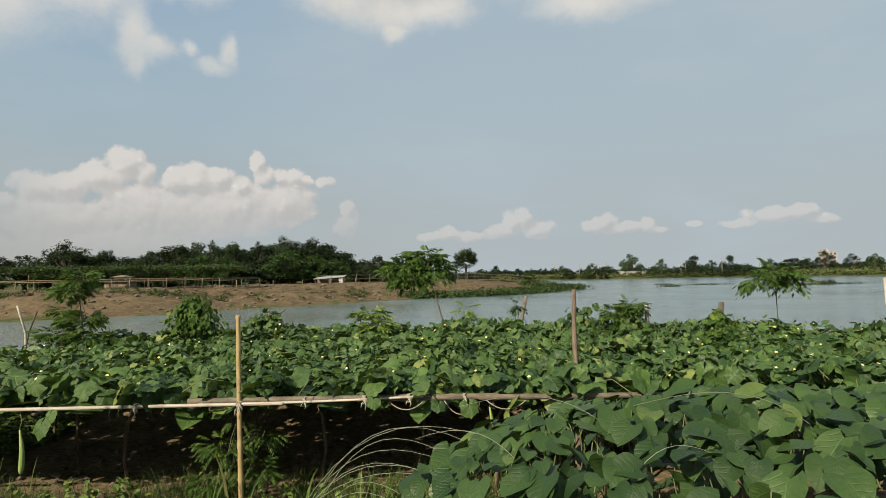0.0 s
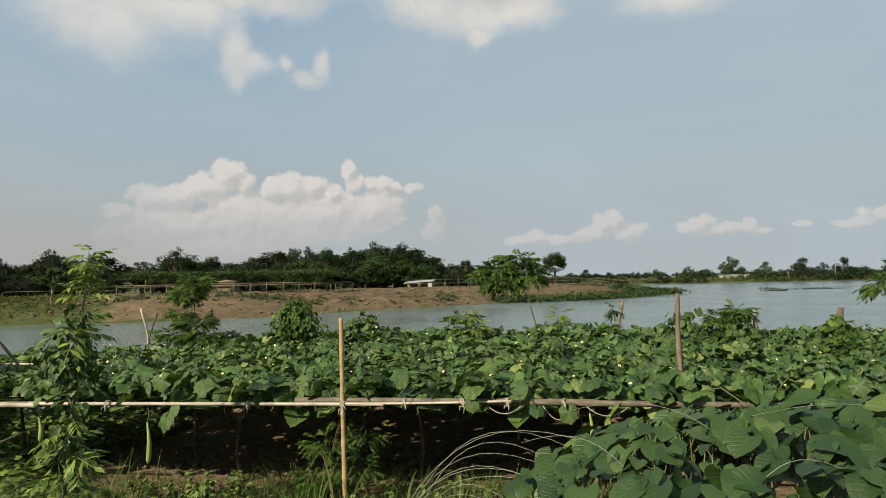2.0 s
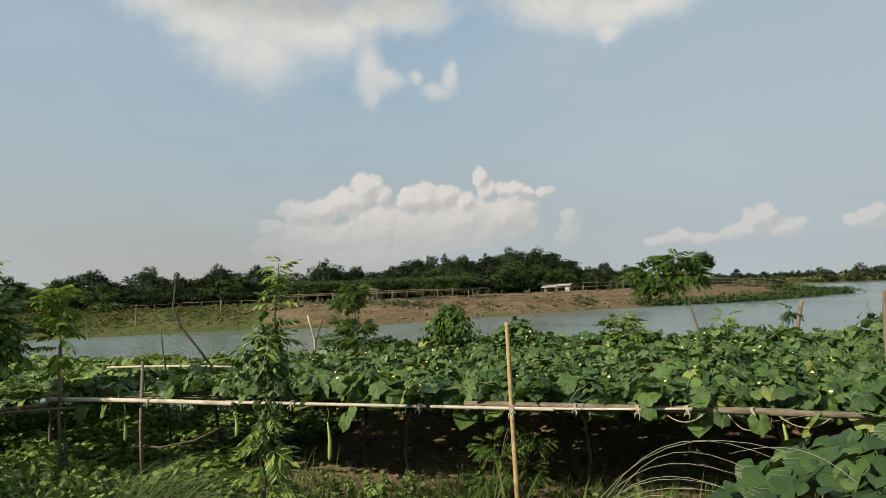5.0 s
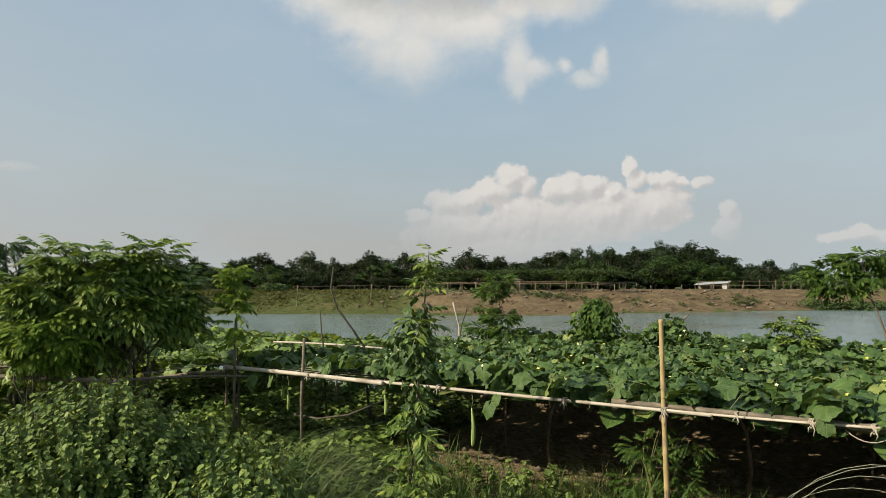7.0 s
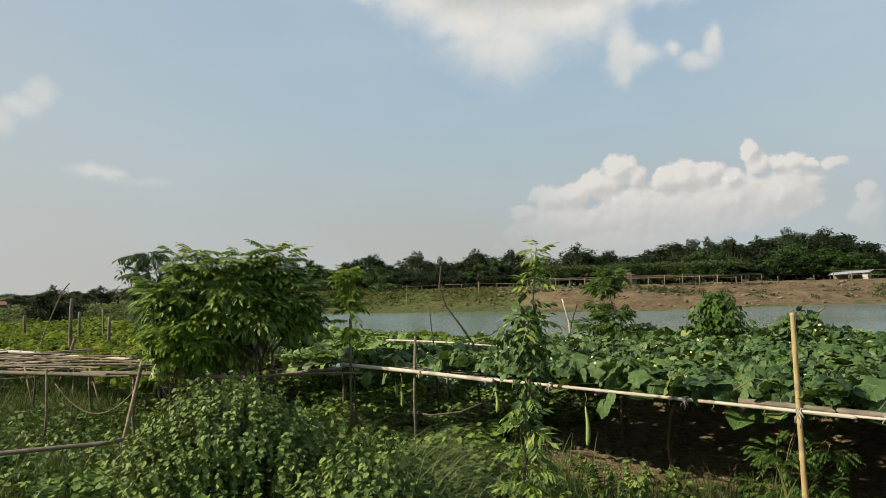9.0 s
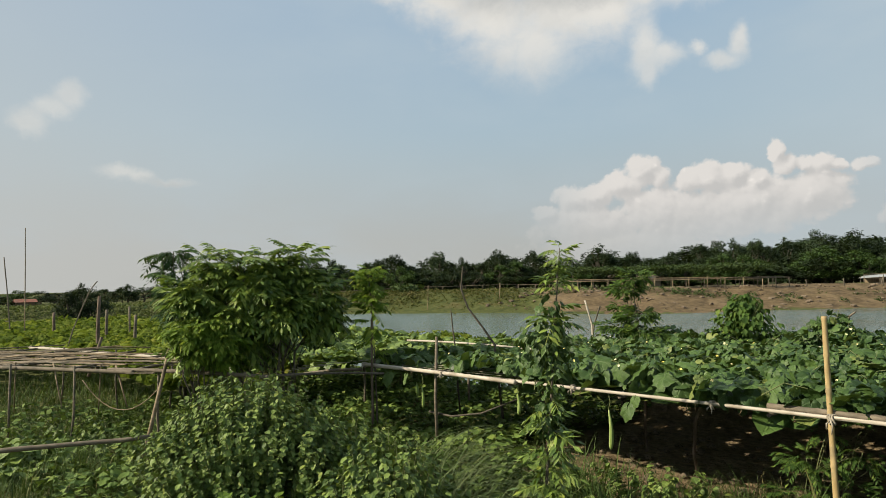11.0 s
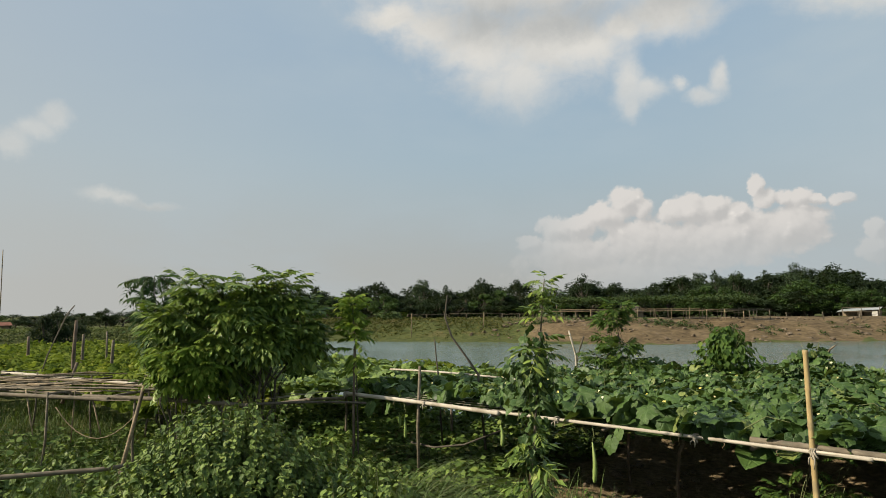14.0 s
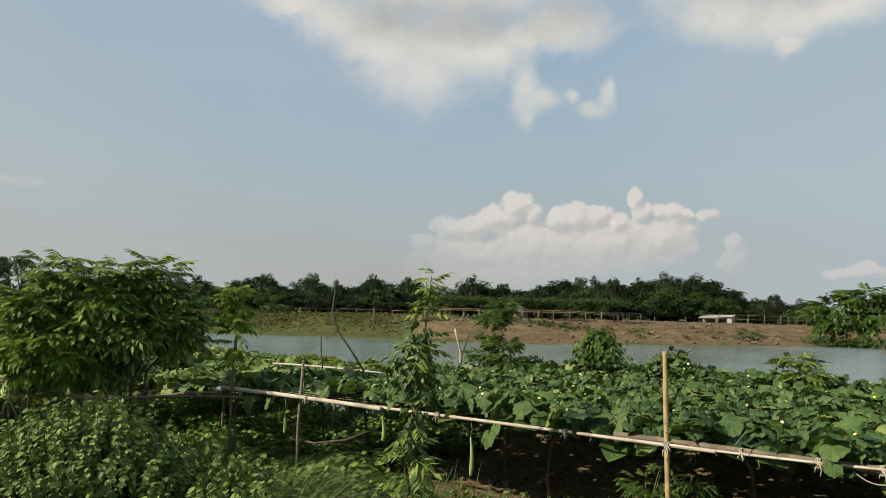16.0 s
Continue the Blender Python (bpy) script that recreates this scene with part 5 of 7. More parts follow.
def make_mound():
    r = np.random.default_rng(33)
    t = thing("climbing_bean", (1.5, 2.7, 0.0), "sprawling climber with large heart-shaped velvety green leaves", "plant")
    base = np.array([1.5, 2.7, 0.0])
    P, Y, PI, S = [], [], [], []
    for _ in range(5200):
        x, y = r.uniform(-0.4, 3.8), r.uniform(1.3, 4.1)
        h = mound_height(x, y)
        if h is None:
            continue
        e = 0.05
        gx = ((mound_height(x + e, y) or 0.4) - h) / e
        gy = ((mound_height(x, y + e) or 0.4) - h) / e
        slope = math.hypot(gx, gy)
        low = r.random() < 0.30
        P.append((x, y, h - (0.07 + 0.30 * r.random() if low else abs(r.normal(0, 0.035)))))
        Y.append(math.atan2(gx, -gy) * 0.3 + 2.6 * 0.7 + r.normal(0, 0.55) if 0.25 < slope and gy > -0.6 else r.normal(2.6, 1.0))
        PI.append(-0.30 - 0.28 * min(1.2, slope) + r.normal(0, 0.22))
        S.append((0.066 + 0.088 * r.random() ** 1.2) * (0.88 if x < 0.4 else 1.0))
    P, Y, PI, S = np.array(P), np.array(Y), np.array(PI), np.array(S)
    keep = r.random(len(P)) < 0.36
    P, Y, PI, S = P[keep], Y[keep], PI[keep], S[keep]
    k = len(P)
    M = turns(Y, PI, r.normal(0, 0.30, k), S)
    which = r.integers(0, 3, k)
    own = np.zeros(k, bool)
    own[np.argsort(np.hypot(P[:, 0] - 0.6, P[:, 1] - 1.9) - 1.5 * P[:, 2])[:300]] = True
    mass, stalks = Buf(), Buf()
    for q in range(3):
        sel = (which == q) & ~own
        mass.scatter(HEARTS[q], M[sel], P[sel] - base)
    for i in range(0, k, 2):
        p = Vector(P[i] - base)
        e = p + Vector((r.uniform(-0.08, 0.08), r.uniform(-0.08, 0.08), -r.uniform(0.12, 0.3)))
        stalks.tube([p, p.lerp(e, 0.5) + Vector((0.01, 0, 0)), e], [0.003, 0.0035, 0.004], 4, False)
    for i in range(26):
        x, y = r.uniform(0.3, 3.2), r.uniform(1.9, 3.6)
        stalks.tube([Vector((x, y, -0.05)) - Vector(base), Vector((x + r.uniform(-0.2, 0.2), y + r.uniform(-0.2, 0.2), 0.5)) - Vector(base), Vector((x + r.uniform(-0.4, 0.4), y + r.uniform(-0.3, 0.3), 0.85)) - Vector(base)], [0.008, 0.007, 0.005], 5)
    part("foliage", mass, BROAD_LEAF, t, kind="stuff")
    part("stem_mass", stalks, STEM, t, kind="stuff")
    meshes = [Buf().add(*HEARTS[q]).mesh("broad_leaf", BROAD_LEAF_OWN) for q in range(3)]
    for i in np.nonzero(own)[0]:
        part("leaf", meshes[which[i]], None, t).matrix_basis = mat4(M[i], P[i] - base)
    return t


make_mound()


# ---- saplings and sticks round the trellis ----
slim = [(-2.97, 3.31, -0.05), (-2.95, 3.36, 0.5), (-2.93, 3.40, 0.98), (-2.90, 3.43, 1.52), (-2.87, 3.46, 1.99)]
whorled_sapling("slender sapling with drooping pinnate leaves, entwined by vine, before the trellis", slim,
                38, 0.185, FROND_LEAF, 11, 0.85, SPREAD_FRONDS[1:] + LANCE_FRONDS[1:2], thick=0.014, lift=0.25, low=((0.12, 8), (0.20, 11), (0.28, 12), (0.36, 12), (0.45, 8), (0.66, 8), (0.74, 10)))
whorled_sapling("young sapling with light green pinnate leaves tied to a stake",
                [(-5.93, 4.30, -0.05), (-5.95, 4.30, 0.57), (-5.98, 4.28, 1.4), (-6.03, 4.26, 1.96)], 84, 0.28, PALE_FROND, 12, 0.69, LANCE_FRONDS[:2], thick=0.013, lift=0.25, low=((0.6, 5), (0.5, 3)))
stake("stake", [(-5.94, 4.24, -0.05), (-5.95, 4.24, 0.7), (-5.93, 4.23, 1.40)], 0.017, 0.014, SNAG, "brown stake beside a sapling at the trellis end")
pinnate_tree("sapling", "bushy sapling with feathery green leaves among gourd vines", (-4.74, 7.82, 0.0),
             [(-4.66, 7.82, 1.82, 0.26, 0.26, 0.20), (-4.78, 7.82, 1.66, 0.28, 0.28, 0.20), (-4.86, 7.82, 1.42, 0.20, 0.20, 0.16), (-4.60, 7.8, 1.30, 0.34, 0.32, 0.18), (-4.92, 7.8, 1.14, 0.36, 0.34, 0.18), (-4.52, 7.8, 1.08, 0.34, 0.34, 0.16)], MID_FROND, 420, 2, 0.18, 13, stem_r=0.012, hang=0.2, tpls=FRONDS[:2] + FINE_FRONDS[:1])
pinnate_tree("sapling", "small dark sapling rising from gourd vines", (-1.0, 8.05, 0.5), [(-1.0, 8.05, 1.30, 0.26, 0.24, 0.14), (-0.9, 8.05, 1.15, 0.3, 0.25, 0.12)], FROND_LEAF, 130, 1, 0.18, 15, stem_r=0.010)
pinnate_tree("sapling", "leaning young tree with a loose leafy crown at the water side", (0.12, 9.12, 0.2),
             [(-0.28, 9.40, 2.06, 0.40, 0.36, 0.20), (-0.62, 9.40, 1.92, 0.38, 0.30, 0.18), (-0.14, 9.4, 1.86, 0.36, 0.30, 0.20), (-0.50, 9.4, 1.72, 0.48, 0.30, 0.15), (-0.85, 9.4, 1.84, 0.24, 0.22, 0.13)], MID_FROND, 300, 1, 0.23, 16, tpls=LANCE_FRONDS, hang=0.15, stem_r=0.022)
pinnate_tree("sapling", "wispy seedling with small pale leaves behind the trellis", (0.25, 8.9, 0.5), [(0.25, 8.9, 1.28, 0.20, 0.18, 0.14), (0.32, 8.9, 1.1, 0.22, 0.2, 0.12)], PALE_FROND, 22, 1, 0.22, 17, stem_r=0.007)
pinnate_tree("sapling", "umbrella-crowned sapling on a thin stem at the water side", (4.05, 7.40, 0.2),
             [(3.98, 7.4, 1.74, 0.32, 0.30, 0.14), (3.76, 7.4, 1.62, 0.24, 0.22, 0.11), (4.20, 7.4, 1.64, 0.22, 0.22, 0.11)], MID_FROND, 95, 1, 0.22, 18, tpls=LANCE_FRONDS, hang=0.15, stem_r=0.011)
pinnate_tree("sapling", "small leafy climber bunched at a stake on the trellis", (2.2, 7.28, 0.5), [(2.17, 7.28, 1.36, 0.24, 0.22, 0.16), (2.02, 7.28, 1.28, 0.24, 0.2, 0.14), (2.14, 7.28, 1.16, 0.28, 0.22, 0.14)], MID_FROND, 230, 1, 0.15, 19, stem_r=0.008)
pinnate_tree("sapling", "few dark leaves on a thin twig behind the trellis", (0.95, 8.2, 0.5), [(0.93, 8.2, 1.36, 0.06, 0.06, 0.16)], FROND_DARK, 12, 1, 0.16, 20, stem_r=0.008)
pinnate_tree("seedling", "dark feathery seedling growing in the shade below the trellis", (-1.72, 4.62, 0.0), [(-1.70, 4.60, 0.52, 0.26, 0.2, 0.16), (-1.62, 4.6, 0.72, 0.18, 0.15, 0.08), (-1.75, 4.6, 0.28, 0.3, 0.2, 0.14), (-1.42, 4.66, 0.60, 0.20, 0.16, 0.13), (-1.50, 4.62, 0.34, 0.26, 0.2, 0.15), (-1.38, 4.7, 0.80, 0.12, 0.10, 0.06)], MID_FROND, 170, 4, 0.135, 22, stem_r=0.006, stem_mat=STEM, tpls=FINE_FRONDS)

stake("stake", [(0.98, 4.8, -0.05), (0.99, 4.8, 0.9), (0.975, 4.8, 1.35), (0.985, 4.8, 1.64)], 0.026, 0.015, SNAG, "weathered brown stake with peeling bark above the leaves")
stake("stake", [(2.40, 7.22, 0.0), (2.37, 7.22, 0.9), (2.33, 7.23, 1.38)], 0.026, 0.022, BAMBOO_PALE, "short pale bamboo stake in the vines")
stake("stake", [(2.90, 6.6, 0.0), (2.90, 6.6, 1.1), (2.935, 6.58, 1.43)], 0.032, 0.03, BARK, "dark wooden stake in a heap of vine")
stake("stake", [(0.95, 8.16, 0.0), (0.97, 8.15, 1.1), (1.05, 8.14, 1.48)], 0.03, 0.024, BAMBOO_GREY, "slanting grey stake behind the trellis")
stake("stake", [(5.17, 7.2, 0.0), (5.17, 7.25, 1.65)], 0.014, 0.012, BAMBOO_PALE, "thin white pole at the water side")
stake("stake", [(-5.30, 7.81, 0.0), (-5.33, 7.8, 1.15), (-5.42, 7.77, 1.50)], 0.017, 0.013, BAMBOO_PALE, "pale split stake leaning in the vines")
stake("stake", [(-5.34, 7.80, 0.9), (-5.30, 7.81, 1.15), (-5.20, 7.82, 1.42)], 0.014, 0.011, BARK, "dark stick leaning against a pale stake")
stake("stake", [(-5.10, 5.50, 0.0), (-5.17, 5.44, 1.05), (-5.27, 5.35, 1.25), (-5.40, 5.24, 1.48), (-5.45, 5.18, 1.71), (-5.43, 5.20, 1.97)], 0.016, 0.008, BARK, "long curved dry stick standing in the vines")
stake("stake", [(-5.74, 5.43, 0.2), (-5.79, 5.41, 1.01), (-5.81, 5.40, 1.19), (-5.82, 5.38, 1.45)], 0.012, 0.007, BARK, "short forked dry stick behind the trellis")
stake("stake", [(-2.28, 8.0, 0.6), (-2.25, 8.0, 1.15), (-2.16, 8.0, 1.33), (-2.10, 8.0, 1.38)], 0.014, 0.010, BAMBOO_GREY, "bent dry twig poking from the vines")


def vine_heap(label, base, lobes, n, seed, tpls=LOBED, leaf=(0.07, 0.14), mat=GOURD_LEAF):
    """Gourd shoots that have climbed a stake and hang in a heap."""
    r = np.random.default_rng(seed)
    t = thing("vine_heap", base, label, "vine", "vine heaps")
    b_ = Buf()
    k = n // len(lobes)
    for c in lobes:
        d = r.normal(0, 1, (k, 3))
        d /= np.linalg.norm(d, axis=1)[:, None]
        P = np.array(c[:3]) - np.array(base) + d * np.array(c[3:6]) * (0.5 + 0.85 * r.random(k) ** 1.6)[:, None]
        m = turns(np.arctan2(-d[:, 0], d[:, 1]) + r.normal(0, 0.5, k), r.normal(-0.8, 0.4, k), r.normal(0, 0.4, k), r.uniform(*leaf, k))
        which = r.integers(0, len(tpls), k)
        for q in range(len(tpls)):
            b_.scatter(tpls[q], m[which == q], P[which == q])
    part("foliage", b_, mat, t, kind="stuff")
    s = Buf()
    for i in range(7):
        c = lobes[i % len(lobes)]
        a = Vector(c[:3]) - Vector(base)
        s = Buf().tube([Vector((r.uniform(-0.05, 0.05), r.uniform(-0.05, 0.05), 0)), a * 0.6, a + Vector((r.uniform(-1, 1) * c[3] * 1.3, r.uniform(-1, 1) * c[4], c[5] * r.uniform(0.8, 1.6)))], [0.005, 0.004, 0.002], 5)
        part("shoot", s, STEM, t)


vine_heap("tall heap of dark climbing leaves grown over a stake", (-3.30, 8.10, 0.85), [(-3.30, 8.06, 1.46, 0.15, 0.14, 0.11), (-3.32, 8.06, 1.30, 0.27, 0.25, 0.14), (-3.28, 8.06, 1.15, 0.37, 0.32, 0.16)], 1000, 400, POINTED, (0.05, 0.11), MID_FROND)
vine_heap("leafy vine shoots heaped over a pale stake", (1.60, 7.45, 0.85), [(1.62, 7.4, 1.28, 0.16, 0.16, 0.16), (1.48, 7.4, 1.15, 0.2, 0.2, 0.12), (1.78, 7.4, 1.14, 0.2, 0.2, 0.12)], 110, 401)
vine_heap("leafy vine shoots heaped round a dark stake", (2.92, 6.62, 0.85), [(2.89, 6.56, 1.27, 0.08, 0.08, 0.10), (2.87, 6.56, 1.16, 0.19, 0.18, 0.12), (2.95, 6.5, 1.06, 0.34, 0.25, 0.12)], 190, 402, LOBED, (0.05, 0.11), MID_FROND)
vine_heap("vine shoots heaped in the middle of the trellis", (-2.33, 7.95, 0.85), [(-2.30, 7.9, 1.25, 0.18, 0.16, 0.12), (-2.45, 7.9, 1.14, 0.2, 0.2, 0.12), (-2.05, 7.9, 1.12, 0.22, 0.2, 0.1)], 110, 403)
vine_heap("vine shoots rising at the back of the trellis", (0.2, 8.2, 0.85), [(0.1, 8.2, 1.14, 0.25, 0.2, 0.08), (0.6, 8.1, 1.14, 0.25, 0.2, 0.08)], 60, 404)
vine_heap("vine shoots rising at the back of the trellis", (4.7, 6.4, 0.85), [(4.6, 6.4, 1.13, 0.35, 0.25, 0.1), (5.2, 6.3, 1.15, 0.35, 0.25, 0.1)], 80, 405)
vine_heap("vine shoots rising beside a pale stake", (2.2, 7.1, 0.85), [(2.2, 7.1, 1.12, 0.22, 0.2, 0.1), (2.5, 6.9, 1.08, 0.2, 0.2, 0.1)], 60, 406)


def make_climber():
    r = np.random.default_rng(24)
    t = thing("climbing_vine", (-2.97, 3.31, 0.0), "leafy vine wound round a slender sapling up to the trellis", "vine")
    k = 360
    z = np.where(r.random(k) < 0.78, r.normal(1.36, 0.12, k), r.normal(0.9, 0.15, k))
    a = r.uniform(0, 6.28, k)
    rad = 0.03 + 0.17 * r.random(k) * np.exp(-((z - 1.28) / 0.35) ** 2)
    P = np.stack([np.cos(a) * rad + 0.03 * z - 0.07 * np.exp(-((z - 1.4) / 0.2) ** 2), np.sin(a) * rad + 0.075 * z, z], 1)
    m = turns(a + math.pi * 1.5 + r.normal(0, 0.5, k), r.normal(-0.85, 0.35, k), r.normal(0, 0.35, k), r.uniform(0.04, 0.082, k))
    b_ = Buf()
    which = r.integers(0, 3, k)
    for q in range(3):
        b_.scatter((POINTED + LOBED[:1])[q], m[which == q], P[which == q])
    part("foliage", b_, GOURD_LEAF, t, kind="stuff")
    pts = [(0.03 * math.cos(q) + 0.0022 * q, 0.03 * math.sin(q) + 0.0056 * q, -0.03 + 0.075 * q) for q in np.linspace(0, 20, 60)]
    part("stem", Buf().tube(pts, 0.004, 5), STEM, t)


make_climber()


# ---- left side: bare frame, tree, field ----
pinnate_tree("young_tree", "bushy young tree with many stems and drooping pinnate leaves", (-6.68, 3.40, 0.0),
             [(-6.92, 2.94, 1.97, 0.22, 0.22, 0.19), (-6.93, 2.68, 1.71, 0.24, 0.24, 0.22), (-6.75, 3.51, 1.95, 0.26, 0.26, 0.24), (-6.59, 3.77, 1.90, 0.23, 0.23, 0.21), (-6.59, 3.15, 1.76, 0.26, 0.26, 0.26),
              (-6.42, 3.85, 1.58, 0.25, 0.25, 0.24), (-6.41, 3.38, 1.51, 0.29, 0.29, 0.27), (-6.63, 2.98, 1.46, 0.29, 0.29, 0.27), (-6.82, 2.67, 1.39, 0.23, 0.23, 0.22), (-6.33, 3.84, 1.40, 0.19, 0.19, 0.17),
              (-6.82, 2.91, 1.14, 0.19, 0.19, 0.18), (-6.85, 2.61, 1.14, 0.16, 0.16, 0.14), (-7.06, 3.56, 1.26, 0.27, 0.27, 0.26), (-6.82, 3.28, 1.10, 0.22, 0.22, 0.18), (-6.70, 3.05, 1.20, 0.22, 0.22, 0.20)], FROND_LEAF, 2300, 7, 0.27, 31, hang=0.35, leafy=0.5, stem_r=0.022, sunny=0.22, tpls=LANCE_FRONDS,
             shoots=[(-6.94, 2.91, 2.17), (-7.00, 2.77, 2.12), (-6.66, 3.66, 2.18), (-6.57, 3.80, 2.15), (-6.72, 3.35, 2.15), (-6.37, 3.93, 1.82), (-6.27, 4.00, 1.46), (-6.98, 2.53, 1.84), (-7.02, 2.45, 1.72), (-6.67, 3.00, 2.07)])
pinnate_tree("young_tree", "pale yellow-green young tree leaning from the bare trellis", (-6.66, 2.60, 0.0),
             [(-6.80, 2.44, 1.37, 0.17, 0.17, 0.14), (-6.68, 2.52, 1.30, 0.22, 0.22, 0.18), (-6.58, 2.66, 1.40, 0.22, 0.22, 0.18), (-6.46, 2.78, 1.24, 0.20, 0.20, 0.18), (-6.60, 2.58, 1.14, 0.16, 0.16, 0.13), (-6.52, 2.86, 1.05, 0.16, 0.16, 0.13)], PALE_FROND, 460, 3, 0.19, 33, hang=0.3, leafy=0.6, stem_r=0.012, sunny=0.5, tpls=LANCE_FRONDS[:2] + FINE_FRONDS[:1])
pinnate_tree("young_tree", "dark feathery young tree with tiered branches", (-9.66, 3.72, 0.0),
             [(-9.70, 3.52, 2.30, 0.40, 0.40, 0.13), (-9.68, 3.62, 2.02, 0.50, 0.48, 0.13), (-9.63, 3.75, 1.72, 0.56, 0.56, 0.22), (-9.6, 3.85, 1.4, 0.66, 0.66, 0.25)], FROND_DARK, 340, 3, 0.30, 32, hang=0.3, stem_r=0.022, tpls=FINE_FRONDS + LANCE_FRONDS[:1])



def make_bare_frame():
    t = thing("bare_trellis", (-8.5, 2.6, 0.0), "bare trellis of weathered bamboo poles and loose sticks on low legs", "trellis")
    o = Vector((8.5, -2.6, 0.0))

    def at(x, y, z):
        return Vector((x, y, z)) + o

    part("rail", cane(at(-11.8, 0.25, 0.84), at(-7.6, 2.28, 0.87), 0.027, 0.023, 12, 0.02, 61), BAMBOO_GREY, t, "thick grey bamboo rail")
    part("rail", cane(at(-8.0, 2.15, 0.88), at(-6.05, 3.02, 0.875), 0.024, 0.02, 9, 0.02, 62), BAMBOO_GREY, t)
    part("rail", cane(at(-6.25, 2.93, 0.86), at(-5.75, 4.25, 0.80), 0.014, 0.013, 6, 0.03, 63), BARK, t)
    part("rail", cane(at(-12.5, 2.3, 0.86), at(-7.4, 3.6, 0.84), 0.026, 0.022, 12, 0.02, 64), BAMBOO_PALE, t)
    part("rail", cane(at(-9.8, 3.5, 0.88), at(-7.0, 3.2, 0.82), 0.026, 0.024, 8, 0.02, 65), BAMBOO_PALE, t)
    way = Vector((0.900, 0.435, 0.0))
    side = Vector((-0.435, 0.900, 0.0))
    for i in range(38):                    # sticks laid lengthwise, a few askew
        r = random.Random(70 + i)
        askew = i % 4 == 0
        a0 = r.uniform(-0.4, 2.6)
        ln = r.uniform(1.6, 3.4) if not askew else r.uniform(1.3, 2.0)
        turn = r.uniform(-0.10, 0.16) if not askew else r.choice((-1, 1)) * r.uniform(0.45, 0.95)
        off = r.uniform(0.04, 1.05)
        p = Vector((-11.8, 0.25, 0.0)) + way * a0 + side * (off - (min(turn, 0) * ln * 0.6))
        e = p + (way * math.cos(turn) + side * math.sin(turn)) * ln
        part("stick", cane(at(p.x, p.y, 0.885 + r.uniform(-0.01, 0.03)), at(e.x, e.y, 0.885 + r.uniform(-0.02, 0.04)), r.uniform(0.008, 0.016), 0.007, 8, 0.06, 70 + i, 6), (BAMBOO_TAN, BAMBOO_GREY, BAMBOO_GREY, BAMBOO_TAN, BAMBOO_GREY)[i % 5], t)
    for i, x in enumerate((-11.2, -10.3, -9.4, -8.5, -7.7)):          # bearers under them
        y = 0.25 + (x + 11.8) * 0.483
        part("bearer", cane(at(x, y, 0.875), at(x - 0.75, y + 1.75, 0.87), 0.016, 0.013, 5, 0.02, 160 + i, 6), BAMBOO_GREY, t)
    for i, (x, dx, z0) in enumerate(((-8.75, 0.22, 0.45), (-9.3, -0.25, 0.30), (-8.1, -0.2, 0.35), (-9.9, 0.2, 0.40), (-7.9, 0.25, 0.5))):   # thin sticks that hang askew
        y = 0.25 + (x + 11.8) * 0.483 + 0.06
        part("stick", Buf().tube([at(x, y, 0.93), at(x + dx * 0.5, y + 0.02, (0.93 + z0) / 2), at(x + dx, y + 0.04, z0)], [0.010, 0.009, 0.007], 6), BAMBOO_TAN, t)
    for i, (x, y) in enumerate(((-9.2, 1.45), (-8.35, 1.9), (-10.4, 0.95), (-8.9, 3.2), (-10.2, 2.9), (-7.35, 2.45), (-6.3, 2.9), (-11.3, 2.5))):
        r = random.Random(120 + i)
        part("leg", Buf().tube([at(x + r.uniform(-0.15, 0.15), y, -0.08), at(x + r.uniform(-0.05, 0.05), y, 0.4), at(x, y, 0.92)], [0.014, 0.014, 0.012], 7), BAMBOO_GREY, t)
    part("leg", Buf().tube([at(-6.84, 2.10, 0.0), at(-6.86, 2.22, 0.5), at(-6.88, 2.38, 1.16)], [0.021, 0.020, 0.017], 8), BAMBOO_TAN, t, "leaning grey bamboo prop")
    pts = [at(-7.88 + 0.93 * q, 1.86 + 0.48 * q, 0.81 - 0.29 * 4 * q * (1 - q)) for q in np.linspace(0, 1, 12)]
    part("cord", Buf().tube(pts, 0.0045, 6), BAMBOO_TAN, t, "slack pale cord")
    for i in range(4):
        part("string", Buf().tube([at(-6.4, 3.3 + 0.16 * i, 0.86 + 0.02 * i), at(-6.2, 3.8 + 0.1 * i, 0.90), at(-6.1, 4.3, 0.92)], 0.003, 4), ROPE, t)
    return t


make_bare_frame()
low_pole = thing("bamboo_pole", (-6.45, 1.4, 0.0), "fallen weathered bamboo pole propped low over the grass", "pole")
part("cane", Buf().tube([(-0.55, -1.15, 0.43), (-0.34, -0.76, 0.455), (-0.13, -0.38, 0.47), (0.14, 0.13, 0.475), (0.28, 0.34, 0.48), (0.42, 0.53, 0.505)], [0.021, 0.020, 0.022, 0.019, 0.020, 0.016], 9), BAMBOO_GREY, low_pole)
part("prop", Buf().tube([(0.38, 0.5, -0.05), (0.39, 0.49, 0.49)], [0.018, 0.016], 6), BAMBOO_GREY, low_pole)
part("prop", Buf().tube([(-0.40, -0.85, -0.05), (-0.39, -0.85, 0.44)], [0.018, 0.016], 6), BAMBOO_GREY, low_pole)

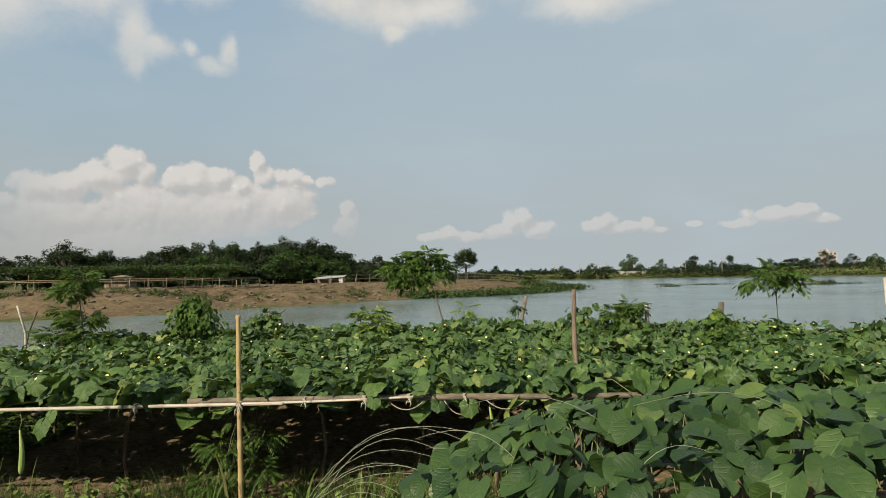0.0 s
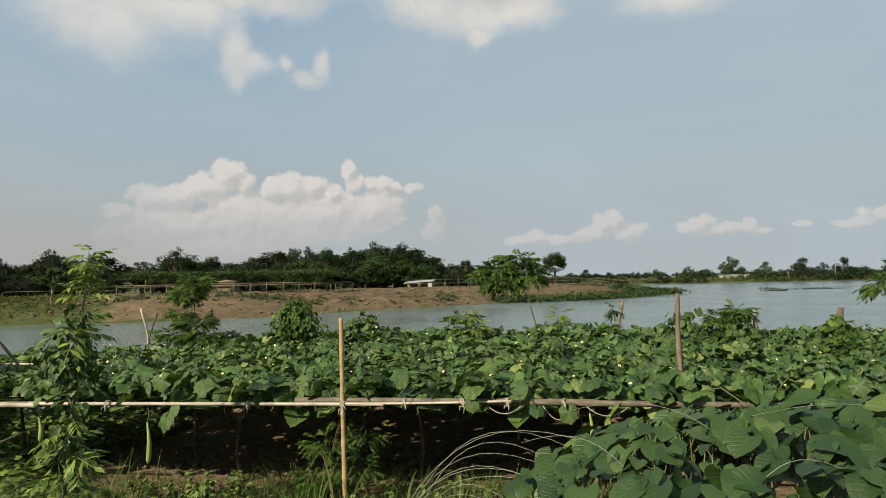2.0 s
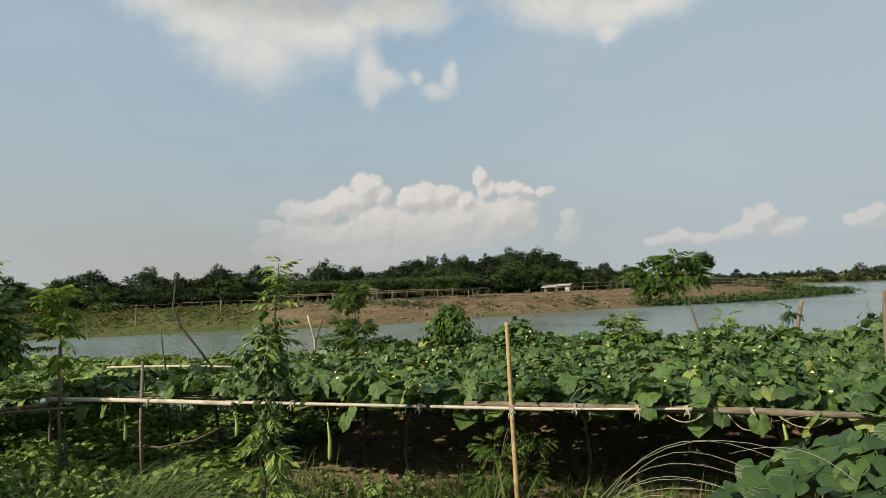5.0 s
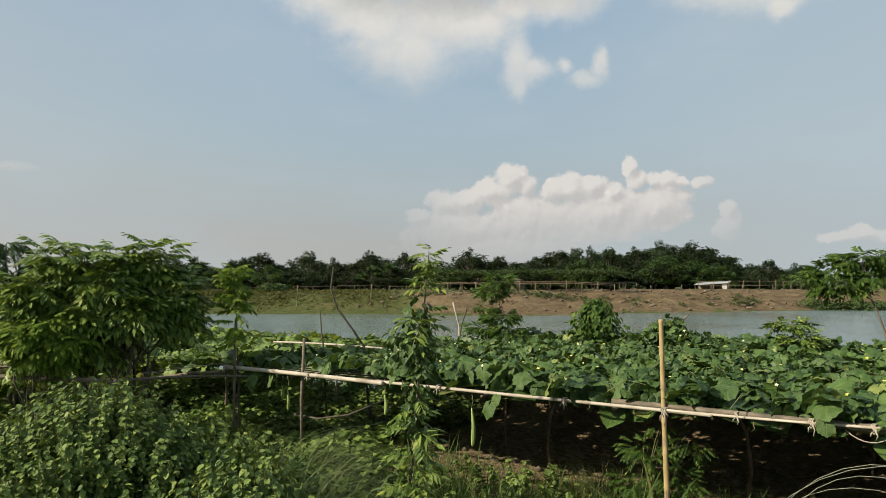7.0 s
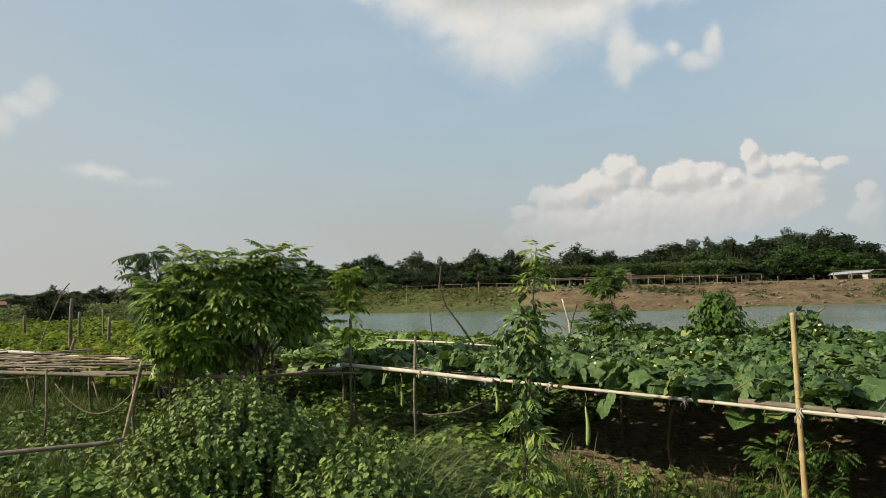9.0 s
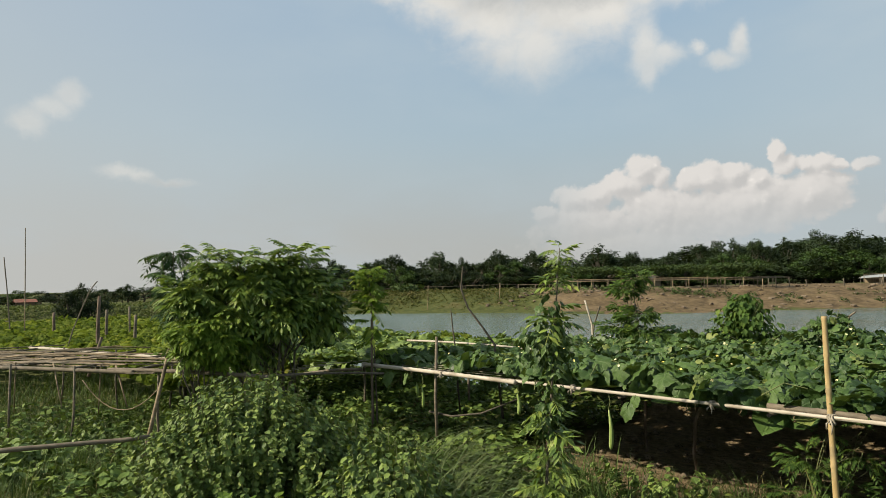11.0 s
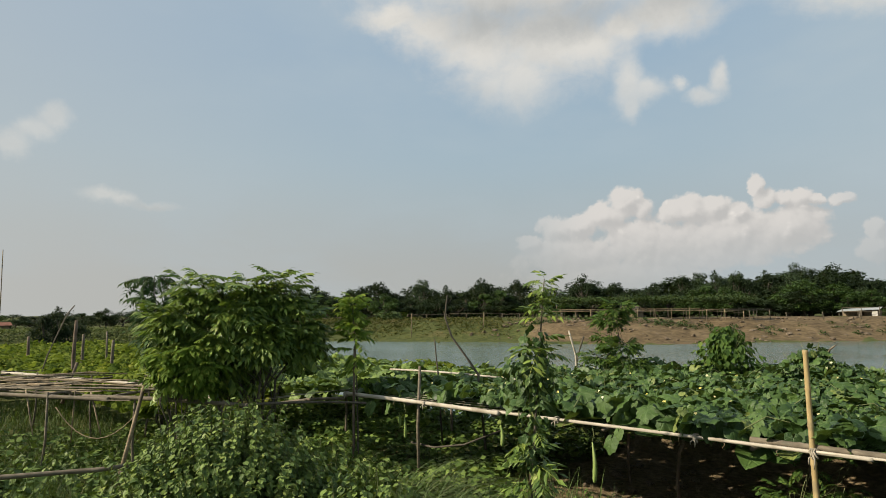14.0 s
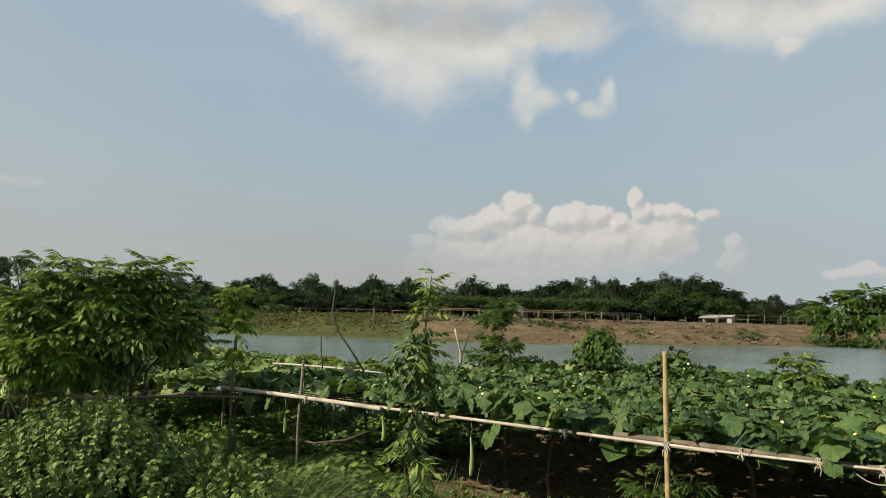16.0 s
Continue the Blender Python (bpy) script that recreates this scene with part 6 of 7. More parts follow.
for pts, r0, mat, lab in (
        ([(-14.84, 3.98, 0), (-14.85, 3.97, 0.9), (-14.83, 3.99, 1.66)], 0.040, SNAG, "rough brown fence post in a bright field of vines"),
        ([(-13.49, 4.27, 0), (-13.50, 4.26, 0.8), (-13.49, 4.27, 1.28)], 0.034, BAMBOO_GREY, "grey fence post in a bright field of vines"),
        ([(-17.47, 3.76, 0), (-17.48, 3.77, 0.8), (-17.47, 3.76, 1.28)], 0.036, SNAG, "rough brown fence post in a bright field of vines"),
        ([(-16.71, 4.70, 0), (-16.72, 4.69, 0.8), (-16.71, 4.69, 1.32)], 0.036, BAMBOO_GREY, "grey fence post in a bright field of vines"),
        ([(-16.56, 5.18, 0), (-16.57, 5.15, 1.38)], 0.026, BAMBOO_GREY, "grey fence post in a bright field of vines"),
        ([(-13.56, 3.00, 0.3), (-13.50, 3.17, 1.05), (-13.43, 3.42, 1.77), (-13.40, 3.54, 1.95)], 0.013, BAMBOO_GREY, "thin leaning stick over the field"),
        ([(-11.50, 2.90, 0.4), (-11.45, 3.07, 1.02)], 0.028, SNAG, "short slanting stick in the field vines"),
        ([(-20.03, 3.68, 0), (-20.03, 3.66, 2.2), (-20.04, 3.64, 3.5)], 0.013, BAMBOO_TAN, "tall thin pole standing in the field"),
        ([(-20.0, 3.4, 0), (-20.1, 3.3, 1.6), (-20.15, 3.2, 2.7)], 0.016, BAMBOO_GREY, "tall thin leaning pole in the field")):
    stake("field_post", pts, r0, r0 * 0.8, mat, lab, "post", "posts in the field")


def make_field():
    """The bright patch of low vines behind the bare frame, and the vines behind the young tree."""
    r = np.random.default_rng(44)
    t = thing("field_vines", (-15, 5, 0), "bright yellow-green vines spread over a low field trellis", "vine", kind="stuff")
    b_ = Buf()
    P = []
    for _ in range(15000):
        x, y = -8.2 - 19.0 * r.random() ** 1.15, r.uniform(0.0, 8.6)
        if y < 0.18 * (-8.2 - x) * 0.2 + 2.9 - 0.08 * (-x - 8) and x > -13:
            continue
        P.append((x, y, 0.70 + 0.16 * wave(x, y, 0.8, 2) + 0.08 * wave(x, y, 2.6, 6) + r.normal(0, 0.04)))
    P = np.array(P) - np.array([-15, 5, 0])
    leaf_mass(b_, P, LOBED, 0.18, r, -0.35, 0.5)
    part("foliage", b_, FIELD_LEAF, t, kind="stuff")
    t2 = thing("gourd_vine", (-7.2, 5.8, 0), "sparser gourd vine behind the young tree near the water", "vine", kind="stuff")
    b_ = Buf()
    P = []
    for _ in range(3200):
        x, y = r.uniform(-9.8, -5.2), r.uniform(4.5, 7.3)
        z = 0.92 + 0.10 * wave(x, y, 0.9, 12) + r.normal(0, 0.05) - 0.05
        if wave(x, y, 1.1, 5.5) > -0.22:
            P.append((x, y, z))
    leaf_mass(b_, np.array(P) - np.array([-7.2, 5.8, 0]), LOBED, 0.17, r, -0.3, 0.4)
    part("foliage", b_, WEED_LEAF, t2, kind="stuff")
    for i, (x, y) in enumerate(((-8.8, 5.0), (-7.2, 5.1), (-6.4, 6.3), (-8.2, 6.6))):
        part("prop", Buf().tube([(x + 7.2, y - 5.8, -0.3), (x + 7.2, y - 5.8, 0.88)], 0.018, 6), BAMBOO_GREY, t2)


make_field()


# ---- weeds and grass ----
def weed_bush(name, label, base, shoots, radius, height, leaf, mat, seed, tpl=ROUNDED, spread=0.5):
    """Many upright shoots with leaves in pairs."""
    r = np.random.default_rng(seed)
    t = thing(name, (base[0], base[1], 0.0), label, "weed")
    stems, leaves = Buf(), Buf()
    P, Y, S = [], [], []
    for i in range(shoots):
        a, d = r.uniform(0, 6.28), math.sqrt(r.random())
        bx, by = math.cos(a) * d * radius[0] * 0.8, math.sin(a) * d * radius[1] * 0.8
        h = height * (1 - 0.45 * d ** 2) * r.uniform(0.75, 1.08)
        tip = Vector((bx * 1.45 + r.normal(0, 0.05), by * 1.45 + r.normal(0, 0.05), h))
        foot = Vector((bx * 0.8, by * 0.8, -0.03))
        stems.tube([foot, foot.lerp(tip, 0.5) + Vector((r.normal(0, 0.03), r.normal(0, 0.03), 0)), tip], [0.005, 0.004, 0.002], 4, False)
        n = int(6 + h * 8)
        for q in range(n):
            u = 0.42 + 0.58 * (q / (n - 1)) ** 0.8
            p = foot.lerp(tip, u)
            w = r.uniform(0, 6.28)
            for s in (0, 1):
                P.append(p)
                Y.append(w + math.pi * s + r.normal(0, 0.3) if r.random() < 0.2 else math.atan2(-p.x, p.y) + r.normal(0, 0.6))
                S.append(leaf * (1.25 - 0.6 * u) * r.uniform(0.7, 1.2))
    P, Y, S = np.array([tuple(p) for p in P]), np.array(Y), np.array(S)
    m = turns(Y, r.normal(-0.55, 0.35, len(P)), r.normal(0, 0.3, len(P)), S)
    leaves.scatter(tpl, m, P)
    part("stem_mass", stems, STEM, t, kind="stuff")
    part("foliage", leaves, mat, t, kind="stuff")
    return t


weed_bush("weed_bush", "dense green weed bush with small opposite leaves", (-4.62, 2.10), 820, (0.66, 0.66), 1.10, 0.060, WEED_LEAF, 51)
weed_bush("weed_bush", "broad-leaved bright weeds close to the path", (-3.35, 1.42), 60, (0.42, 0.34), 0.74, 0.11, PALE_FROND, 52)
weed_bush("weed_bush", "leafy weeds in long grass before the trellis", (-3.25, 2.2), 260, (0.42, 0.42), 0.84, 0.062, WEED_LEAF, 53)
weed_bush("weed_bush", "broad-leaved weed close to the path", (-2.55, 1.62), 90, (0.42, 0.36), 0.75, 0.085, WEED_LEAF, 54)
weed_bush("weed_bush", "tangle of weeds below the young tree", (-6.1, 2.7), 170, (0.8, 0.7), 0.62, 0.075, WEED_LEAF, 55)
weed_bush("weed_bush", "tangle of weeds at the end of the trellis", (-5.2, 3.3), 190, (0.85, 0.7), 0.55, 0.075, WEED_LEAF, 56)
weed_bush("weed_bush", "low weeds at the edge of dark soil", (-2.75, 4.5), 22, (0.6, 0.2), 0.36, 0.075, WEED_LEAF, 157)
weed_bush("weed_bush", "low weeds at the edge of dark soil", (-0.7, 4.5), 26, (0.8, 0.2), 0.34, 0.07, WEED_LEAF, 158)
weed_bush("weed_bush", "low weeds at the edge of dark soil", (-3.6, 3.9), 40, (0.8, 0.3), 0.36, 0.07, WEED_LEAF, 57)
weed_bush("weed_bush", "low weeds beside a bamboo post", (-1.8, 3.9), 34, (0.6, 0.3), 0.38, 0.07, WEED_LEAF, 58)
weed_bush("weed_bush", "low weeds in the grass under the bare trellis", (-7.9, 2.3), 120, (1.6, 1.0), 0.36, 0.08, WEED_LEAF, 59)
weed_bush("weed_bush", "broad squash leaves low in the grass", (-7.6, 1.35), 26, (0.5, 0.4), 0.30, 0.2, WEED_LEAF, 60)


def make_carpet():
    """Low mixed weeds that fill the ground left of the dark soil and behind the saplings."""
    r = np.random.default_rng(160)
    t = thing("weed_carpet", (-6, 4, 0), "thick carpet of low mixed green weeds", "weeds", kind="stuff")
    b_ = Buf()
    P = []
    for _ in range(26000):
        x, y = r.uniform(-10.5, -3.4), r.uniform(1.2, 8.8)
        if (x > -4.4 and y > 4.6) or (y < 2.2 and x > -5.2) or (x < -6.6 and y < 3.4 and r.random() < 0.7):
            continue
        h = 0.18 + 0.16 * wave(x, y, 0.8, 7) + 0.10 * wave(x, y, 2.3, 3)
        P.append((x + 6, y - 4, max(0.03, h) * r.random() ** 0.5 + 0.02))
    leaf_mass(b_, np.array(P), [SMALL], 0.075, r, -0.1, 0.4)
    part("foliage", b_, CARPET_LEAF, t, kind="stuff")


make_carpet()


def make_blocking_weeds():
    r = np.random.default_rng(170)
    # weeds added along the rise to stop light entering under the trellis's back edge
    t = thing("bund_weeds", (0, 9, 0), "weeds added behind the trellis to keep light out from under it", "weeds", kind="stuff")
    b_ = Buf()
    n = 9000
    x, y = r.uniform(-6.5, 7.5, n), r.normal(8.95, 0.25, n)
    y = y - 0.33 * np.maximum(0, x - 1.5)
    z = ground_height(np.stack([x, y], 1))[0] + r.random(n) * 0.62
    leaf_mass(b_, np.stack([x, y - 9, z], 1), [SMALL], 0.10, r, -0.1, 0.4)
    part("foliage", b_, WEED_LEAF, t, kind="stuff")


make_blocking_weeds()


def make_grass():
    r = np.random.default_rng(61)
    t = thing("grass", (0, 0, 0), "rough uncut green grass on garden ground", "grass", kind="stuff")
    b_ = Buf()

    def sow(n, x0, x1, y0, y1, ln, keep):
        x, y = r.uniform(x0, x1, n), r.uniform(y0, y1, n)
        ok = np.array([keep(a, c) for a, c in zip(x, y)])
        x, y = x[ok], y[ok]
        k = len(x)
        z = ground_height(np.stack([x, y], 1))[0] - 0.02
        m = turns(r.uniform(0, 6.28, k), r.normal(0, 0.15, k), np.zeros(k), ln * r.uniform(0.5, 1.2, k))
        which = r.integers(0, 3, k)
        P = np.stack([x, y, z], 1)
        for q in range(3):
            b_.scatter(BLADES[q], m[which == q], P[which == q])

    sow(17000, -9.5, -1.0, 0.8, 5.4, 0.24, lambda x, y: wave(x, y, 1.2, 3) > -0.25 and not (y > 5.2 and x > -4.2))
    sow(9500, -2.6, 1.6, 2.6, 5.3, 0.25, lambda x, y: wave(x, y, 1.6, 8) > -0.2)
    sow(11000, -14.0, -6.2, -0.2, 3.8, 0.34, lambda x, y: True)
    sow(1500, -5.0, 3.0, 4.6, 6.0, 0.12, lambda x, y: wave(x, y, 1.3, 2) > 0.15)
    part("blades", b_, GRASS_BLADE, t, kind="stuff")
    t = thing("dry_litter", (-1, 4.8, 0), "dry straw and brown litter at the edge of the dug soil", "litter", kind="stuff")
    b_ = Buf()
    n = 2600
    x, y = r.uniform(-3.4, 1.4, n), r.normal(4.85, 0.28, n)
    m = turns(r.uniform(0, 6.28, n), r.normal(-1.25, 0.25, n), r.normal(0, 0.4, n), r.uniform(0.06, 0.20, n))
    P = np.stack([x + 1, y - 4.8, ground_height(np.stack([x, y], 1))[0] + r.uniform(0.01, 0.05, n)], 1)
    b_.scatter(BLADES[2], m, P)
    part("blades", b_, STRAW, t, kind="stuff")


def grass_tuft(label, base, n, ln, seed, mat, lean=0.0, toward=0.0, width=1.0, blades=BLADES):
    r = np.random.default_rng(seed)
    t = thing("grass_tuft", (base[0], base[1], 0.0), label, "grass", kind="stuff")
    b_ = Buf()
    yaw = r.uniform(0, 6.28, n) if not lean else r.normal(toward, lean, n)
    P = np.stack([r.normal(0, 0.16, n), r.normal(0, 0.16, n), np.full(n, -0.03)], 1)
    m = turns(yaw, r.normal(0, 0.12, n), np.zeros(n), ln * r.uniform(0.55, 1.15, n))
    m[:, :, 0] *= width
    for q in range(3):
        sel = r.integers(0, 3, n) == q
        b_.scatter(blades[q], m[sel], P[sel])
    part("blades", b_, mat, t, kind="stuff")
    return t


make_grass()
grass_tuft("tall drooping green grass before the trellis", (-4.30, 3.65), 260, 1.02, 62, ARCH_BLADE, 0.6, -0.8, 0.6, DROOPING)
grass_tuft("tall drooping green grass before the trellis", (-3.75, 3.30), 220, 0.95, 63, ARCH_BLADE, 0.6, -0.8, 0.6, DROOPING)
grass_tuft("tall drooping green grass before the trellis", (-4.9, 3.5), 120, 0.85, 64, ARCH_BLADE, 0.6, -0.8, 0.6, DROOPING)
grass_tuft("long grass beside a bamboo post", (-1.75, 3.95), 150, 0.55, 65, GRASS_BLADE, width=0.7)
grass_tuft("broad upright grass blades beside a bamboo post", (-1.42, 4.2), 16, 0.60, 66, GRASS_BLADE, 6.0, 0, 1.8)
grass_tuft("long grass in front of dark soil", (-0.9, 3.9), 170, 0.40, 67, GRASS_BLADE, width=0.7)
for x, y, n, ln, s in ((-2.45, 4.15, 150, 0.42, 301), (-2.0, 4.45, 120, 0.38, 302), (-0.9, 4.35, 150, 0.42, 303), (-0.45, 4.1, 170, 0.52, 304), (-3.3, 4.2, 170, 0.52, 305), (-2.7, 3.8, 170, 0.55, 306), (0.0, 4.2, 110, 0.4, 307), (-1.35, 3.7, 140, 0.5, 308)):
    grass_tuft("loose tuft of green grass at the edge of the trellis", (x, y), n, ln, s, GRASS_BLADE, width=0.7)
grass_tuft("bright rough grass under the bare trellis", (-7.0, 1.5), 260, 0.45, 68, GRASS_BLADE, width=0.7)
grass_tuft("long grass beside the broad-leaved climber", (-0.35, 3.3), 150, 0.35, 69, GRASS_BLADE, width=0.7)


def arching_stems():
    """Long pale grass culms that arch beside and over the broad leaves."""
    r = random.Random(72)
    for i in range(18):
        t = thing("grass_stem", (0, 0, 0), "long thin arching pale grass stem", "grass", "arching grass stems")
        if i < 9:            # a fan that springs up beside the mound and bows over it
            a = Vector((-0.82 + r.uniform(-0.10, 0.06), 3.52 + r.uniform(-0.05, 0.05), 0.40))
            e = Vector((0.22 + r.uniform(-0.30, 0.22), 2.80 + r.uniform(-0.15, 0.25), 0.90 - 0.045 * i))
            lift = r.uniform(0.34, 0.40) - 0.018 * i
        else:                # blades lying over the broad leaves
            x, y = r.uniform(0.2, 2.4), r.uniform(1.9, 3.0)
            a = Vector((x, y, (mound_height(x, y) or 0.9) - 0.15))
            e = a + Vector((r.choice((-1, 1)) * r.uniform(0.3, 0.9), r.uniform(-0.3, 0.35), r.uniform(0.10, 0.22)))
            lift = 0.14
        t.location = a
        pts = [(e - a) * q + Vector((0, 0, lift * 4 * q * (1 - q) * (1.15 - 0.5 * q))) for q in np.linspace(0, 1, 12)]
        part("culm", Buf().tube(pts, [0.0021 - 0.0013 * q for q in np.linspace(0, 1, 12)], 5), DRY_BLADE, t)


arching_stems()


def make_clods():
    """Lumps of dug earth under the trellis."""
    r = np.random.default_rng(81)
    protos = []
    for s in range(4):
        bm = bmesh.new()
        bmesh.ops.create_icosphere(bm, subdivisions=1, radius=1.0)
        for v in bm.verts:
            v.co *= 0.75 + 0.5 * r.random()
            v.co.z *= 0.6
        me = bpy.data.meshes.new("clod")
        bm.to_mesh(me)
        bm.free()
        me.materials.append(CLOD)
        protos.append(me)
    n = 0
    while n < 260:
        x, y = r.uniform(-4.0, 2.6), r.uniform(4.75, 6.9)
        ob = new("clod", protos[n % 4])
        s = r.uniform(0.02, 0.065)
        ob.matrix_basis = Matrix.Translation((x, y, land(x, y) + s * 0.2)) @ Matrix.Rotation(r.uniform(0, 6.28), 4, "Z") @ Matrix.Scale(s, 4)
        ob.parent = ground
        n += 1


make_clods()


# ---- far bank ----
def bank_fence(name, label, pts, post_h, gap, rails, seed, posts_mat=BAMBOO_GREY, leafy=0.0):
    r = random.Random(seed)
    t = thing(name, (pts[0][0], pts[0][1], land(*pts[0])), label, "fence")
    o = Vector(t.location)
    for (ax, ay), (bx, by) in zip(pts, pts[1:]):
        ln = math.hypot(bx - ax, by - ay)
        k = max(1, int(ln / gap))
        for i in range(k + 1):
            u = i / k
            x, y = ax + (bx - ax) * u + r.uniform(-0.1, 0.1), ay + (by - ay) * u
            z = land(x, y)
            part("post", Buf().tube([Vector((x, y, z - 0.2)) - o, Vector((x + r.uniform(-0.06, 0.06), y, z + post_h * r.uniform(0.9, 1.15))) - o], [0.036, 0.032], 6), posts_mat, t)
        for h in rails:
            n = max(2, int(ln / 3))
            q = [Vector((ax + (bx - ax) * i / n, ay + (by - ay) * i / n, 0)) for i in range(n + 1)]
            part("rail", Buf().tube([Vector((v.x, v.y, land(v.x, v.y) + h + r.uniform(-0.05, 0.05))) - o for v in q], 0.022, 5), posts_mat, t)
    return t


def make_bank():
    # gourd trellis on the bank: four rows of posts with rails and thin vines on top
    rows = [[(-36.5, 50.6), (-30.0, 53.0), (-19.2, 57.4)], [(-36.0, 52.4), (-29.4, 54.8), (-18.6, 59.2)], [(-35.4, 54.2), (-28.8, 56.6), (-18.0, 61.0)]]
    for i, row in enumerate(rows):
        bank_fence("bank_trellis", "long low trellis of pale poles on the far bank", row, 0.9, 1.3, (0.88, 0.76) if i == 0 else (0.88, 0.80), 200 + i, BAMBOO_TAN if i == 0 else BAMBOO_GREY)
    r = np.random.default_rng(205)
    v = thing("bank_vines", (-27, 55, 1), "thin vines lying over the far trellis", "vine", kind="stuff")
    b_ = Buf()
    u, w = r.random(1400), r.random(1400)
    x = -36.5 + 17.3 * u
    y = 50.6 + 6.8 * u + 4.0 * w
    P = np.stack([x + 27, y - 55, 2.06 + r.normal(-0.05, 0.07, 1400)], 1)
    leaf_mass(b_, P, CLUMPS, 0.35, r)
    part("foliage", b_, SHORE_LEAF, v, kind="stuff")
    bank_fence("bank_fence", "thin pole fence along the crest of the far bank", [(-19.0, 58.5), (-12.0, 66.0), (-5.0, 74.0)], 0.75, 3.2, (), 210)
    bank_fence("bank_fence", "dark pole fence with rails along the far bank", [(-15.0, 74.0), (-6.0, 76.5), (2.0, 82.0), (9.0, 88.0), (13.5, 94.0)], 1.0, 1.5, (0.95, 0.55), 211)
    bank_fence("bank_fence", "low rail fence on the grassy bank", [(-57.0, 37.0), (-50.0, 43.5), (-45.0, 47.0)], 0.5, 2.0, (0.45,), 212, BAMBOO_GREY)
    bank_fence("bank_fence", "low rail fence on the grassy bank", [(-45.0, 47.5), (-40.0, 50.0), (-36.5, 51.0)], 0.55, 1.6, (0.52,), 213, BAMBOO_GREY)
    for x, y, h in ((-38.9, 36.2, 2.2), (-36.0, 42.2, 1.4), (-37.5, 56.0, 1.5)):
        stake("bank_pole", [(x, y, land(x, y) - 0.1), (x + 0.1, y, land(x, y) + h)], 0.035, 0.025, BAMBOO_TAN, "single thin pole on the far bank", "pole", "poles on the bank")
    # raised walkway behind the dark rail
    w = thing("walkway", (2.0, 82.0, land(2.0, 82.0)), "low pole walkway along the tip of the far bank", "walkway")
    way = [(-6.0, 76.9), (2.0, 82.4), (9.0, 88.4), (13.2, 93.6), (15.6, 97.0)]
    tops = (0.98, 1.02, 1.02, 0.95, 0.30)
    for i in range(4):
        (ax, ay), (bx, by) = way[i], way[i + 1]
        za, zb = land(ax, ay) + tops[i] - w.location.z, land(bx, by) + tops[i + 1] - w.location.z
        n = 8
        for q in range(n):
            u0, u1 = q / n, (q + 0.92) / n
            c = [(ax + (bx - ax) * u - 2.0, ay + (by - ay) * u - 82.0, za + (zb - za) * u) for u in (u0, u1)]
            b_ = Buf()
            vs = []
            for x, y, z in c:
                vs += [(x, y, z), (x - 0.9, y + 1.2, z), (x, y, z - 0.07), (x - 0.9, y + 1.2, z - 0.07)]
            b_.add(vs, [(0, 4, 5), (0, 5, 1), (2, 7, 6), (2, 3, 7), (0, 2, 6), (0, 6, 4), (1, 5, 7), (1, 7, 3), (0, 1, 3), (0, 3, 2), (4, 6, 7), (4, 7, 5)])
            part("plank", b_, BAMBOO_GREY, w, smooth=False)
        for q in range(4):
            u = q / 4
            x, y = ax + (bx - ax) * u - 0.9, ay + (by - ay) * u + 1.2
            part("post", Buf().tube([(x - 2.0, y - 82.0, land(x, y) - 0.1 - w.location.z), (x - 2.0, y - 82.0, za + (zb - za) * u - 0.05)], 0.05, 6), BARK, w)
    # tin shed
    s = thing("shed", (-13.9, 76.2, land(-13.9, 76.2) - 0.18), "low open shed with a pale tin roof on the far bank", "shed")
    for i, (x, y) in enumerate(((-2.1, -0.8), (0.0, -0.9), (2.1, -0.9), (-2.1, 1.6), (0.0, 1.6), (2.1, 1.6))):
        part("post", Buf().tube([(x, y, -0.2), (x, y, 1.0)], 0.05, 6), BAMBOO_GREY, s)
    rb = Buf()
    n = 40
    for i in range(n + 1):
        x = -2.3 + 4.6 * i / n
        z = 0.02 * (i % 2) + 0.22 * i / n
        rb.add([(x, -1.2, 0.82 + z), (x, 1.9, 1.12 + z), (x, -1.2, 0.80 + z), (x, 1.9, 1.10 + z)], [])
    q = Buf()
    vs = np.concatenate(rb.v)
    fs = []
    for i in range(n):
        a = 4 * i
        fs += [(a, a + 4, a + 5), (a, a + 5, a + 1), (a + 2, a + 7, a + 6), (a + 2, a + 3, a + 7), (a, a + 2, a + 6), (a, a + 6, a + 4)]
    q.add(vs, fs)
    s.scale = (0.8, 0.8, 0.92)
    part("roof", q, TIN, s, "corrugated pale tin roof", smooth=False)
    part("wall", Buf().box((1.5, -0.95, 0.0), (2.1, -0.88, 0.9)), PLASTER, s, "white sheet wall", smooth=False)
    part("wall", Buf().box((-2.1, 1.45, 0.0), (2.1, 1.55, 1.0)), THATCH, s, smooth=False)
    # house in the trees: brown walls under two tiers of roof, the upper one pale
    h = thing("house", (-36.3, 69.5, land(-36.3, 69.5) - 0.1), "small brown house with two tiers of roof among trees", "house")
    part("wall", Buf().box((-1.25, -0.8, -0.2), (1.25, 1.6, 0.80)), THATCH, h, smooth=False)
    for cx, w_, z0, z1, mat in ((0.0, 1.5, 0.78, 0.98, BARK), (0.25, 0.75, 1.32, 1.55, THATCH)):
        e = 0.45 * w_
        part("roof", Buf().add([(cx - w_, -1.1, z0), (cx + w_, -1.1, z0), (cx + w_, 1.9, z0), (cx - w_, 1.9, z0), (cx - e, 0.4, z1), (cx + e, 0.4, z1)], [(0, 1, 5), (0, 5, 4), (1, 2, 5), (2, 3, 4), (2, 4, 5), (3, 0, 4), (0, 2, 1), (0, 3, 2)]), mat, h, smooth=False)
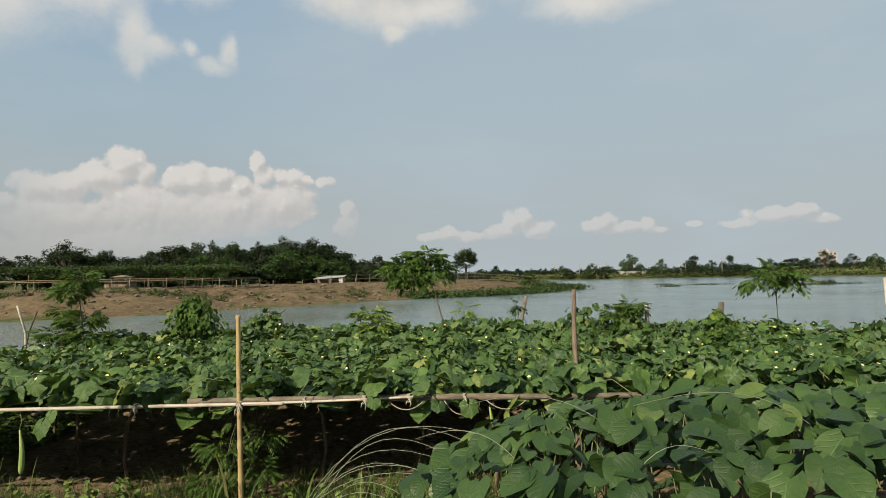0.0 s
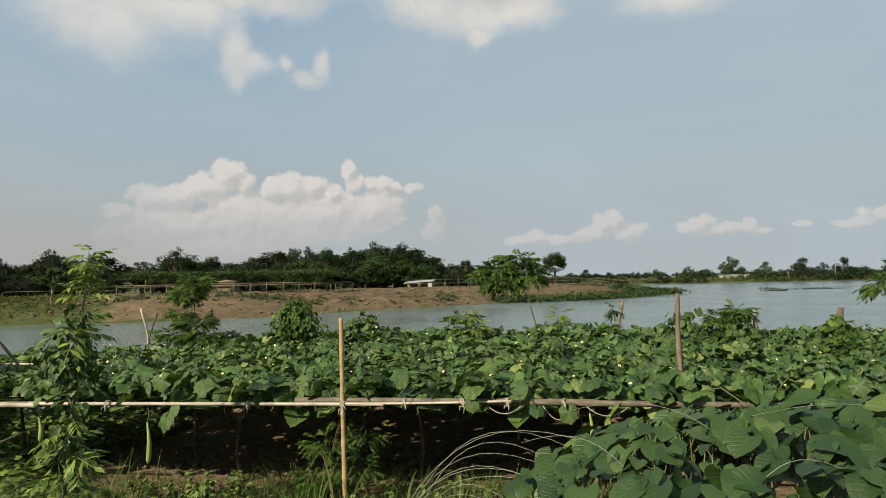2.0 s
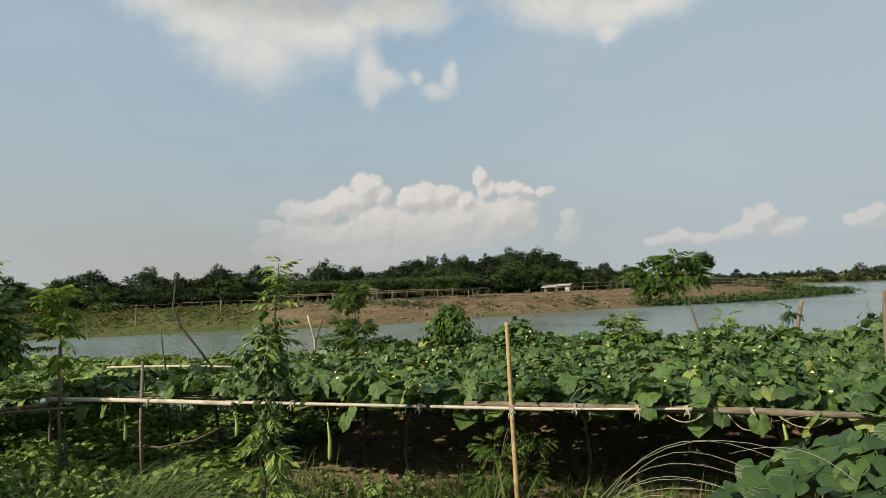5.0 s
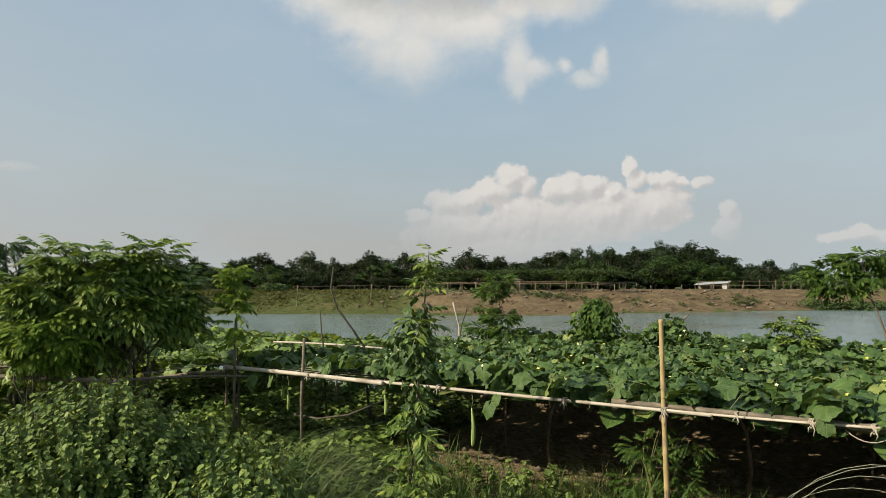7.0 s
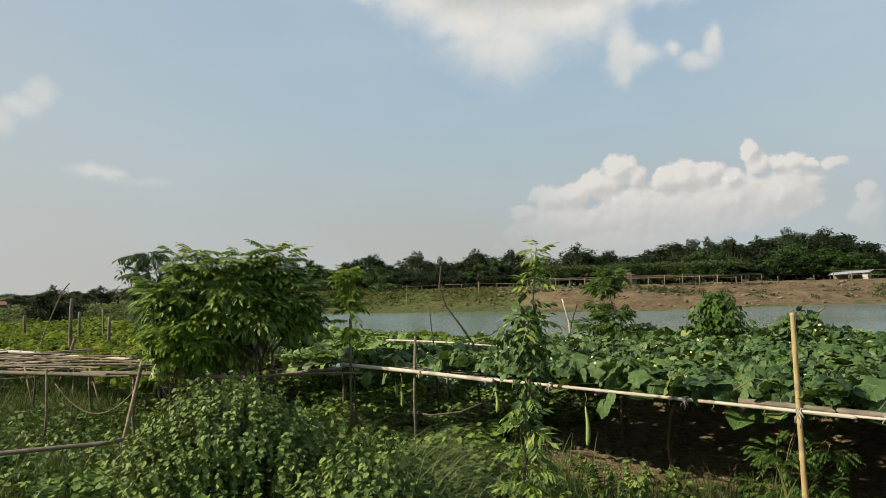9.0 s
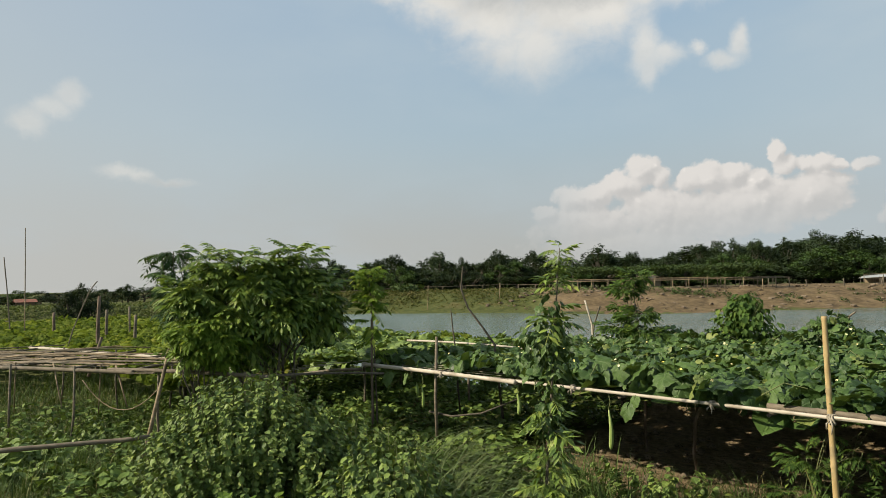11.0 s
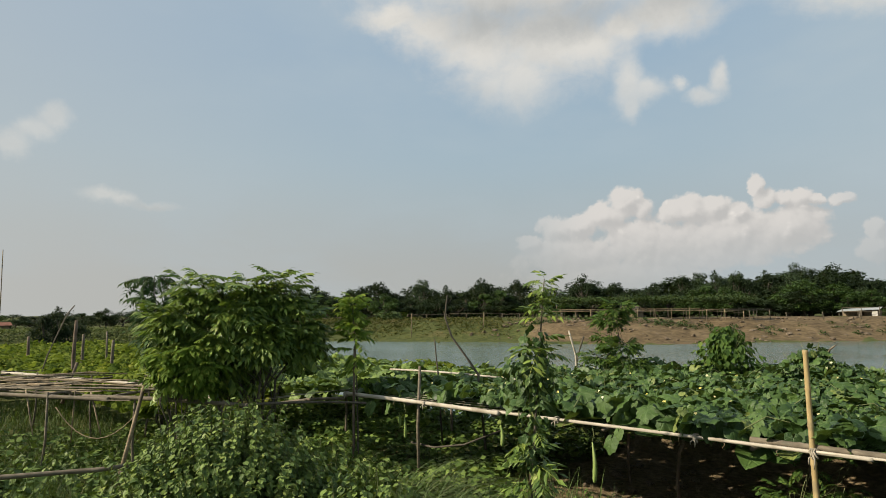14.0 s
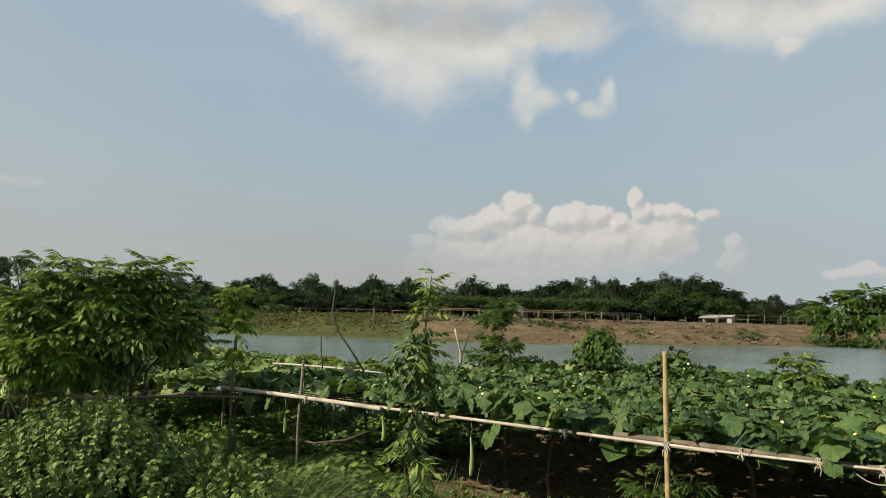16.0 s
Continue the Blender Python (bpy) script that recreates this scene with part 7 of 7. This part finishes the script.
    part("upper_wall", Buf().box((-0.3, -0.5, 0.9), (0.8, 1.3, 1.34)), PLASTER, h, smooth=False)
    part("door", Buf().box((-0.3, -0.84, -0.1), (0.25, -0.79, 0.62)), BARK, h, smooth=False)
    # weeds along the water
    for lab, pts, n, ht, seed in (
            ("reedy green weeds along the far water's edge", [(-3.5, 66.0), (3.0, 70.0), (8.5, 75.5), (12.5, 82.0), (18.0, 91.0)], 1500, 0.7, 220),
            ("thick green weeds on the tip of the bank", [(12.0, 88.0), (20.5, 94.5)], 1100, 1.0, 221),
            ("bush on the slope of the far bank", [(-47.2, 40.5), (-46.2, 41.2)], 160, 0.9, 222),
            ("rough olive grass on the sloping far bank", [(-55.0, 33.0), (-46.0, 38.5), (-36.0, 44.5)], 2600, 0.22, 224),
            ("rough weeds and low scrub on the far field bank", [(-62.0, 6.0), (-53.5, 12.0), (-54.0, 19.0), (-60.0, 27.0)], 2200, 0.22, 225),
            ("scattered tufts on bare earth of the far bank", [(-34.0, 45.0), (-19.0, 52.5), (-8.0, 66.0)], 560, 0.3, 223)):
        r = np.random.default_rng(seed)
        v = thing("shore_weeds", (pts[0][0], pts[0][1], 0), lab, "weeds", kind="stuff")
        a = np.array(pts, float)
        seg = r.integers(0, len(a) - 1, n)
        u = r.random(n)
        p = a[seg] + (a[seg + 1] - a[seg]) * u[:, None] + r.normal(0, {222: 0.5, 224: 2.6, 225: 3.0}.get(seed, 0.9), (n, 2))
        if seed == 223:
            p = np.repeat(p[:80], 7, 0)[:n] + r.normal(0, 0.25, (n, 2))
        z = np.maximum(ground_height(p)[0], WATER_Z) + ht * r.random(n) ** 1.3 * np.array([0.6 + 0.5 * wave(c[0], c[1], 0.5, 3) for c in p])
        b_ = Buf()
        leaf_mass(b_, np.stack([p[:, 0] - pts[0][0], p[:, 1] - pts[0][1], z], 1), CLUMPS, {223: 0.26, 224: 0.24, 225: 0.3}.get(seed, 0.45), r, 0.3, 0.4)
        part("foliage", b_, {224: OLIVE_LEAF, 225: FAR_SHORE_LEAF}.get(seed, SHORE_LEAF), v, kind="stuff")


make_bank()


def make_lumps():
    """Clods and lumps of spoil on the bare slope of the far bank."""
    r = np.random.default_rng(240)
    bm = bmesh.new()
    bmesh.ops.create_icosphere(bm, subdivisions=1, radius=1.0)
    v = np.array([x.co[:] for x in bm.verts]) * r.uniform(0.75, 1.25, (len(bm.verts), 1)) * np.array([1, 1, 0.6])
    f = np.array([[q.index for q in x.verts] for x in bm.faces])
    bm.free()
    n = 1000
    a = np.array([(-36.0, 41.5), (-27.0, 42.5), (-19.5, 47.5), (-14.0, 57.0), (-4.0, 68.0), (6.0, 78.0)])
    seg, u = r.integers(0, 5, n), r.random(n)
    d = a[seg + 1] - a[seg]
    p = a[seg] + d * u[:, None] + np.stack([-d[:, 1], d[:, 0]], 1) / np.linalg.norm(d, axis=1)[:, None] * r.uniform(-2.0, 6.5, n)[:, None]
    size = 0.04 + 0.24 * r.random(n) ** 4
    m = turns(r.uniform(0, 6.28, n), r.normal(0, 0.2, n), r.normal(0, 0.2, n), size)
    t = thing("earth_lumps", (-15, 55, 0), "lumps of dug earth on the bare bank slope", "earth", kind="stuff")
    z = np.maximum(ground_height(p)[0], WATER_Z) + size * 0.15
    part("lump_mass", Buf().scatter((v, f, np.full((len(v), 2), 0.25)), m, np.stack([p[:, 0] + 15, p[:, 1] - 55, z], 1)), CLOD, t, kind="stuff", smooth=False)


make_lumps()


def make_palm():
    x, y = 4.4, 119.8
    z = land(x, y)
    t = thing("palm_tree", (x, y, z), "tall fan palm with a round dark crown", "palm")
    part("trunk", Buf().tube([(0, 0, -0.3), (0.05, 0, 2.0), (0, 0, 4.3 - z)], [0.24, 0.19, 0.17], 8), BARK, t)
    r = np.random.default_rng(230)
    v, f, uv = [(0, 0, 0)], [], [(0.5, 0)]
    for i in range(13):
        a = -1.5 + 3.0 * i / 12
        for s, rad in ((-0.06, 0.7), (0.0, 1.0), (0.06, 0.7)):
            v.append((math.sin(a + s) * rad, 0.35 + math.cos(a + s) * rad, -0.08 * rad))
            uv.append((0.5, rad))
        b_ = 1 + 3 * i
        f += [(0, b_ + 1, b_), (0, b_ + 2, b_ + 1)]
    k = 58
    d = r.normal(0, 1, (k, 3))
    d /= np.linalg.norm(d, axis=1)[:, None]
    d[:, 2] = np.where(d[:, 2] < -0.45, -d[:, 2], d[:, 2])
    m = turns(np.arctan2(-d[:, 0], d[:, 1]), np.arcsin(d[:, 2]) * 0.9 + 0.1, r.normal(0, 0.5, k), r.uniform(1.15, 1.6, k))
    part("crown", Buf().scatter((np.array(v), np.array(f), np.array(uv)), m, d * np.array([1.3, 1.3, 1.6]) * r.random((k, 1)) ** 0.4 + np.array([0, 0, 4.3 - z])), PALM_LEAF, t)


make_palm()
make_far_trees()


# ---- across the lake ----
def make_far_shore():
    r = random.Random(300)
    for i in range(17):
        x = 44 + 8.2 * i + r.uniform(-2, 2)
        y = 280 - 0.0032 * (x - 50) ** 2 + r.uniform(-6, 10)
        z = land(x, y)
        p = thing("utility_pole", (x, y, z), "pale concrete utility pole beyond the lake", "pole", "poles beyond the lake")
        h = r.uniform(5.5, 8.0)
        part("shaft", Buf().tube([(0, 0, -0.3), (0, 0, h)], [0.20, 0.13], 6), POLE_GREY, p)
        if i % 2:
            part("crossarm", Buf().box((-0.9, -0.08, h - 0.6), (0.9, 0.08, h - 0.45)), POLE_GREY, p)
    for x, y, w, h in ((84, 276, 11, 2.2), (98, 278, 9, 1.9), (112, 276, 4, 2.2), (60, 284, 10, 2.0), (171, 236, 5, 2.8), (128, 274, 6, 2.0)):
        z = land(x, y)
        p = thing("low_house", (x, y, z), "low pale house with flat roof beyond the lake", "house", "houses beyond the lake")
        part("wall", Buf().box((-w / 2, -2, -0.3), (w / 2, 3, h)), PLASTER, p, smooth=False)
        part("roof", Buf().box((-w / 2 - 0.3, -2.4, h), (w / 2 + 0.3, 3.4, h + 0.25)), TIN, p, smooth=False)
        for q in range(max(1, int(w / 3))):
            part("window", Buf().box((-w / 2 + 0.8 + 3 * q, -2.05, 0.7), (-w / 2 + 1.9 + 3 * q, -1.99, 1.6)), GLASS_DARK, p, smooth=False)
    # block of flats far beyond
    x, y = 319.5, 515.0
    p = thing("apartment_block", (x, y, land(x, y)), "pinkish multi-storey concrete block far beyond the trees", "building")
    part("wall", Buf().box((-4.6, -5, -1), (4.6, 5, 16.0)), FAR_BLOCK, p, smooth=False)
    part("roof", Buf().box((-5.3, -5.4, 16.0), (5.3, 5.4, 16.6)), FAR_BLOCK, p, smooth=False)
    part("stair_tower", Buf().box((-5, -3, 16.7), (-1, 3, 18.4)), FAR_BLOCK, p, smooth=False)
    for fl in range(5):
        for c in range(3):
            part("window", Buf().box((-4.2 + 3.1 * c, -5.1, 1.3 + 3.1 * fl), (-2.4 + 3.1 * c, -4.98, 2.9 + 3.1 * fl)), GLASS_DARK, p, smooth=False)
    # red-roofed house at the far left
    p = thing("house", (-70.5, 13.4, land(-70.5, 13.4)), "distant house with a red roof among trees", "house")
    part("wall", Buf().box((-0.6, -0.7, -0.2), (0.6, 0.7, 0.45)), THATCH, p, smooth=False)
    part("roof", Buf().add([(-0.8, -0.9, 0.4), (0.8, -0.9, 0.4), (0.8, 0.9, 0.4), (-0.8, 0.9, 0.4), (0, -0.9, 0.7), (0, 0.9, 0.7)], [(0, 1, 4), (1, 2, 5), (1, 5, 4), (2, 3, 5), (3, 0, 4), (3, 4, 5), (0, 2, 1), (0, 3, 2)]), BRICKRED, p, smooth=False)
    # floating weeds
    rr = np.random.default_rng(310)
    for x, y, w, d, h, k in ((37.0, 101.0, 2.4, 1.2, 0.25, 120), (46.5, 110.0, 4.2, 0.7, 0.18, 150), (58.5, 96.5, 7.5, 0.9, 0.2, 260), (60.0, 97.0, 1.8, 0.8, 1.0, 140), (42.0, 118.0, 2.2, 0.6, 0.12, 60)):
        t = thing("water_weeds", (x, y, WATER_Z), "floating patch of weeds on the lake", "weeds", "floating weeds", "stuff")
        P = np.stack([rr.normal(0, w * 0.45, k), rr.normal(0, d * 0.45, k), 0.6 * h * rr.random(k)], 1)
        b_ = Buf()
        leaf_mass(b_, P, CLUMPS, 0.24, rr, 0.2, 0.4)
        part("foliage", b_, ISLET_LEAF, t, kind="stuff")
    # grassy margin and shrubs along the far shore
    t = thing("shore_weeds", (90, 262, 0), "green weeds and low crops along the shore across the lake", "weeds", kind="stuff")
    a = np.array([(20, 262), (60, 273), (125, 263), (150, 196), (175, 165)], float)
    n = 5200
    seg = rr.integers(0, 4, n)
    u = rr.random(n)
    p = a[seg] + (a[seg + 1] - a[seg]) * u[:, None]
    off_ = np.abs(rr.normal(0, 7.0, n))
    p[:, 1] += off_
    p[:, 0] += off_ * 0.5
    z = ground_height(p)[0] + rr.random(n) ** 1.5 * (0.5 + 0.10 * off_)
    b_ = Buf()
    leaf_mass(b_, np.stack([p[:, 0] - 90, p[:, 1] - 262, z], 1), CLUMPS, 1.3, rr, 0.2, 0.4)
    part("foliage", b_, FAR_SHORE_LEAF, t, kind="stuff")


make_far_shore()
